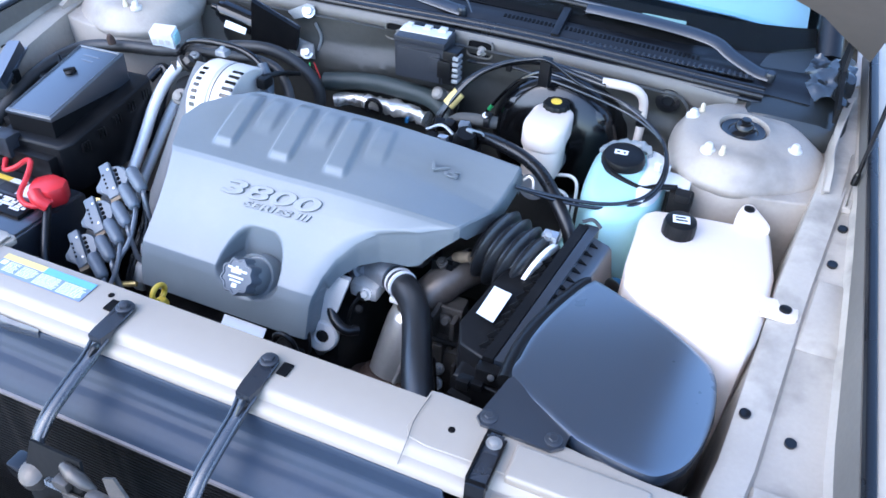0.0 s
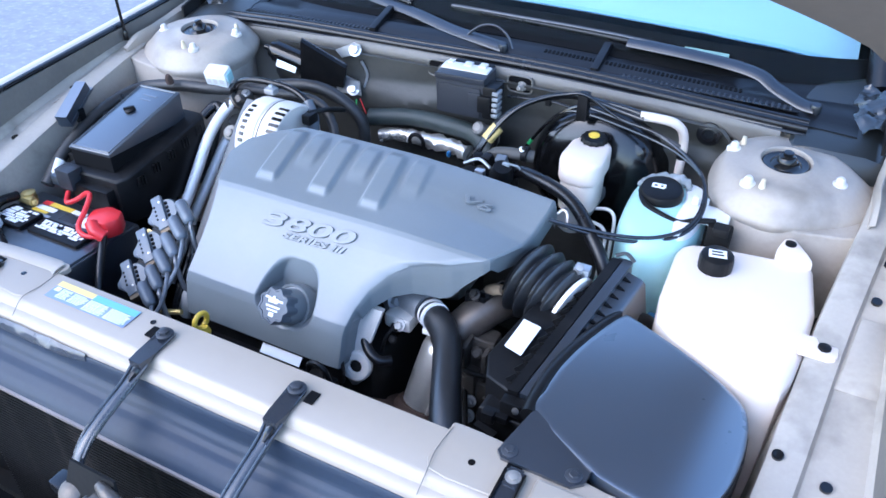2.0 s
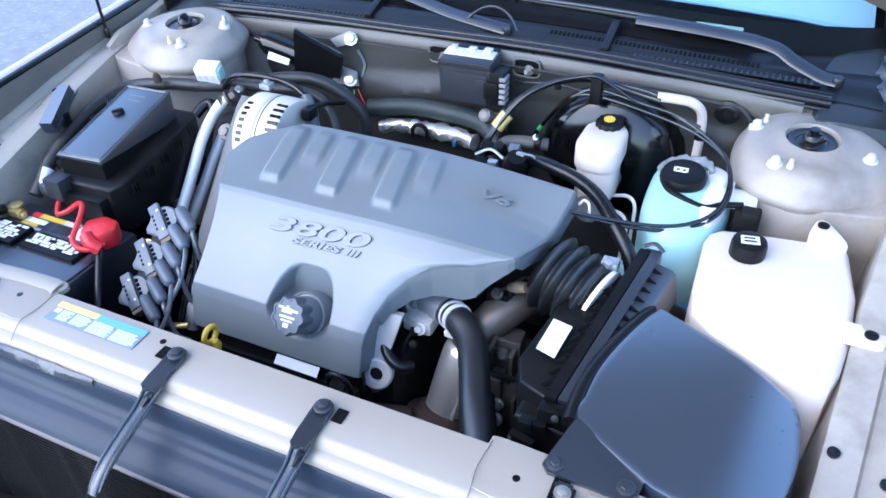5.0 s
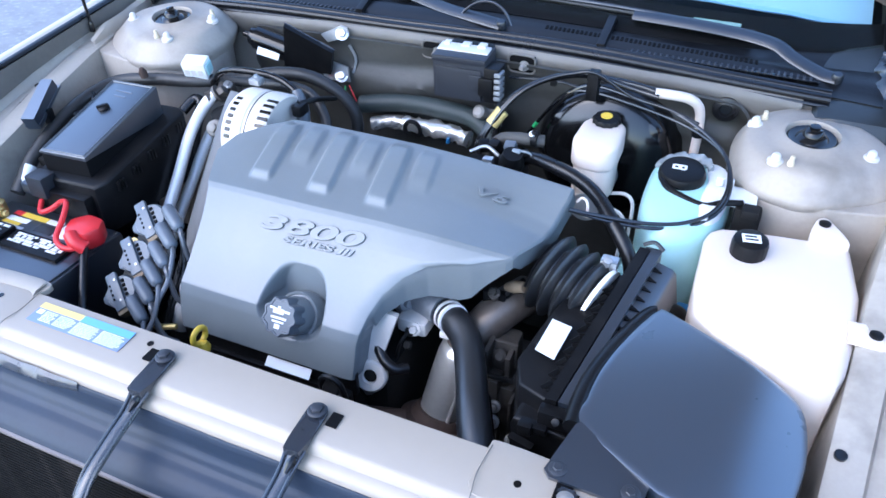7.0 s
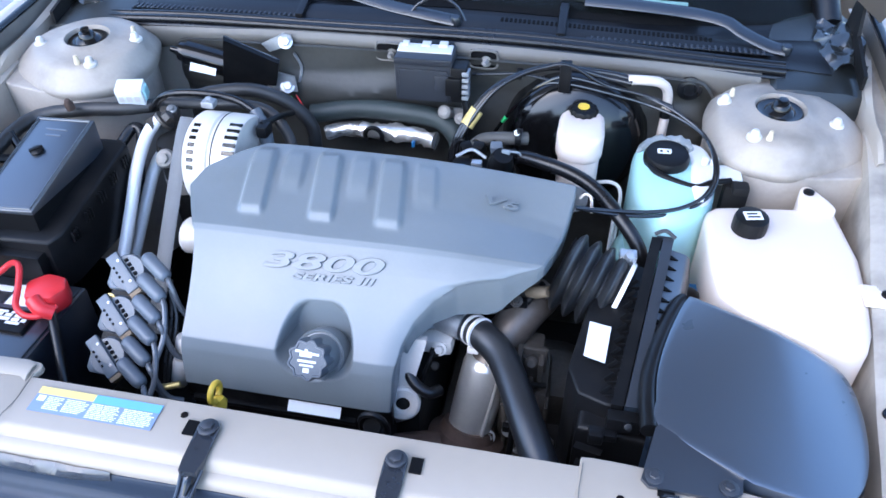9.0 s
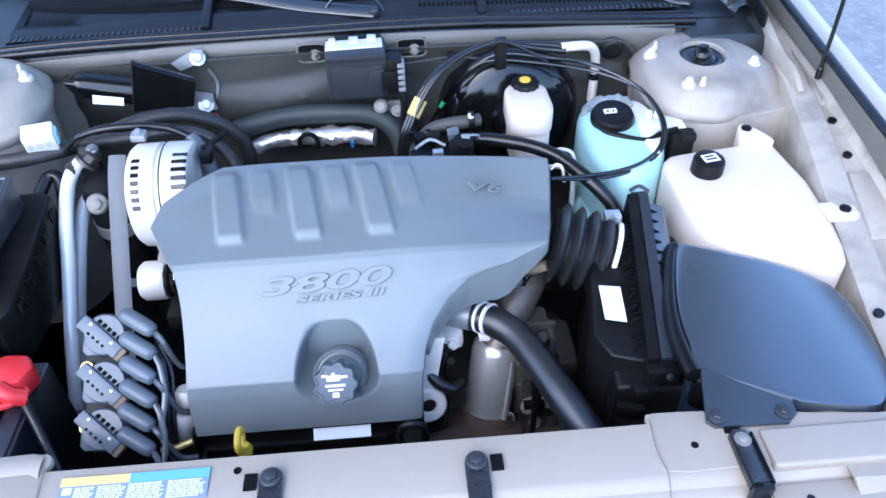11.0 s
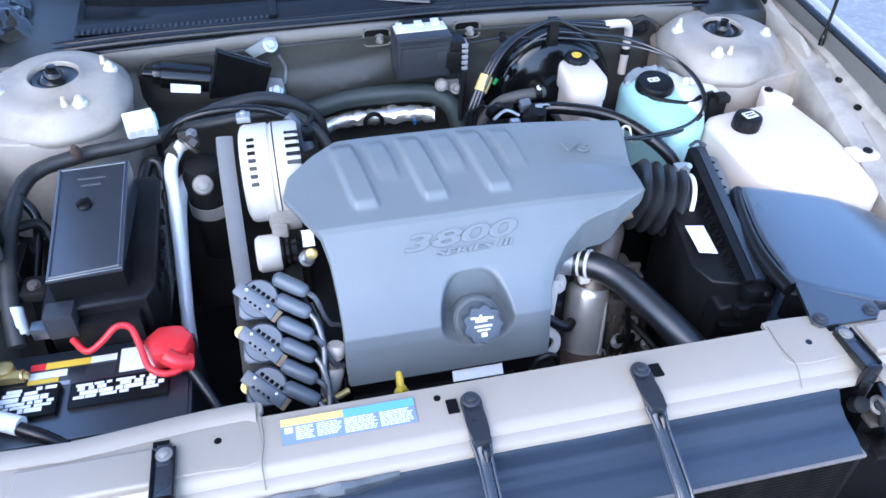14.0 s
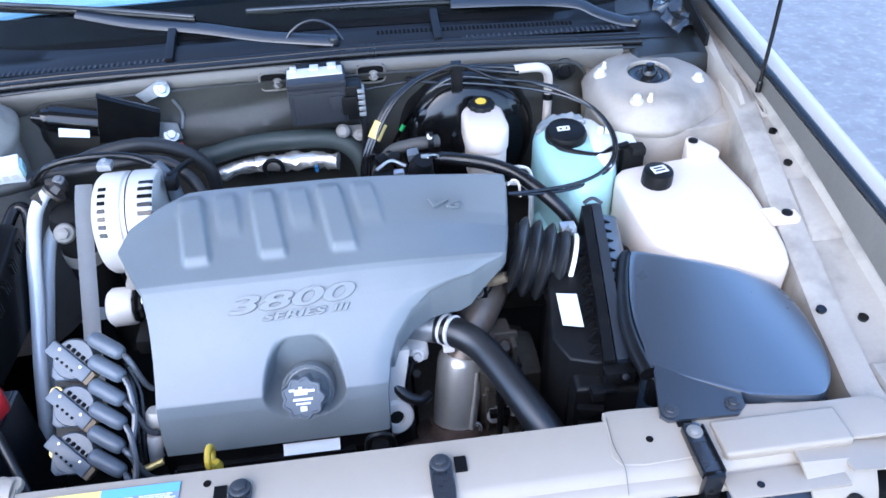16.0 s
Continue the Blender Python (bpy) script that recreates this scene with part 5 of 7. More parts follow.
part("seam", lathe([(0.0802, -0.0011), (0.0833, -0.0011), (0.0833, 0.0011), (0.0802, 0.0011)], AC + Vector((0.006, 0, 0)), (1, 0, 0), 52), DARK, alt, "dark joint between the halves")
part("bracket", merge(box(-0.315, -0.26, 0.45, 0.49, 0.690, 0.73, 0.010), box(-0.312, -0.285, 0.430, 0.46, 0.692, 0.710, 0.006)), CAST_DIRTY, alt, "dirty cast bracket")
part("rear_plug", merge(box(-0.242, -0.222, 0.545, 0.575, 0.80, 0.822, 0.005), tube([(-0.235, 0.56, 0.82), (-0.22, 0.60, 0.815), (-0.22, 0.66, 0.79)], 0.0052, 8, 4)), BLACK, alt, "black alternator plug")
tens = thing("belt_tensioner", (-0.327, 0.43, 0.62), "pale alloy belt tensioner drum", "tensioner")
part("drum", lathe([(0, -0.040), (0.026, -0.040), (0.031, -0.034), (0.031, -0.004), (0.029, 0.0), (0.020, 0.001), (0, 0.001)], (-0.302, 0.425, 0.670), (1, 0, 0), 30), PALE_CAST, tens)
part("hub", lathe([(0.026, 0), (0.027, 0.004), (0.021, 0.008), (0.023, 0.013), (0.018, 0.018), (0.020, 0.026), (0.012, 0.034), (0, 0.034)], (-0.302, 0.425, 0.670), (1, 0, 0), 30, 9, 0.002), DARK, tens, "dark toothed hub")
part("arm", box(-0.30, -0.27, 0.36, 0.43, 0.62, 0.65, 0.008), DARK, tens)
part("nut", hexbolt((-0.262, 0.40, 0.67), (0.3, -0.8, 0.5), 0.009, 0.012), ZINC, tens)
part("brass_fitting", lathe([(0.008, 0), (0.0095, 0.005), (0.0095, 0.011), (0.005, 0.013), (0, 0.013)], (-0.252, 0.380, 0.695), (-0.2, -0.8, 0.6), 18), BRASS, tens, "brass fitting")
part("tag", placed(box(-0.009, 0.009, -0.013, 0.013, 0, 0.001), axes_at((-0.256, 0.362, 0.742), (1, 0, 0), (0, 0.6, 0.8))), PAPER, tens, "white tag")
belt = thing("drive_belt", (-0.37, 0.45, 0.60), "flat grey ribbed drive belt", "belt")
part("band", tube([(-0.368, 0.555, 0.822), (-0.369, 0.525, 0.797), (-0.369, 0.46, 0.728), (-0.368, 0.385, 0.648), (-0.368, 0.30, 0.55)], 0.01, 8, 5, wide=((1, 0, 0), 0.0135, 0.0025)), BELT, belt)
can = thing("dryer_can", (-0.42, 0.56, 0.55), "black receiver can with silver fittings", "canister")
part("can_body", lathe([(0, -0.2), (0.034, -0.2), (0.036, -0.02), (0.030, 0.0), (0.012, 0.008), (0, 0.008)], (-0.415, 0.57, 0.765), (0, -0.1, 1), 28), DARK, can)
part("band", lathe([(0.0375, -0.10), (0.0375, -0.075)], (-0.415, 0.57, 0.765), (0, -0.1, 1), 28), CAST_DIRTY, can)
part("fitting", merge(hexbolt((-0.414, 0.522, 0.754), (0.1, -0.7, 0.6), 0.0100, 0.006, False), lathe([(0.012, -0.008), (0.0165, -0.005), (0.0175, 0.001), (0.0150, 0.006), (0.010, 0.008)], (-0.415, 0.530, 0.749), (0.1, -0.7, 0.6), 20)), CAST_DIRTY, can, "silver hose fitting")
pipes = thing("ac_pipes", (-0.46, 0.45, 0.45), "pair of bright aluminium air-conditioning pipes", "pipe")
part("pipe", tube([(-0.440, 0.60, 0.790), (-0.452, 0.585, 0.787), (-0.464, 0.562, 0.768), (-0.463, 0.51, 0.735), (-0.464, 0.46, 0.676), (-0.468, 0.385, 0.585), (-0.47, 0.32, 0.50)], 0.0112, 14, 6), PIPE, pipes)
part("pipe", tube([(-0.425, 0.60, 0.735), (-0.448, 0.582, 0.729), (-0.462, 0.552, 0.702), (-0.470, 0.491, 0.635), (-0.474, 0.421, 0.565), (-0.485, 0.345, 0.461)], 0.0112, 14, 6), PIPE, pipes)
part("union", merge(hexbolt((-0.43, 0.575, 0.798), (0.6, 0.3, 0.5), 0.012, 0.018), lathe([(0.013, -0.01), (0.013, 0.012)], (-0.455, 0.585, 0.785), (-0.5, -0.7, -0.2), 16)), LATCH, pipes, "grimy union nut")

# ---------- fuse box, battery ----------
fuse = thing("fuse_box", (-0.56, 0.40, 0.62), "black plastic underhood fuse box with flat lid", "fuse box")


def lid_z(y):
    return 0.776 + (y - 0.305) * 0.275


part("case", merge(prism([(-0.635, 0.285), (-0.495, 0.29), (-0.482, 0.31), (-0.476, 0.52), (-0.49, 0.53), (-0.63, 0.525)], 0.64, 0.735, 0.006, lambda x, y: 0.2 * (y - 0.30)), box(-0.60, -0.505, 0.27, 0.30, 0.66, 0.715, 0.004)), BLACK, fuse)
lid_bm = prism([(-0.618, 0.302), (-0.517, 0.309), (-0.511, 0.503), (-0.614, 0.499)], 0.770, 0.777, 0.002, lambda x, y: lid_z(y) - 0.777)
flid = part("lid", lid_bm, FUSE_LID, fuse, "flat black lid")
part("lid_skirt", prism([(-0.6165, 0.3035), (-0.5185, 0.3105), (-0.5125, 0.5015), (-0.6125, 0.4975)], 0.735, 0.771, 0.002, lambda x, y: lid_z(y) - 0.777), MATTE, flid)
part("lid_knob", merge(lathe([(0.011, -0.002), (0.011, 0.004), (0.008, 0.006), (0, 0.006)], (-0.573, 0.425, lid_z(0.425)), (0, -0.27, 1), 20), placed(box(-0.011, 0.011, -0.003, 0.003, 0, 0.009, 0.002), axes_at((-0.573, 0.425, lid_z(0.425)), (0.8, 0.6, 0.16), (-0.6, 0.8, 0.2)))), BLACK, flid)
edge = [(-0.6135, 0.307), (-0.5215, 0.3135), (-0.5155, 0.4985), (-0.6095, 0.4945), (-0.6135, 0.307)]
part("lid_border", merge(*[tube([(xa, ya, lid_z(ya)), (xb, yb, lid_z(yb))], 0.0021, 8, 2) for (xa, ya), (xb, yb) in zip(edge, edge[1:])]), FUSE_LID, flid, "raised lid border")
part("moulded_mark", merge(placed(box(-0.02, 0.02, -0.0012, 0.0012, 0, 0.001), axes_at((-0.565, 0.475, lid_z(0.475)), (1, 0, 0), (0, 1, 0.27))), placed(box(-0.014, 0.014, -0.0012, 0.0012, 0, 0.001), axes_at((-0.565, 0.462, lid_z(0.462)), (1, 0, 0), (0, 1, 0.27)))), LID, flid)
for k in range(5):
    y = 0.325 + 0.042 * k
    part("case_clip", merge(*[box(-0.479, -0.4735, y + 0.007 * q, y + 0.004 + 0.007 * q, 0.705 + 0.2 * (y - 0.3), 0.724 + 0.2 * (y - 0.3), 0.001) for q in range(3)]), BLACK, fuse)
part("front_connector", box(-0.628, -0.588, 0.262, 0.296, 0.700, 0.742, 0.004), MODULE_GREY, fuse, "square grey connector")
part("side_latch", box(-0.65, -0.625, 0.265, 0.285, 0.700, 0.722, 0.004), LID, fuse)
relay = thing("relay_cover", (-0.69, 0.40, 0.70), "small black relay cover beside the fuse box", "relay")
part("relay_body", plate([(-0.734, 0.4465, 0.815), (-0.709, 0.4575, 0.815), (-0.684, 0.368, 0.775), (-0.711, 0.357, 0.775)], 0.005), LID, relay)

part("relay_case", plate([(-0.731, 0.4445, 0.8105), (-0.711, 0.453, 0.8105), (-0.686, 0.3695, 0.7705), (-0.709, 0.360, 0.7705)], 0.03), LID, relay)
part("relay_catch", box(-0.706, -0.690, 0.395, 0.410, 0.765, 0.796, 0.003), BLACK, relay)
part("relay_bracket", merge(tube([(-0.690, 0.44, 0.77), (-0.655, 0.46, 0.76), (-0.64, 0.44, 0.73)], 0.008, 8, 4), box(-0.705, -0.67, 0.36, 0.43, 0.69, 0.75, 0.004)), BLACK, relay)
batt = thing("battery", (-0.57, 0.2, 0.45), "black car battery with white and yellow labels", "battery")
part("battery_case", box(-0.705, -0.440, 0.105, 0.275, 0.45, 0.664, 0.006), FUSE_LID, batt)
part("battery_top", box(-0.700, -0.445, 0.110, 0.270, 0.662, 0.668, 0.003), FUSE_LID, batt)
part("cell_cover", box(-0.600, -0.470, 0.155, 0.200, 0.667, 0.676, 0.004), BLACK, batt)
part("cell_cover", box(-0.695, -0.612, 0.150, 0.205, 0.667, 0.678, 0.005), BLACK, batt)


def card(name, x0, x1, y0, y1, z, mat, parent, label=""):
    return part(name, box(x0, x1, y0, y1, z - 0.0006, z), mat, parent, label)


card("red_band", -0.660, -0.640, 0.238, 0.250, 0.6690, RED, batt)
card("amber_band", -0.640, -0.580, 0.238, 0.250, 0.6690, YELLOW, batt)
card("white_band", -0.580, -0.545, 0.238, 0.250, 0.6690, PAPER, batt)
card("white_square", -0.540, -0.490, 0.212, 0.256, 0.6692, PAPER, batt)
card("small_label", -0.660, -0.610, 0.222, 0.234, 0.6690, PAPER, batt)
card("amber_label", -0.660, -0.620, 0.213, 0.221, 0.6690, YELLOW, batt)
card("grey_label", -0.652, -0.604, 0.205, 0.212, 0.6690, ZINC, batt)
prints = random.Random(4)
for xa, xb, ya, yb, z in ((-0.594, -0.476, 0.168, 0.196, 0.6766), (-0.691, -0.616, 0.157, 0.199, 0.6786)):
    y = ya
    while y < yb - 0.004:
        h = prints.uniform(0.004, 0.008)
        x = xa + prints.uniform(0, 0.012)
        while x < xb - 0.006:
            w = prints.uniform(0.006, 0.026)
            if prints.random() < 0.92:
                card("print_bar", x, min(xb, x + w), y, min(yb, y + h), z, PAPER, batt)
            x += w + prints.uniform(0.001, 0.006)
        y += h + prints.uniform(0.0008, 0.002)
card("grey_panel", -0.585, -0.545, 0.212, 0.234, 0.6688, MODULE_GREY, batt)
neg = thing("negative_terminal", (-0.68, 0.23, 0.668), "brass negative battery terminal clamp", "terminal")
part("clamp", merge(lathe([(0.014, 0), (0.013, 0.02), (0.009, 0.022), (0, 0.022)], (-0.688, 0.235, 0.668), (0, 0, 1), 18), box(-0.705, -0.665, 0.218, 0.232, 0.670, 0.684, 0.003), hexbolt((-0.665, 0.225, 0.677), (1, 0, 0), 0.006, 0.008)), BRASS, neg)
pos = thing("positive_terminal_cover", (-0.465, 0.225, 0.668), "red plastic battery terminal cover with red cable", "terminal cover")
part("cover", prism([(-0.503, 0.232), (-0.482, 0.257), (-0.448, 0.254), (-0.433, 0.230), (-0.445, 0.203), (-0.486, 0.199)], 0.668, 0.705, 0.007, seg=2, sides_too=True), RED, pos)
part("cover_lip", tube([(-0.470, 0.200, 0.700), (-0.455, 0.192, 0.692), (-0.440, 0.196, 0.682)], 0.012, 12, 4), RED, pos)
part("red_cable", tube([(-0.598, 0.258, 0.700), (-0.578, 0.236, 0.695), (-0.558, 0.242, 0.702), (-0.535, 0.252, 0.718), (-0.514, 0.242, 0.722), (-0.502, 0.215, 0.708), (-0.492, 0.188, 0.695), (-0.472, 0.178, 0.688), (-0.450, 0.185, 0.686), (-0.438, 0.205, 0.688)], 0.0048, 10, 6), RED, pos, "red cable")
part("black_cable", tube([(-0.448, 0.200, 0.68), (-0.430, 0.175, 0.665), (-0.405, 0.135, 0.63), (-0.385, 0.10, 0.58), (-0.375, 0.09, 0.5)], 0.007, 10, 6), RUBBER, pos, "black cable")
ncab = thing("battery_ground_cable", (-0.66, 0.12, 0.6), "black ground cable with white wrapped end", "cable")
part("wrap", tube([(-0.688, 0.150, 0.684), (-0.668, 0.140, 0.686), (-0.648, 0.131, 0.684)], 0.013, 12, 3), WHITE, ncab, "white tape wrap")
part("cable", tube([(-0.70, 0.22, 0.685), (-0.70, 0.18, 0.69), (-0.668, 0.140, 0.686), (-0.62, 0.115, 0.675), (-0.57, 0.095, 0.64)], 0.009, 10, 5), RUBBER, ncab)

# ---------- wiring over the rear left ----------
loom = thing("wiring_loom", (-0.45, 0.6, 0.7), "black taped engine wiring loom", "wiring")
part("main_loom", tube([(-0.675, 0.27, 0.69), (-0.685, 0.34, 0.735), (-0.690, 0.45, 0.775), (-0.675, 0.55, 0.790), (-0.600, 0.585, 0.797), (-0.520, 0.600, 0.800), (-0.440, 0.640, 0.800), (-0.370, 0.672, 0.812), (-0.300, 0.690, 0.812), (-0.240, 0.700, 0.785), (-0.205, 0.705, 0.742), (-0.20, 0.70, 0.69)], 0.0125, 12, 6, rib=0.05), LOOM, loom)
part("branch_loom", tube([(-0.46, 0.630, 0.800), (-0.38, 0.635, 0.805), (-0.30, 0.630, 0.815), (-0.245, 0.625, 0.805), (-0.205, 0.600, 0.770), (-0.195, 0.57, 0.735)], 0.0095, 12, 6, rib=0.05), LOOM, loom)
part("branch_loom", tube([(-0.685, 0.50, 0.79), (-0.665, 0.48, 0.75), (-0.67, 0.40, 0.70)], 0.008, 10, 5), RUBBER, loom)
part("branch_loom", tube([(-0.512, 0.555, 0.755), (-0.500, 0.582, 0.772), (-0.483, 0.578, 0.765), (-0.482, 0.545, 0.715), (-0.485, 0.52, 0.66)], 0.010, 10, 5), RUBBER, loom)
part("tape_wrap", tube([(-0.672, 0.285, 0.695), (-0.678, 0.305, 0.712), (-0.680, 0.316, 0.720)], 0.0140, 12, 3), WHITE, loom, "white tape wrap")
part("clip", merge(lathe([(0.008, 0), (0.008, 0.012), (0.004, 0.02), (0, 0.02)], (-0.60, 0.565, 0.81), (0, -0.2, 1), 14)), RUST, loom, "rusty clip")
conn = thing("white_connector", (-0.503, 0.612, 0.80), "white plastic wiring connector on the wiring loom", "connector")
part("shell", placed(box(-0.024, 0.024, -0.016, 0.016, -0.020, 0.018, 0.003), axes_at((-0.503, 0.612, 0.828), (1, 0.25, 0), (-0.25, 1, 0.3))), WHITE, conn)
part("edge_seal", placed(box(0.0238, 0.0275, -0.011, 0.011, -0.010, 0.012, 0.001), axes_at((-0.503, 0.612, 0.828), (1, 0.25, 0), (-0.25, 1, 0.3))), AQUA_TANK, conn)
for k in range(3):
    part("pin_window", placed(box(-0.02 + 0.014 * k, -0.011 + 0.014 * k, -0.0168, -0.0158, -0.008, 0.004), axes_at((-0.503, 0.612, 0.828), (1, 0.25, 0), (-0.25, 1, 0.3))), PALE_CAST, conn)

# ---------- firewall fittings ----------
mod = thing("control_module", (-0.38, 0.80, 0.77), "black control module on silver brackets at the firewall", "module")
part("canister", lathe([(0, -0.0), (0.018, 0.0), (0.020, 0.006), (0.020, 0.012), (0.025, 0.014), (0.026, 0.10), (0.02, 0.106), (0, 0.106)], (-0.492, 0.782, 0.834), (0.95, 0.05, -0.22), 26), GLOSS, mod)
part("canister_tip", lathe([(0, 0), (0.006, 0.002), (0.008, 0.02)], (-0.512, 0.78, 0.838), (0.95, 0.05, -0.22), 14), GLOSS, mod)
part("plate", plate([(-0.368, 0.738, 0.893), (-0.280, 0.771, 0.838), (-0.298, 0.783, 0.785), (-0.400, 0.766, 0.790)], 0.012), BLACK, mod)
part("plate_rim", merge(tube([(-0.368, 0.736, 0.893), (-0.280, 0.769, 0.838)], 0.0018, 6, 3), tube([(-0.400, 0.764, 0.790), (-0.368, 0.736, 0.893)], 0.0015, 6, 3)), STRAP, mod, "dark steel plate rim")
part("rivet", lathe([(0.004, 0), (0.003, 0.002), (0, 0.002)], (-0.375, 0.752, 0.825), (0, -0.9, 0.3), 10), ZINC, mod)
part("white_label", placed(box(-0.026, 0.026, -0.009, 0.009, 0, 0.0008), axes_at((-0.437, 0.758, 0.812), (0.95, 0.05, -0.16), (0.1, 0.45, 0.9))), PAPER, mod, "white printed label")
part("label_bars", merge(*[placed(box(-0.02, 0.02 - 0.006 * k, -0.005 + 0.004 * k, -0.0035 + 0.004 * k, 0.0008, 0.0014), axes_at((-0.437, 0.758, 0.812), (0.95, 0.05, -0.16), (0.1, 0.45, 0.9))) for k in range(3)]), ZINC, mod)
part("bracket", merge(plate([(-0.322, 0.790, 0.858), (-0.308, 0.792, 0.842), (-0.262, 0.80, 0.858), (-0.264, 0.80, 0.876), (-0.280, 0.80, 0.878)], 0.004), plate([(-0.318, 0.783, 0.812), (-0.262, 0.789, 0.797), (-0.258, 0.787, 0.766), (-0.318, 0.781, 0.766)], 0.004), tube([(-0.262, 0.80, 0.84), (-0.252, 0.805, 0.81), (-0.258, 0.80, 0.78)], 0.003, 8, 4)), ZINC, mod, "bright bracket")
part("bolt", hexbolt((-0.275, 0.798, 0.863), (0.2, -0.8, 0.5), 0.009, 0.008), ZINC, mod)
part("bolt", hexbolt((-0.276, 0.782, 0.778), (0.2, -0.8, 0.5), 0.009, 0.008), ZINC, mod)
part("tail_wire", tube([(-0.265, 0.79, 0.755), (-0.25, 0.78, 0.74), (-0.243, 0.778, 0.728)], 0.0014, 8, 4), RED, mod, "red and green tail wires")
part("tail_wire", tube([(-0.275, 0.79, 0.752), (-0.27, 0.78, 0.735), (-0.266, 0.778, 0.728)], 0.0014, 8, 4), GREEN, mod)

wm = thing("wiper_motor_module", (0.015, 0.78, 0.77), "grey electronic module with silver top on the firewall", "module")
part("case", placed(box(-0.056, 0.050, -0.035, 0.030, -0.042, 0.046, 0.006), axes_at((0.010, 0.772, 0.838), (1, 0.04, 0), (-0.04, 1, 0.08))), MODULE_GREY, wm)
part("metal_top", placed(merge(box(-0.054, 0.046, -0.012, 0.018, 0.044, 0.0485, 0.002), box(-0.048, -0.036, 0.006, 0.022, 0.047, 0.051, 0.001), box(-0.012, 0.004, 0.006, 0.024, 0.047, 0.051, 0.001), box(0.020, 0.036, 0.006, 0.024, 0.047, 0.053, 0.002)), axes_at((0.010, 0.772, 0.838), (1, 0.04, 0), (-0.04, 1, 0.08))), PALE_CAST, wm, "bright metal top plate")
part("front_step", placed(merge(box(-0.048, 0.042, -0.0385, -0.034, -0.038, 0.026, 0.003), box(-0.056, 0.050, -0.0375, -0.033, 0.034, 0.047, 0.003), box(0.018, 0.044, -0.0425, -0.036, -0.012, 0.018, 0.002)), axes_at((0.010, 0.772, 0.838), (1, 0.04, 0), (-0.04, 1, 0.08))), MODULE_GREY, wm)
part("plug", merge(box(0.058, 0.088, 0.735, 0.775, 0.800, 0.868, 0.004), box(0.050, 0.078, 0.728, 0.742, 0.815, 0.85, 0.003)), BLACK, wm, "black multi-pin plug")
for k in range(5):
    part("plug_pin", box(0.0800, 0.0925, 0.7315, 0.756, 0.808 + 0.0115 * k, 0.8155 + 0.0115 * k, 0.001, 1), CAST, wm)
part("plug_lead", tube([(0.08, 0.75, 0.805), (0.088, 0.745, 0.78), (0.085, 0.74, 0.74), (0.08, 0.73, 0.70)], 0.007, 10, 5), RUBBER, wm)
part("motor_boss", merge(lathe([(0.013, 0), (0.013, 0.018), (0.008, 0.022), (0, 0.022)], (0.048, 0.765, 0.762), (-0.2, -0.8, 0.5), 20), hexbolt((0.074, 0.755, 0.757), (0.1, -0.8, 0.5), 0.007, 0.012), box(0.040, 0.085, 0.768, 0.775, 0.735, 0.770, 0.003)), CAST_DIRTY, wm, "cast boss with bolt")
part("black_cap", box(-0.03, 0.055, 0.788, 0.806, 0.872, 0.888, 0.004), BLACK, wm)

# rear of the engine: silver sleeve, grey hose, fuel line ends
rear = thing("rear_heat_sleeve", (-0.08, 0.74, 0.62), "crinkled silver heat sleeve behind the engine cover", "heat sleeve")
pts = [(-0.20, 0.765, 0.690), (-0.15, 0.775, 0.700), (-0.08, 0.768, 0.705), (-0.02, 0.755, 0.712), (0.03, 0.738, 0.714)]
sl = tube(pts, 0.0155, 16, 8)
for v in sl.verts:
    v.co += Vector((0, 1, 1)) * ((0.005 * noise.noise(v.co * 70) + 0.003 * noise.noise(v.co * 160)))
part("sleeve", sl, STEEL, rear)
part("loop_clamp", tube([(-0.095 + 0.017 * math.cos(a), 0.742, 0.708 + 0.018 * math.sin(a)) for a in np.linspace(-0.6, 3.8, 14)], 0.0045, 8, 3), BLACK, rear, "black loop clamp")
part("blue_clip", box(-0.017, -0.010, 0.730, 0.740, 0.698, 0.709, 0.002), BLUE, rear, "blue clip")
gh = thing("heater_hose", (-0.05, 0.77, 0.65), "thick grey heater hose along the firewall", "hose")
part("hose", tube([(-0.23, 0.775, 0.725), (-0.14, 0.790, 0.738), (-0.04, 0.780, 0.745), (0.03, 0.770, 0.742), (0.07, 0.752, 0.715), (0.085, 0.735, 0.66)], 0.019, 16, 6), GREY_HOSE, gh)
th = thing("vacuum_hose", (0.14, 0.63, 0.72), "dusty vacuum hose with clip at the brake booster", "hose")
part("hose", tube([(0.095, 0.650, 0.70), (0.105, 0.645, 0.745), (0.130, 0.635, 0.785), (0.160, 0.625, 0.800), (0.185, 0.622, 0.804), (0.212, 0.630, 0.802)], 0.0112, 14, 6), TAN_HOSE, th)
part("clip", merge(lathe([(0.0145, -0.005), (0.0145, 0.005)], (0.198, 0.622, 0.808), (1, 0, 0), 18), lathe([(0.004, 0), (0.004, 0.006), (0, 0.007)], (0.198, 0.612, 0.822), (0, -0.7, 0.7), 10)), BLACK, th)
part("silver_tip", lathe([(0.005, 0), (0.005, 0.004), (0, 0.005)], (0.196, 0.610, 0.822), (0, -0.7, 0.7), 10), WHITE, th)
inj = thing("throttle_fittings", (0.15, 0.56, 0.72), "black throttle body fittings with small clips", "fittings")
part("body", merge(box(0.09, 0.20, 0.53, 0.60, 0.70, 0.775, 0.012), lathe([(0.02, 0), (0.022, 0.03), (0.016, 0.05), (0, 0.05)], (0.17, 0.575, 0.76), (0.2, -0.3, 1), 18)), BLACK, inj)
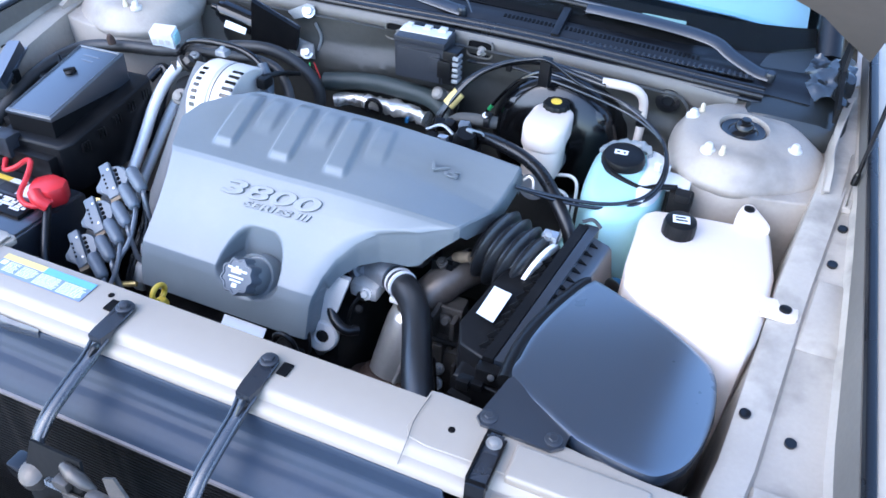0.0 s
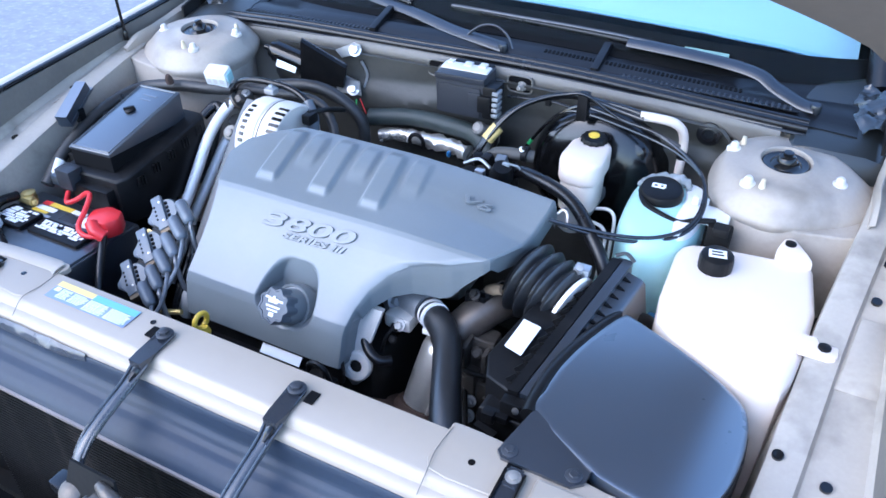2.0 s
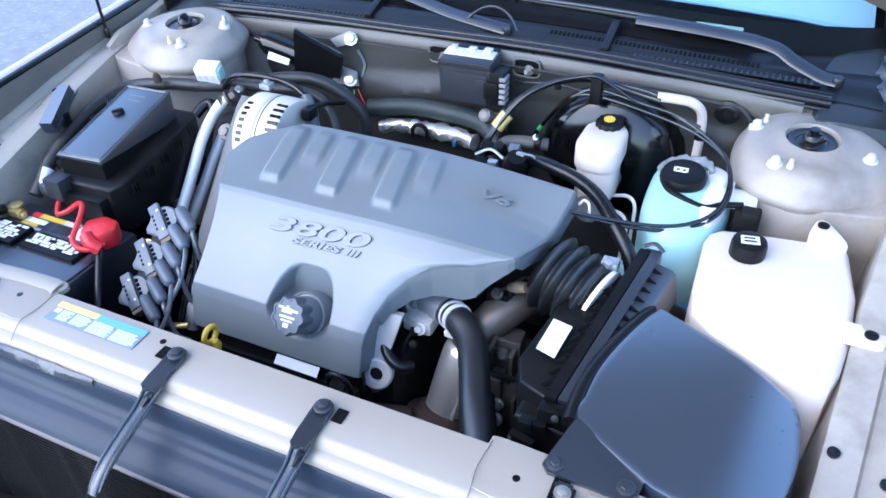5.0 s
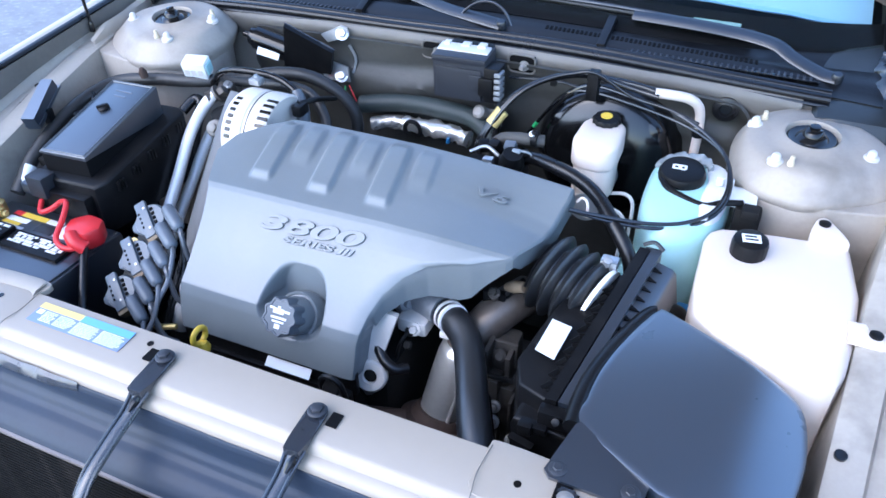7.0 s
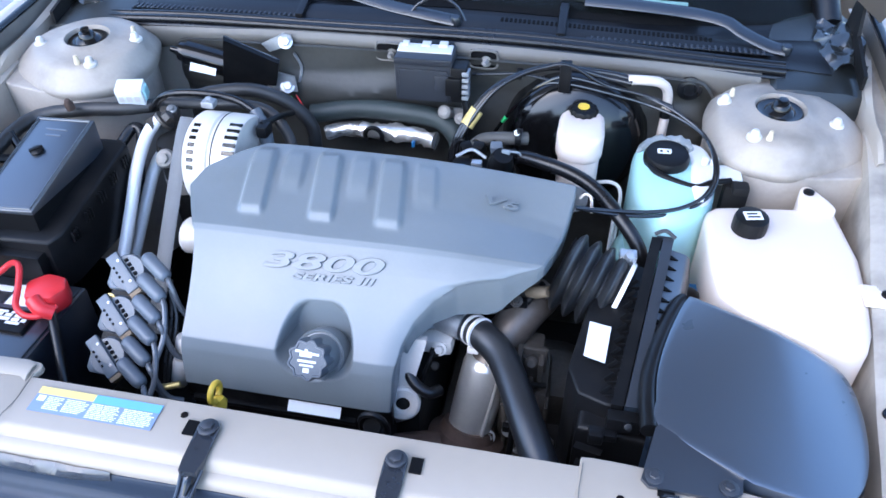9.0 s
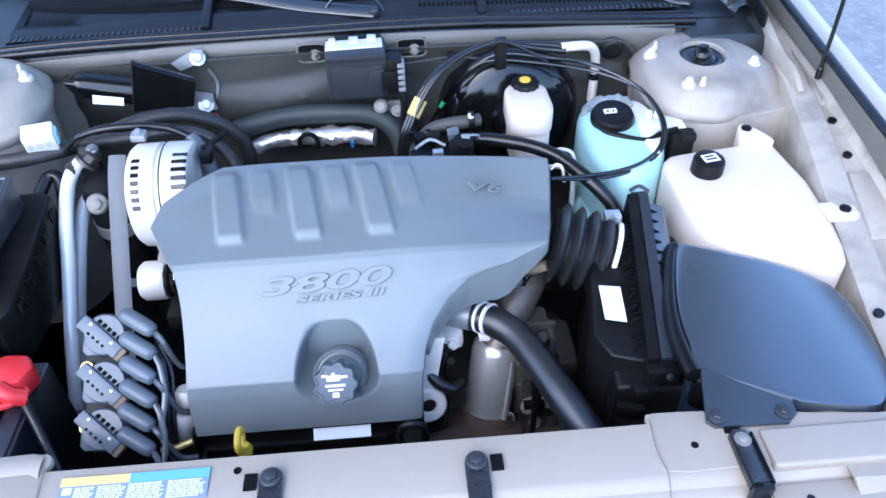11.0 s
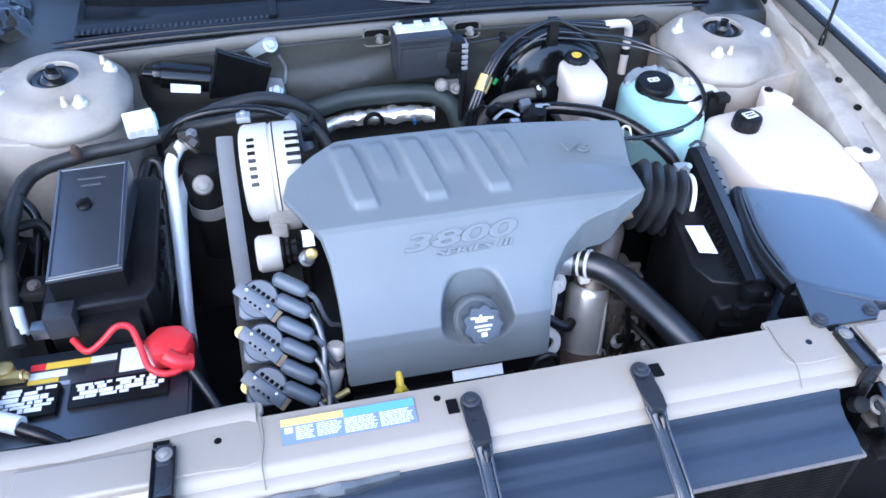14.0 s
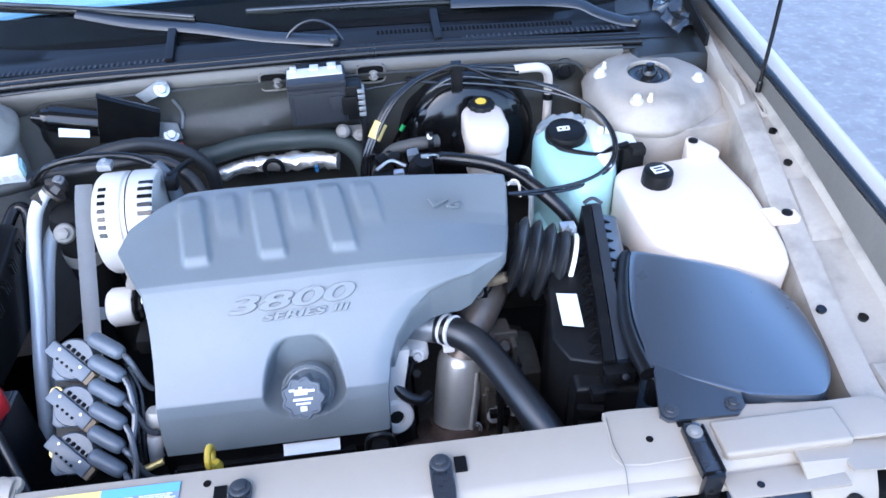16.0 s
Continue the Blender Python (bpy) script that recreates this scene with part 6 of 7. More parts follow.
part("clip", merge(box(0.128, 0.146, 0.552, 0.566, 0.775, 0.792, 0.003), tube([(0.10, 0.57, 0.79), (0.125, 0.58, 0.80), (0.15, 0.575, 0.79)], 0.003, 8, 4)), ZINC, inj)
part("blue_clip", box(0.105, 0.118, 0.55, 0.558, 0.77, 0.785, 0.002), BLUE, inj)

# ---------- brakes ----------
boost = thing("brake_booster", (0.30, 0.78, 0.68), "glossy black round brake booster", "brake booster")
part("shell", lathe([(0, -0.03), (0.134, -0.03), (0.138, -0.022), (0.138, -0.014), (0.135, -0.008), (0.132, 0.004), (0.126, 0.024), (0.116, 0.040), (0.098, 0.050), (0.06, 0.055), (0.04, 0.058), (0.035, 0.07), (0, 0.072)], (0.288, 0.795, 0.722), (0, -1, 0.18), 52), GLOSS, boost)
for a in (35, 150, 265):
    m = frame_to((0, -1, 0.18))
    d = m @ Vector((0.090 * math.cos(radians(a)), 0.090 * math.sin(radians(a)), 0.046))
    part("dimple", lathe([(0.026, -0.006), (0.022, 0.0), (0.012, 0.003), (0, 0.0035)], Vector((0.288, 0.795, 0.722)) + d, (0, -1, 0.18), 20), GLOSS, boost)
mc = thing("brake_fluid_reservoir", (0.30, 0.65, 0.70), "milky white brake fluid reservoir with black cap", "reservoir")
part("tank", prism([(0.266, 0.612), (0.260, 0.632), (0.262, 0.690), (0.272, 0.708), (0.326, 0.710), (0.338, 0.692), (0.340, 0.632), (0.334, 0.612), (0.316, 0.600), (0.284, 0.600)], 0.776, 0.824, 0.009, lambda x, y: 0.04 * (y - 0.65), seg=3, sides_too=True), WHITE_TANK, mc)
part("lower_tank", prism(smooth_outline([(0.272, 0.612), (0.266, 0.66), (0.274, 0.700), (0.30, 0.707), (0.326, 0.700), (0.335, 0.66), (0.332, 0.618), (0.303, 0.603)], 4), 0.725, 0.784, 0.004), WHITE_TANK, mc, "narrow milky lower tank")
part("cylinder", lathe([(0, 0), (0.026, 0), (0.028, 0.14), (0, 0.14)], (0.30, 0.60, 0.708), (0, 1, -0.05), 22), CAST, mc, "cast master cylinder")
part("cap", lathe([(0.0235, -0.006), (0.024, 0.009), (0.0215, 0.0135), (0.016, 0.0145), (0, 0.0145)], (0.301, 0.697, 0.8215), (0, -0.1, 1), 60, 12, 0.0012), BLACK, mc, "fluted black cap")
part("cap_disc", lathe([(0.0100, 0.0), (0.0100, 0.0012), (0, 0.0013)], (0.300, 0.6965, 0.8363), (0, -0.1, 1), 26), YELLOW, mc, "yellow warning disc")
part("brake_line", tube([(0.335, 0.62, 0.705), (0.360, 0.60, 0.712), (0.372, 0.588, 0.700), (0.372, 0.575, 0.66), (0.37, 0.55, 0.56)], 0.0032, 8, 5), WHITE, mc, "pale brake line")
part("brake_line", tube([(0.335, 0.64, 0.722), (0.362, 0.625, 0.735), (0.378, 0.61, 0.728), (0.380, 0.60, 0.68), (0.38, 0.58, 0.58)], 0.0032, 8, 5), WHITE, mc, "pale brake line")

cables = thing("hood_release_cables", (0.26, 0.72, 0.7), "bundle of thin black control cables with yellow tag", "cables")
for k in range(3):
    o = Vector((0.0062 * (k - 1), -0.005 * k, 0.005 * k))
    arc = [(0.080, 0.655, 0.70), (0.085, 0.660, 0.755), (0.109, 0.679, 0.806), (0.141, 0.701, 0.846), (0.18, 0.722, 0.868), (0.222, 0.735, 0.880), (0.262, 0.740, 0.884)]
    ends = ([(0.33, 0.742, 0.880), (0.372, 0.738, 0.875)], [(0.33, 0.738, 0.874), (0.376, 0.732, 0.869)], [(0.33, 0.735, 0.862), (0.40, 0.730, 0.850), (0.449, 0.72, 0.838)])[k]
    part("cable", tube([Vector(q) + o for q in arc] + [Vector(q) for q in ends], 0.0054 if k < 2 else 0.0036, 10, 6), CABLE, cables)
for k, dz in enumerate((0.0, -0.012)):
    part("cable", tube([(0.135, 0.755, 0.725), (0.158, 0.755, 0.765), (0.190, 0.752, 0.812), (0.222, 0.747, 0.845), (0.262, 0.742, 0.866 + dz), (0.33, 0.735, 0.860 + dz), (0.41, 0.728, 0.846 + dz), (0.465, 0.700, 0.833 + dz / 2), (0.505, 0.66, 0.818), (0.518 + 0.004 * k, 0.60, 0.800), (0.506 + 0.004 * k, 0.55, 0.784 - 0.004 * k), (0.470, 0.515, 0.776 - 0.008 * k), (0.42, 0.492, 0.776 - 0.008 * k), (0.36, 0.475, 0.782 - 0.006 * k), (0.305, 0.462, 0.790)], 0.0032, 8, 6), CABLE, cables)
part("yellow_tag", tube([(0.101, 0.668, 0.794), (0.109, 0.676, 0.806), (0.117, 0.683, 0.818)], 0.0125, 10, 3), TAG_YELLOW, cables, "yellow tag")
part("green_band", tube([(0.1545, 0.755, 0.759), (0.1615, 0.755, 0.7705)], 0.0038, 8, 2), GREEN, cables)
part("clip", merge(box(0.252, 0.272, 0.728, 0.748, 0.842, 0.896, 0.003)), BLACK, cables, "black cable clip")
hook = thing("pale_sleeve_pipe", (0.44, 0.78, 0.70), "pale sleeved pipe bent down the firewall", "pipe")
part("sleeve", tube([(0.368, 0.738, 0.873), (0.395, 0.745, 0.871), (0.425, 0.760, 0.862), (0.442, 0.775, 0.840), (0.447, 0.782, 0.800), (0.447, 0.782, 0.74)], 0.0085, 12, 6), WHITE_TANK, hook)
part("collar", lathe([(0.0105, -0.006), (0.0105, 0.006)], (0.447, 0.782, 0.792), (0, 0, 1), 16), BLACK, hook)
hh = thing("coolant_hose", (0.31, 0.55, 0.7), "black rubber coolant hose behind the engine cover", "hose")
part("hose", tube([(0.165, 0.59, 0.772), (0.205, 0.585, 0.792), (0.245, 0.567, 0.797), (0.295, 0.548, 0.793), (0.335, 0.522, 0.784), (0.374, 0.48, 0.766), (0.405, 0.452, 0.738), (0.420, 0.435, 0.70)], 0.0115, 14, 6), RUBBER, hh)

# ---------- tanks ----------
wash = thing("washer_reservoir", (0.46, 0.58, 0.45), "translucent aqua washer fluid reservoir with black cap", "reservoir")
part("tank", prism(smooth_outline([(0.392, 0.62), (0.400, 0.69), (0.45, 0.715), (0.505, 0.70), (0.528, 0.64), (0.520, 0.56), (0.485, 0.505), (0.44, 0.488), (0.402, 0.53)], 4), 0.56, 0.780, 0.028, lambda x, y: 0.05 * (y - 0.6), seg=4), AQUA_TANK, wash)
part("shoulder", prism(smooth_outline([(0.372, 0.54), (0.385, 0.60), (0.41, 0.60), (0.43, 0.51), (0.41, 0.49), (0.385, 0.50)], 4), 0.58, 0.655, 0.02), AQUA_TANK, wash)
part("neck", lathe([(0.036, 0), (0.036, 0.012), (0.033, 0.018)], (0.446, 0.638, 0.772), (0, -0.12, 1), 30), AQUA_TANK, wash)
wcap = part("cap", lathe([(0.037, 0.0), (0.038, 0.010), (0.034, 0.018), (0.026, 0.02), (0, 0.0195)], (0.445, 0.636, 0.781), (0, -0.15, 1), 40), BLACK, wash, "black snap cap")
mw = axes_at((0.443, 0.634, 0.8012), (1, 0.05, 0), (-0.05, 1, 0.15))
part("cap_mark", placed(merge(box(-0.014, 0.006, -0.006, -0.003, 0, 0.0008), box(-0.012, 0.008, 0.003, 0.006, 0, 0.0008), box(-0.015, -0.011, -0.006, 0.005, 0, 0.0008), box(0.004, 0.008, -0.004, 0.006, 0, 0.0008), box(-0.006, 0.0, -0.002, 0.002, 0, 0.0008)), mw), PAPER, wcap)
wrap = tube([(0.446 + 0.050 * math.cos(a), 0.640 + 0.052 * math.sin(a), 0.785 + 0.006 * math.sin(2 * a)) for a in np.linspace(0.55, 2.7, 12)], [0.004, 0.010, 0.011, 0.014, 0.012, 0.013, 0.010, 0.004], 14, 4)
for v in wrap.verts:
    v.co += Vector((1, 1, 1.4)) * (0.0045 * noise.noise(v.co * 75))
part("clear_wrap", wrap, CLEAR_GREY, wash, "crumpled clear wrap behind the cap")
part("filler_shoulder", prism(smooth_outline([(0.476, 0.690), (0.508, 0.684), (0.524, 0.630), (0.517, 0.562), (0.492, 0.530), (0.482, 0.580), (0.486, 0.640)], 3), 0.745, 0.7835, 0.006, lambda x, y: 0.05 * (y - 0.6)), WHITE, wash, "whitish upper shoulder")
part("cap_tether", tube([(0.412, 0.628, 0.788), (0.425, 0.600, 0.784), (0.45, 0.585, 0.780), (0.49, 0.572, 0.778), (0.515, 0.58, 0.784), (0.545, 0.59, 0.785)], 0.005, 8, 6), BLACK, wash)
part("ear", merge(box(0.505, 0.565, 0.595, 0.64, 0.770, 0.784, 0.004), lathe([(0.006, 0), (0.006, 0.012), (0, 0.014)], (0.505, 0.625, 0.79), (0, 0, 1), 12), lathe([(0.006, 0), (0.006, 0.012), (0, 0.014)], (0.52, 0.625, 0.79), (0, 0, 1), 12)), WHITE, wash, "white moulded ear")
part("bracket", merge(box(0.535, 0.575, 0.575, 0.60, 0.66, 0.782, 0.006), box(0.545, 0.57, 0.56, 0.585, 0.775, 0.79, 0.004)), DARK, wash, "dark bracket")
tank = thing("coolant_reservoir", (0.61, 0.42, 0.45), "milky white coolant recovery reservoir with black cap", "reservoir")
part("tank", prism([(0.503, 0.515), (0.508, 0.534), (0.522, 0.547), (0.545, 0.552), (0.60, 0.558), (0.645, 0.562), (0.652, 0.585), (0.690, 0.585), (0.704, 0.55), (0.716, 0.45), (0.711, 0.36), (0.702, 0.30), (0.692, 0.272), (0.672, 0.262), (0.64, 0.266), (0.60, 0.284), (0.545, 0.315), (0.516, 0.345), (0.506, 0.40)], 0.45, 0.762, 0.013, lambda x, y: 0.03 * (y - 0.45) + 0.02 * (x - 0.56), seg=4), WHITE_TANK, tank)
part("ear", prism(smooth_outline([(0.648, 0.548), (0.650, 0.586), (0.661, 0.597), (0.674, 0.588), (0.698, 0.548)], 4), 0.745, 0.783, 0.003, lambda x, y: 0.14 * (y - 0.582)), WHITE_TANK, tank)
part("ear", prism([(0.700, 0.346), (0.700, 0.386), (0.738, 0.386), (0.746, 0.382), (0.749, 0.374), (0.749, 0.357), (0.746, 0.350), (0.738, 0.346)], 0.763, 0.7695, 0.002), WHITE_TANK, tank)
for p in ((0.662, 0.581, 0.7828), (0.731, 0.366, 0.7695)):
    part("fastener", lathe([(0.0085, 0), (0.0085, 0.003), (0.005, 0.005), (0, 0.005)], p, (0, 0, 1), 18), BLACK, tank)
tcap = part("cap", lathe([(0.0255, -0.024), (0.0255, 0.0), (0.024, 0.006), (0.020, 0.008), (0, 0.008)], (0.566, 0.492, 0.782), (0, -0.08, 1), 60, 20, 0.0003), BLACK, tank, "ribbed black cap")
part("cap_sticker", placed(box(-0.014, 0.012, -0.009, 0.009, 0, 0.001), axes_at((0.567, 0.490, 0.7908), (1, 0.2, 0), (-0.2, 1, 0.08))), PAPER, tcap, "white cap sticker")
part("sticker_bars", placed(merge(box(-0.010, 0.008, -0.005, -0.002, 0.001, 0.0016), box(-0.010, 0.006, 0.002, 0.005, 0.001, 0.0016)), axes_at((0.567, 0.490, 0.7908), (1, 0.2, 0), (-0.2, 1, 0.08))), DARK, tcap)
sock = thing("blue_connector", (0.50, 0.45, 0.62), "small blue connector between the reservoirs", "connector")
part("plug", merge(box(0.488, 0.512, 0.435, 0.455, 0.655, 0.675, 0.003)), BLUE, sock)
part("hose_stub", tube([(0.47, 0.40, 0.69), (0.49, 0.415, 0.68), (0.50, 0.44, 0.64), (0.50, 0.45, 0.55)], 0.016, 12, 5), BLACK, sock)

# ---------- air intake ----------
air = thing("air_cleaner", (0.45, 0.2, 0.5), "black plastic air cleaner housing with smooth snorkel lid", "air cleaner")
LID_BODY = [(0.426, 0.103), (0.424, 0.14), (0.426, 0.18), (0.432, 0.215), (0.441, 0.25), (0.453, 0.288), (0.464, 0.318), (0.472, 0.334), (0.477, 0.337), (0.50, 0.326), (0.55, 0.300), (0.60, 0.272), (0.640, 0.248), (0.654, 0.238), (0.662, 0.222), (0.666, 0.20), (0.667, 0.16), (0.660, 0.11), (0.646, 0.07), (0.625, 0.042), (0.606, 0.032), (0.57, 0.034), (0.53, 0.042), (0.512, 0.050)]
part("snorkel_lid", ringed_lid(smooth_outline(LID_BODY, 3), (0.55, 0.185), 0.60, lambda x, y: 0.7555 - 0.20 * ((x - 0.55) ** 2 + (y - 0.19) ** 2) - 1.6 * max(0.0, x - 0.575) ** 2, [(1.0, 0.0008), (0.985, 0.0)] + [(1 - 0.07 * k, 0.0) for k in range(1, 14)]), LID, air, "smooth black snorkel lid, reflecting, its colour tinted sky blue", sharp=28)
part("lid_rim", prism([(0.55 + (x - 0.55) * 1.025, 0.19 + (y - 0.19) * 1.025) for x, y in LID_BODY], 0.68, 0.732, 0.004), BLACK, air)
part("mouth_band", tube([(x - 0.0085, y - 0.002, 0.7405) for x, y in LID_BODY[:9]], 0.0115, 14, 2), COWL, air, "rounded black duct mouth")
part("mount_flap", plate([(0.406, 0.030, 0.7465), (0.414, 0.021, 0.7465), (0.500, 0.019, 0.7465), (0.513, 0.030, 0.7465), (0.515, 0.049, 0.7475), (0.465, 0.080, 0.7505), (0.427, 0.103, 0.7525), (0.422, 0.098, 0.7520)], 0.005), FUSE_LID, air, "triangular mounting flap")
for p in ((0.420, 0.034, 0.7470), (0.499, 0.034, 0.7470)):
    part("flap_bolt", merge(lathe([(0.0105, 0), (0.0105, 0.0018), (0.008, 0.003)], p, (0, 0, 1), 20), hexbolt(p, (0, 0, 1), 0.006, 0.005, False)), MODULE_GREY, air)
# filter housing: two halves clamped at a flange, with fins beside it
def flange_at(y):
    """The flange's line: x and height."""
    f = (y - 0.142) / (0.43 - 0.142)
    return 0.389 + 0.047 * f, 0.722 + 0.037 * f


x0, z0 = flange_at(0.142)
x1, z1 = flange_at(0.436)
part("housing", prism([(0.318, 0.20), (0.333, 0.162), (0.368, 0.150), (0.395, 0.15), (0.43, 0.40), (0.40, 0.405), (0.36, 0.385), (0.335, 0.30)], 0.46, 0.726, 0.004, lambda x, y: 0.09 * (y - 0.25)), BLACK, air)
part("lower_housing", prism([(0.335, 0.13), (0.44, 0.12), (0.47, 0.33), (0.43, 0.40), (0.35, 0.37)], 0.42, 0.69, 0.01), BLACK, air)
for dx, mat in ((-0.0085, BLACK), (0.0085, FUSE_LID)):
    part("flange", plate([(x0 + dx - 0.0075, 0.140, z0 + 0.009), (x0 + dx + 0.0075, 0.140, z0 + 0.009), (x1 + dx + 0.0075, 0.438, z1 + 0.010), (x1 + dx - 0.0075, 0.438, z1 + 0.010)], 0.06), mat, air)
for k in range(13):
    y = 0.158 + 0.0205 * k
    fx, fz = flange_at(y)
    if k < 10:
        part("fin", merge(plate([(fx - 0.017, y, fz + 0.003), (fx - 0.017, y + 0.0012, fz + 0.003), (fx - 0.028, y + 0.0072, fz - 0.006), (fx - 0.028, y + 0.006, fz - 0.006)], 0.006), plate([(fx - 0.028, y + 0.006, fz - 0.006), (fx - 0.028, y + 0.0072, fz - 0.006), (fx - 0.017, y + 0.0124, fz + 0.003), (fx - 0.017, y + 0.0112, fz + 0.003)], 0.006)), BLACK, air)
    part("tooth", plate([(fx + 0.0165, y, fz + 0.004), (fx + 0.0290, y + 0.0035, fz - 0.0005), (fx + 0.0165, y + 0.0085, fz + 0.004)], 0.006), MATTE, air)
part("dirty_side", sheet([[(flange_at(y)[0] + 0.015, y, flange_at(y)[1] + 0.001), (flange_at(y)[0] + 0.038, y, flange_at(y)[1] - 0.006), (flange_at(y)[0] + 0.044, y, flange_at(y)[1] - 0.012), (flange_at(y)[0] + 0.060, y, 0.66)] for y in np.linspace(0.14, 0.425, 8)], 0.004), FUSE_LID, air)
part("end_latch", merge(box(0.428, 0.452, 0.436, 0.446, 0.745, 0.768, 0.003), tube([(0.425, 0.442, 0.772), (0.440, 0.445, 0.778), (0.455, 0.44, 0.77)], 0.003, 8, 4)), MODULE_GREY, air, "spring latch")
part("catch", merge(box(0.370, 0.412, 0.122, 0.140, 0.700, 0.724, 0.003), box(0.350, 0.385, 0.112, 0.126, 0.692, 0.704, 0.003), box(0.350, 0.368, 0.106, 0.118, 0.690, 0.708, 0.003), lathe([(0.005, 0), (0.005, 0.012), (0, 0.013)], (0.395, 0.124, 0.716), (0, -0.8, 0.6), 12)), BLACK, air, "clamping catch")
for k in range(5):
    part("side_fin", plate([(0.338 + 0.004 * k, 0.128, 0.665 - 0.035 * k), (0.372 + 0.002 * k, 0.118, 0.668 - 0.035 * k), (0.352 + 0.004 * k, 0.125, 0.645 - 0.035 * k)], 0.01), BLACK, air)
part("white_label", plate([(0.336, 0.216, 0.7305), (0.364, 0.208, 0.7300), (0.370, 0.270, 0.7355), (0.341, 0.276, 0.7355)], 0.0012), PAPER, air, "white label")
duct = thing("intake_duct", (0.33, 0.38, 0.65), "black ribbed rubber intake bellows", "duct")
A, B = Vector((0.294, 0.388, 0.728)), Vector((0.385, 0.362, 0.708))
ax = (B - A).normalized()
L = (B - A).length
prof = [(0.0, 0.0), (0.052, 0.0)]
for k in range(4):
    h = L * (0.02 + 0.225 * k)
    prof += [(0.047, h), (0.058, h + 0.005), (0.0630, h + 0.010), (0.061, h + 0.0135), (0.048, h + 0.0195)]
prof += [(0.052, L * 0.93), (0.053, L), (0.0, L)]
part("bellows", lathe(prof, A, ax, 44), HOSE, duct)
part("end_clamp", lathe([(0.0535, L * 0.93), (0.0555, L * 0.935), (0.0555, L * 1.0), (0.0535, L * 1.005)], A, ax, 44), SILVER, duct, "bright band clamp")
part("clamp_screw", merge(box(0.375, 0.40, 0.385, 0.405, 0.752, 0.768, 0.003), lathe([(0.006, 0), (0.006, 0.014), (0, 0.015)], (0.385, 0.38, 0.768), (0.2, -0.4, 0.9), 12)), ZINC, duct)
part("side_tab", merge(tube([(0.310, 0.49, 0.788), (0.318, 0.49, 0.797), (0.327, 0.487, 0.792), (0.330, 0.480, 0.770)], 0.0022, 8, 4)), WHITE_TANK, duct, "thin pale clip")

# ---------- cooling hose, exhaust ----------
rh = thing("radiator_hose", (0.25, 0.2, 0.55), "black upper radiator hose with spring clamp", "hose")
part("hose", tube([(0.165, 0.300, 0.668), (0.194, 0.284, 0.670), (0.222, 0.258, 0.666), (0.244, 0.220, 0.660), (0.272, 0.160, 0.647), (0.300, 0.105, 0.627), (0.325, 0.06, 0.60), (0.34, 0.02, 0.56)], [0.022, 0.023, 0.0225, 0.0225, 0.024, 0.0245, 0.023], 20, 6), HOSE, rh)
for h in (-0.007, 0.006):
    part("clamp_band", lathe([(0.0225, h - 0.0022), (0.0245, h - 0.0022), (0.0245, h + 0.0022), (0.0225, h + 0.0022)], (0.184, 0.290, 0.671), (0.75, -0.6, 0.2), 28), SILVER, rh, "bright clamp band")
part("clamp_ears", box(0.172, 0.190, 0.272, 0.288, 0.640, 0.652, 0.003), SILVER, rh)
thermo = thing("thermostat_housing", (0.14, 0.28, 0.62), "cast aluminium thermostat neck", "thermostat housing")
part("neck", tube([(0.10, 0.33, 0.655), (0.13, 0.315, 0.668), (0.165, 0.300, 0.670)], 0.024, 18, 5), CAST, thermo)
part("flange", merge(lathe([(0.036, 0), (0.036, 0.012), (0.028, 0.016)], (0.10, 0.33, 0.655), (0.8, -0.4, 0.2), 26), hexbolt((0.105, 0.30, 0.665), (0.8, -0.4, 0.3), 0.009, 0.012)), CAST, thermo)
part("foot", merge(box(0.100, 0.150, 0.272, 0.315, 0.628, 0.656, 0.008), hexbolt((0.132, 0.270, 0.645), (0, -0.9, 0.4), 0.007, 0.008)), PALE_CAST, thermo, "pale cast foot")
part("sensor_head", lathe([(0.007, 0), (0.007, 0.006), (0.005, 0.008), (0, 0.008)], (0.128, 0.256, 0.622), (0, -0.7, 0.7), 16), DARK, thermo)
part("bypass_hose", tube([(0.092, 0.225, 0.640), (0.108, 0.212, 0.626), (0.128, 0.208, 0.616), (0.142, 0.222, 0.610)], 0.0085, 10, 5), RUBBER, thermo, "small black bypass hose")
part("sensor", merge(lathe([(0.008, 0), (0.008, 0.012), (0.005, 0.016), (0, 0.016)], (0.125, 0.275, 0.632), (0, -0.6, 0.6), 14), tube([(0.125, 0.265, 0.642), (0.118, 0.25, 0.63), (0.105, 0.25, 0.58)], 0.003, 8, 4)), DARK, thermo)
exh = thing("exhaust_shield", (0.18, 0.25, 0.45), "bright heat-stained exhaust heat shield tube", "heat shield")
part("shield", lathe([(0.033, 0.0), (0.036, 0.003), (0.0355, 0.007), (0.0345, 0.012), (0.0355, 0.03), (0.0365, 0.07), (0.0365, 0.112), (0.0345, 0.124), (0.028, 0.13), (0, 0.132)], (0.182, 0.246, 0.497), (0.16, 0.41, 0.89), 40), STEEL, exh)
part("seam_bead", tube([(0.205, 0.220, 0.510), (0.213, 0.242, 0.555), (0.221, 0.263, 0.600)], 0.0035, 8, 4), STEEL, exh)
part("collar", lathe([(0.062, -0.03), (0.064, -0.012), (0.06, 0.0), (0.046, 0.006), (0.04, 0.02)], (0.180, 0.241, 0.490), (0.16, 0.41, 0.89), 30), RUST, exh, "rusty collar")
part("lower_pipe", lathe([(0.05, -0.18), (0.05, -0.02)], (0.172, 0.226, 0.487), (0.14, 0.45, 0.88), 24), RUST, exh, "rusty exhaust pipe")
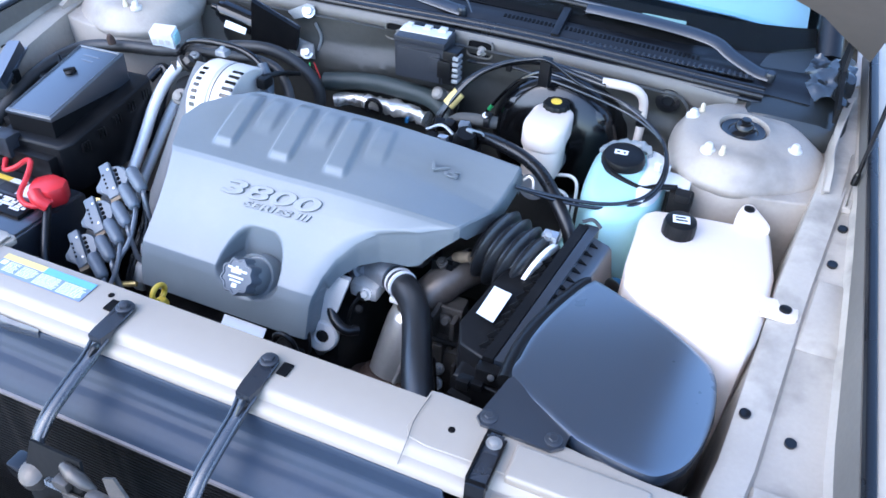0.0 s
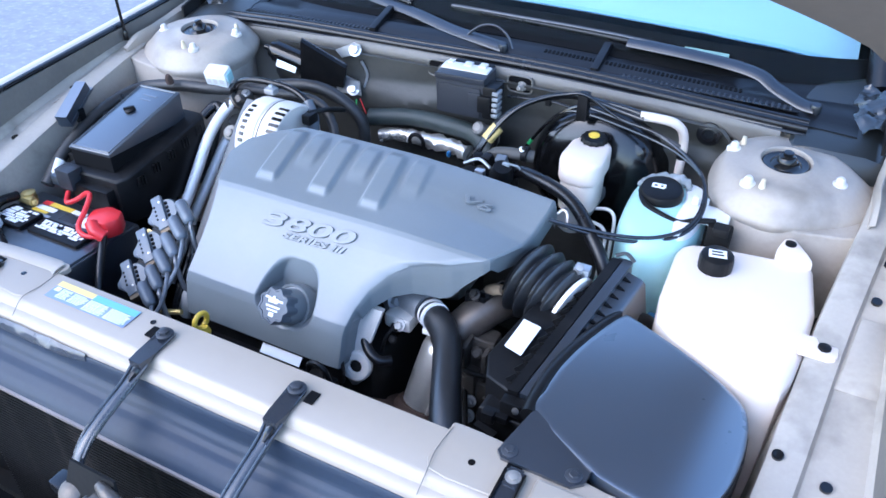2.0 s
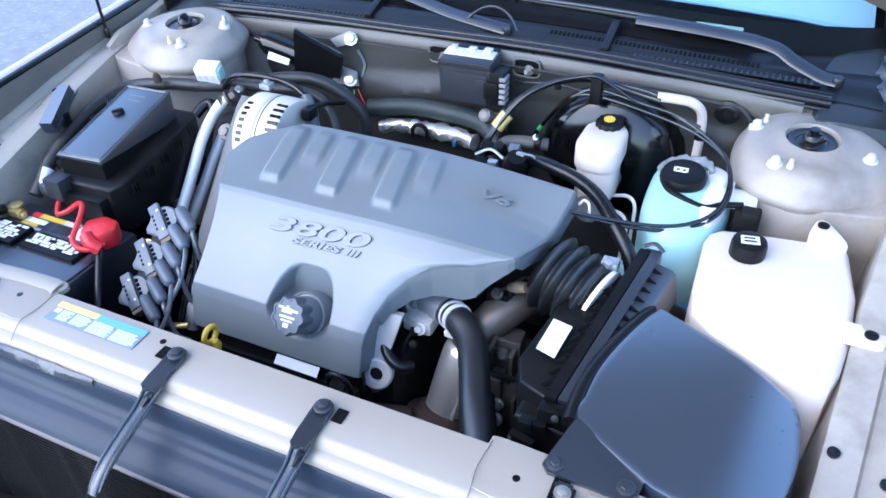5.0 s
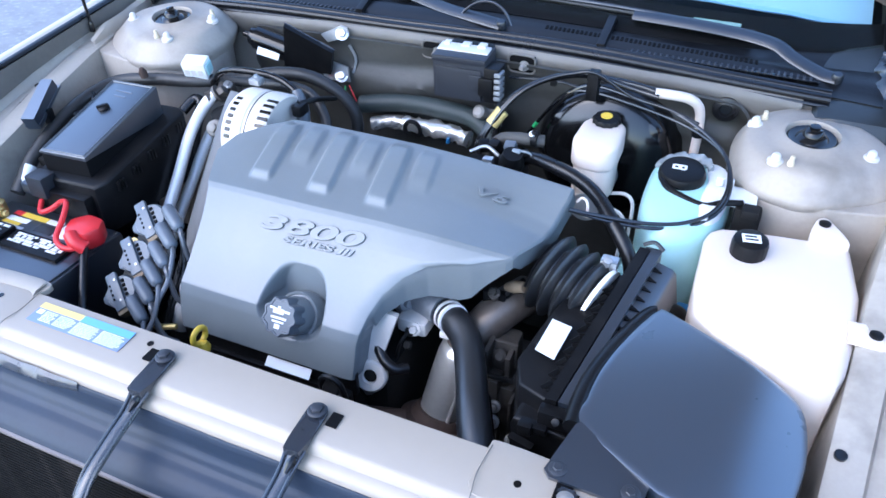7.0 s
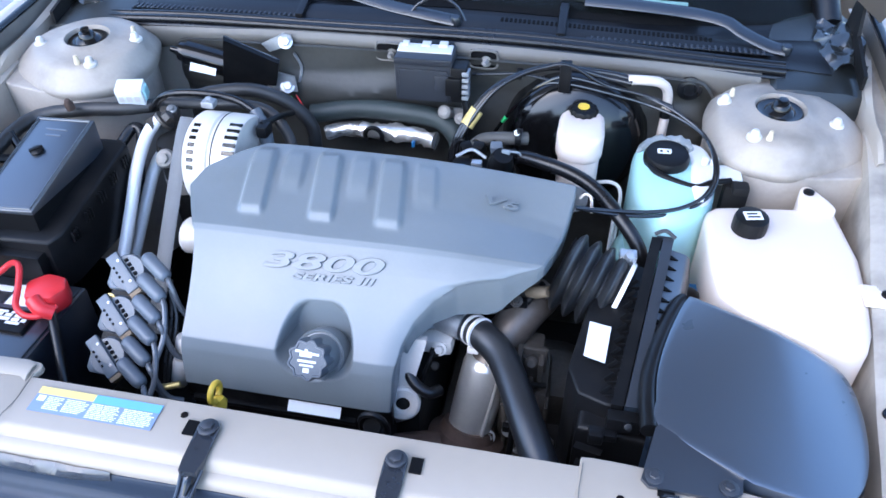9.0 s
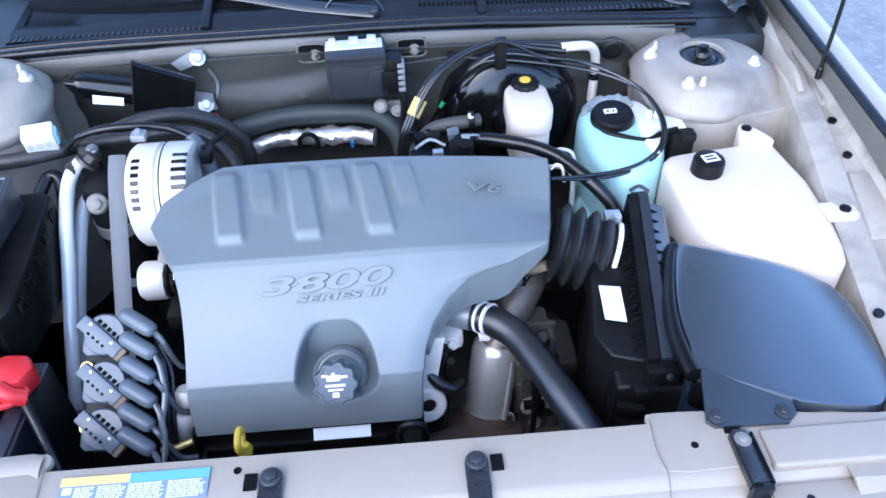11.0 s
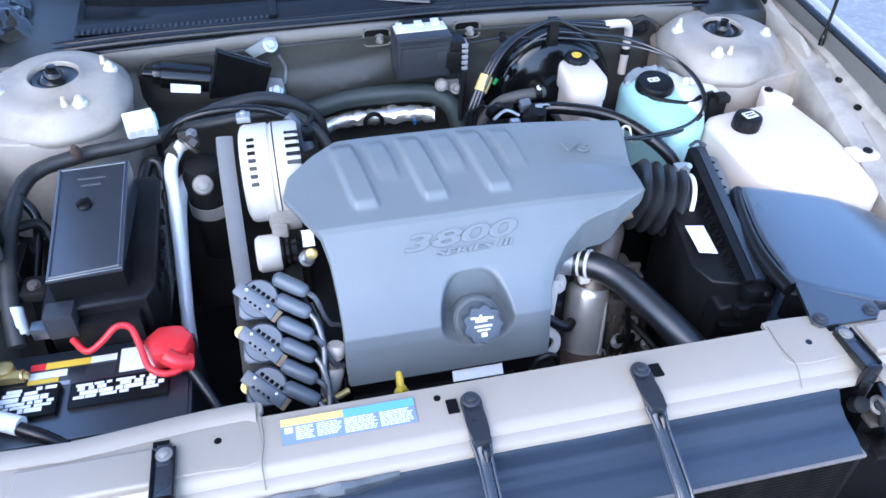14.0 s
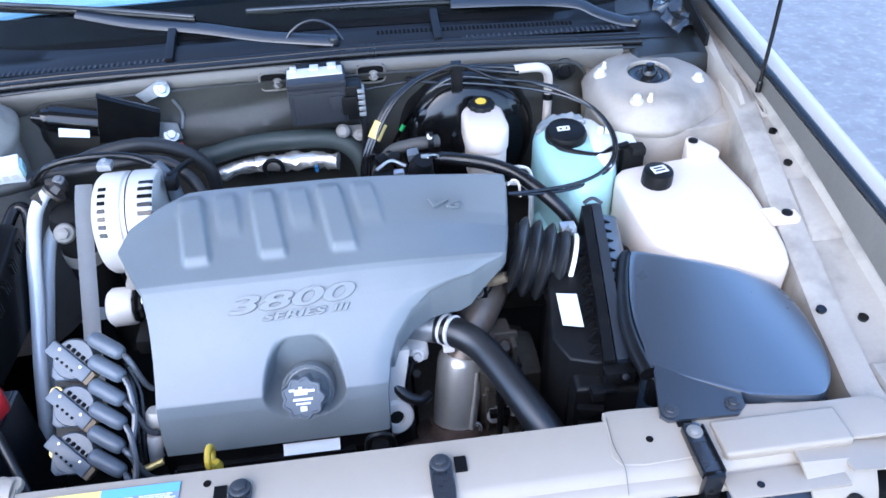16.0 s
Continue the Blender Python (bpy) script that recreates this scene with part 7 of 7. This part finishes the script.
part("hanger_bolt", merge(hexbolt((0.235, 0.335, 0.700), (0, -0.6, 0.8), 0.006, 0.010), lathe([(0.006, 0), (0.006, 0.012), (0.007, 0.016)], (0.235, 0.340, 0.688), (0, -0.5, 0.8), 14)), LATCH, exh, "worn bolt")
part("hanger", merge(box(0.215, 0.252, 0.338, 0.352, 0.66, 0.696, 0.004), tube([(0.25, 0.345, 0.69), (0.262, 0.355, 0.705), (0.27, 0.37, 0.71)], 0.005, 8, 4)), BLACK, exh)
part("crossover", tube([(0.20, 0.29, 0.60), (0.225, 0.325, 0.64), (0.25, 0.36, 0.66), (0.27, 0.40, 0.66)], 0.031, 20, 6), DULL_PIPE, exh, "dull brown crossover pipe")
part("tape_wrap", tube([(0.250, 0.352, 0.704), (0.264, 0.345, 0.714), (0.280, 0.340, 0.722)], [0.007, 0.010, 0.008], 12, 4), TAPE, exh, "tan cloth tape wrap")
lug = thing("engine_lift_bracket", (0.09, 0.17, 0.56), "pale cast engine bracket with round eye", "bracket")
LA = Vector((0.15, -0.9, 0.4))
part("end_casting", plate([(0.068, 0.203, 0.560), (0.098, 0.203, 0.574), (0.106, 0.214, 0.630), (0.120, 0.240, 0.690), (0.090, 0.235, 0.695), (0.076, 0.208, 0.630)], 0.012), PALE_CAST, lug, "pale cast end plate")
part("eye", lathe([(0.0105, -0.008), (0.0105, 0.003), (0.012, 0.005), (0.023, 0.005), (0.026, 0.002), (0.026, -0.008)], (0.092, 0.197, 0.598), LA, 28), PALE_CAST, lug)
part("arm", tube([(0.086, 0.203, 0.580), (0.08, 0.21, 0.56), (0.065, 0.215, 0.545)], [0.018, 0.016, 0.014], 12, 5), CAST, lug)
part("eye_recess", lathe([(0.012, -0.001), (0.006, 0.002), (0, 0.002)], (0.092, 0.197, 0.598), LA, 20), DARK, lug)
for k in range(4):
    part("casing_bolt", hexbolt((0.215 + 0.03 * k, 0.236 + 0.005 * (k % 2), 0.50 + 0.018 * (k % 3)), (0, -0.8, 0.6), 0.007, 0.010), ZINC, engine)
part("casing_lug", merge(box(0.225, 0.275, 0.255, 0.29, 0.48, 0.60, 0.010), box(0.262, 0.30, 0.27, 0.32, 0.50, 0.575, 0.008), box(0.228, 0.250, 0.250, 0.262, 0.50, 0.56, 0.004)), GEAR_CAST, engine, "brown-grey alloy casting lug")
part("shift_cable", tube([(0.25, 0.24, 0.60), (0.252, 0.225, 0.56), (0.25, 0.215, 0.50), (0.245, 0.21, 0.42)], 0.005, 10, 5), BLACK, engine, "black cable")
part("cable_clip", box(0.236, 0.268, 0.222, 0.232, 0.535, 0.548, 0.002), BLACK, engine)
part("cooler_line", tube([(0.24, 0.30, 0.58), (0.26, 0.25, 0.565), (0.285, 0.20, 0.55), (0.32, 0.12, 0.52)], 0.006, 10, 5), DARK, engine, "thin metal line")

# ---------- small fittings ----------
fw = thing("firewall_wire", (0.18, 0.80, 0.84), "thin dark wire along the firewall", "wiring")
part("wire", tube([(0.09, 0.792, 0.832), (0.13, 0.792, 0.836), (0.18, 0.788, 0.842), (0.235, 0.78, 0.838), (0.27, 0.77, 0.825)], 0.003, 8, 5), RUBBER, fw)
part("clip", box(0.172, 0.184, 0.781, 0.797, 0.833, 0.851, 0.003), BLACK, fw)
for k, (x, y, z) in enumerate(((-0.369, 0.246, 0.680), (-0.370, 0.186, 0.629))):
    part("base_bolt", hexbolt((x, y - 0.012, z + 0.008), (0, -0.62, 0.78), 0.006, 0.005), BRASS, coils, "brass coloured bolt")
ib = thing("fender_bolt", (-0.655, 0.36, 0.72), "silver bolt with washer on the inner fender bracket", "bolt")
part("head", hexbolt((-0.652, 0.345, 0.735), (0.3, -0.4, 0.8), 0.006, 0.006), LATCH, ib)
part("tab", box(-0.672, -0.636, 0.33, 0.37, 0.715, 0.733, 0.004), DARK, ib)
ab = thing("alternator_lead", (-0.36, 0.56, 0.78), "black alternator lead with grey boot", "wiring")
part("lead", tube([(-0.47, 0.61, 0.80), (-0.43, 0.60, 0.835), (-0.37, 0.60, 0.846), (-0.30, 0.605, 0.838), (-0.25, 0.595, 0.815)], 0.0065, 10, 6, rib=0.06), RUBBER, ab)
part("boot", tube([(-0.262, 0.598, 0.825), (-0.245, 0.585, 0.80), (-0.235, 0.57, 0.77)], [0.010, 0.013, 0.012], 12, 4), COIL_GREY, ab, "grey rubber boot")
part("lug", merge(box(-0.345, -0.322, 0.566, 0.586, 0.836, 0.848, 0.003), hexbolt((-0.333, 0.576, 0.848), (0, 0, 1), 0.005, 0.006)), CAST, ab, "silver terminal lug")
ft = thing("fuel_rail_fittings", (0.12, 0.60, 0.77), "small black connectors and clips behind the engine cover", "fittings")
for k, (x, y, z) in enumerate(((0.135, 0.600, 0.792), (0.165, 0.592, 0.800), (0.190, 0.585, 0.792), (0.110, 0.612, 0.782))):
    part("connector", placed(box(-0.010, 0.010, -0.008, 0.008, -0.012, 0.010, 0.003), axes_at((x, y, z), (1, 0.3 * (k - 1), 0.1), (0, 1, 0.4))), BLACK if k != 1 else COIL_GREY, ft)
    part("wire", tube([(x, y + 0.01, z), (x - 0.012, y + 0.03, z - 0.004), (x - 0.03, y + 0.045, z - 0.03), (x - 0.03, y + 0.05, z - 0.08)], 0.0028, 8, 4), RUBBER, ft)
part("clear_clip", merge(box(0.176, 0.190, 0.565, 0.573, 0.792, 0.812, 0.002), tube([(0.19, 0.57, 0.81), (0.205, 0.575, 0.805), (0.21, 0.58, 0.785)], 0.002, 6, 4)), CLEAR_GREY, ft, "clear plastic clip")
cl = thing("pipe_clamp", (-0.45, 0.595, 0.80), "grimy steel pipe clamp at the receiver can", "clamp")
part("block", placed(box(-0.016, 0.016, -0.010, 0.010, -0.010, 0.012, 0.003), axes_at((-0.432, 0.605, 0.795), (1, 0.2, 0), (-0.2, 1, 0.4))), LATCH, cl)
part("bolt", hexbolt((-0.424, 0.600, 0.808), (0.1, -0.4, 0.9), 0.006, 0.008), ZINC, cl)
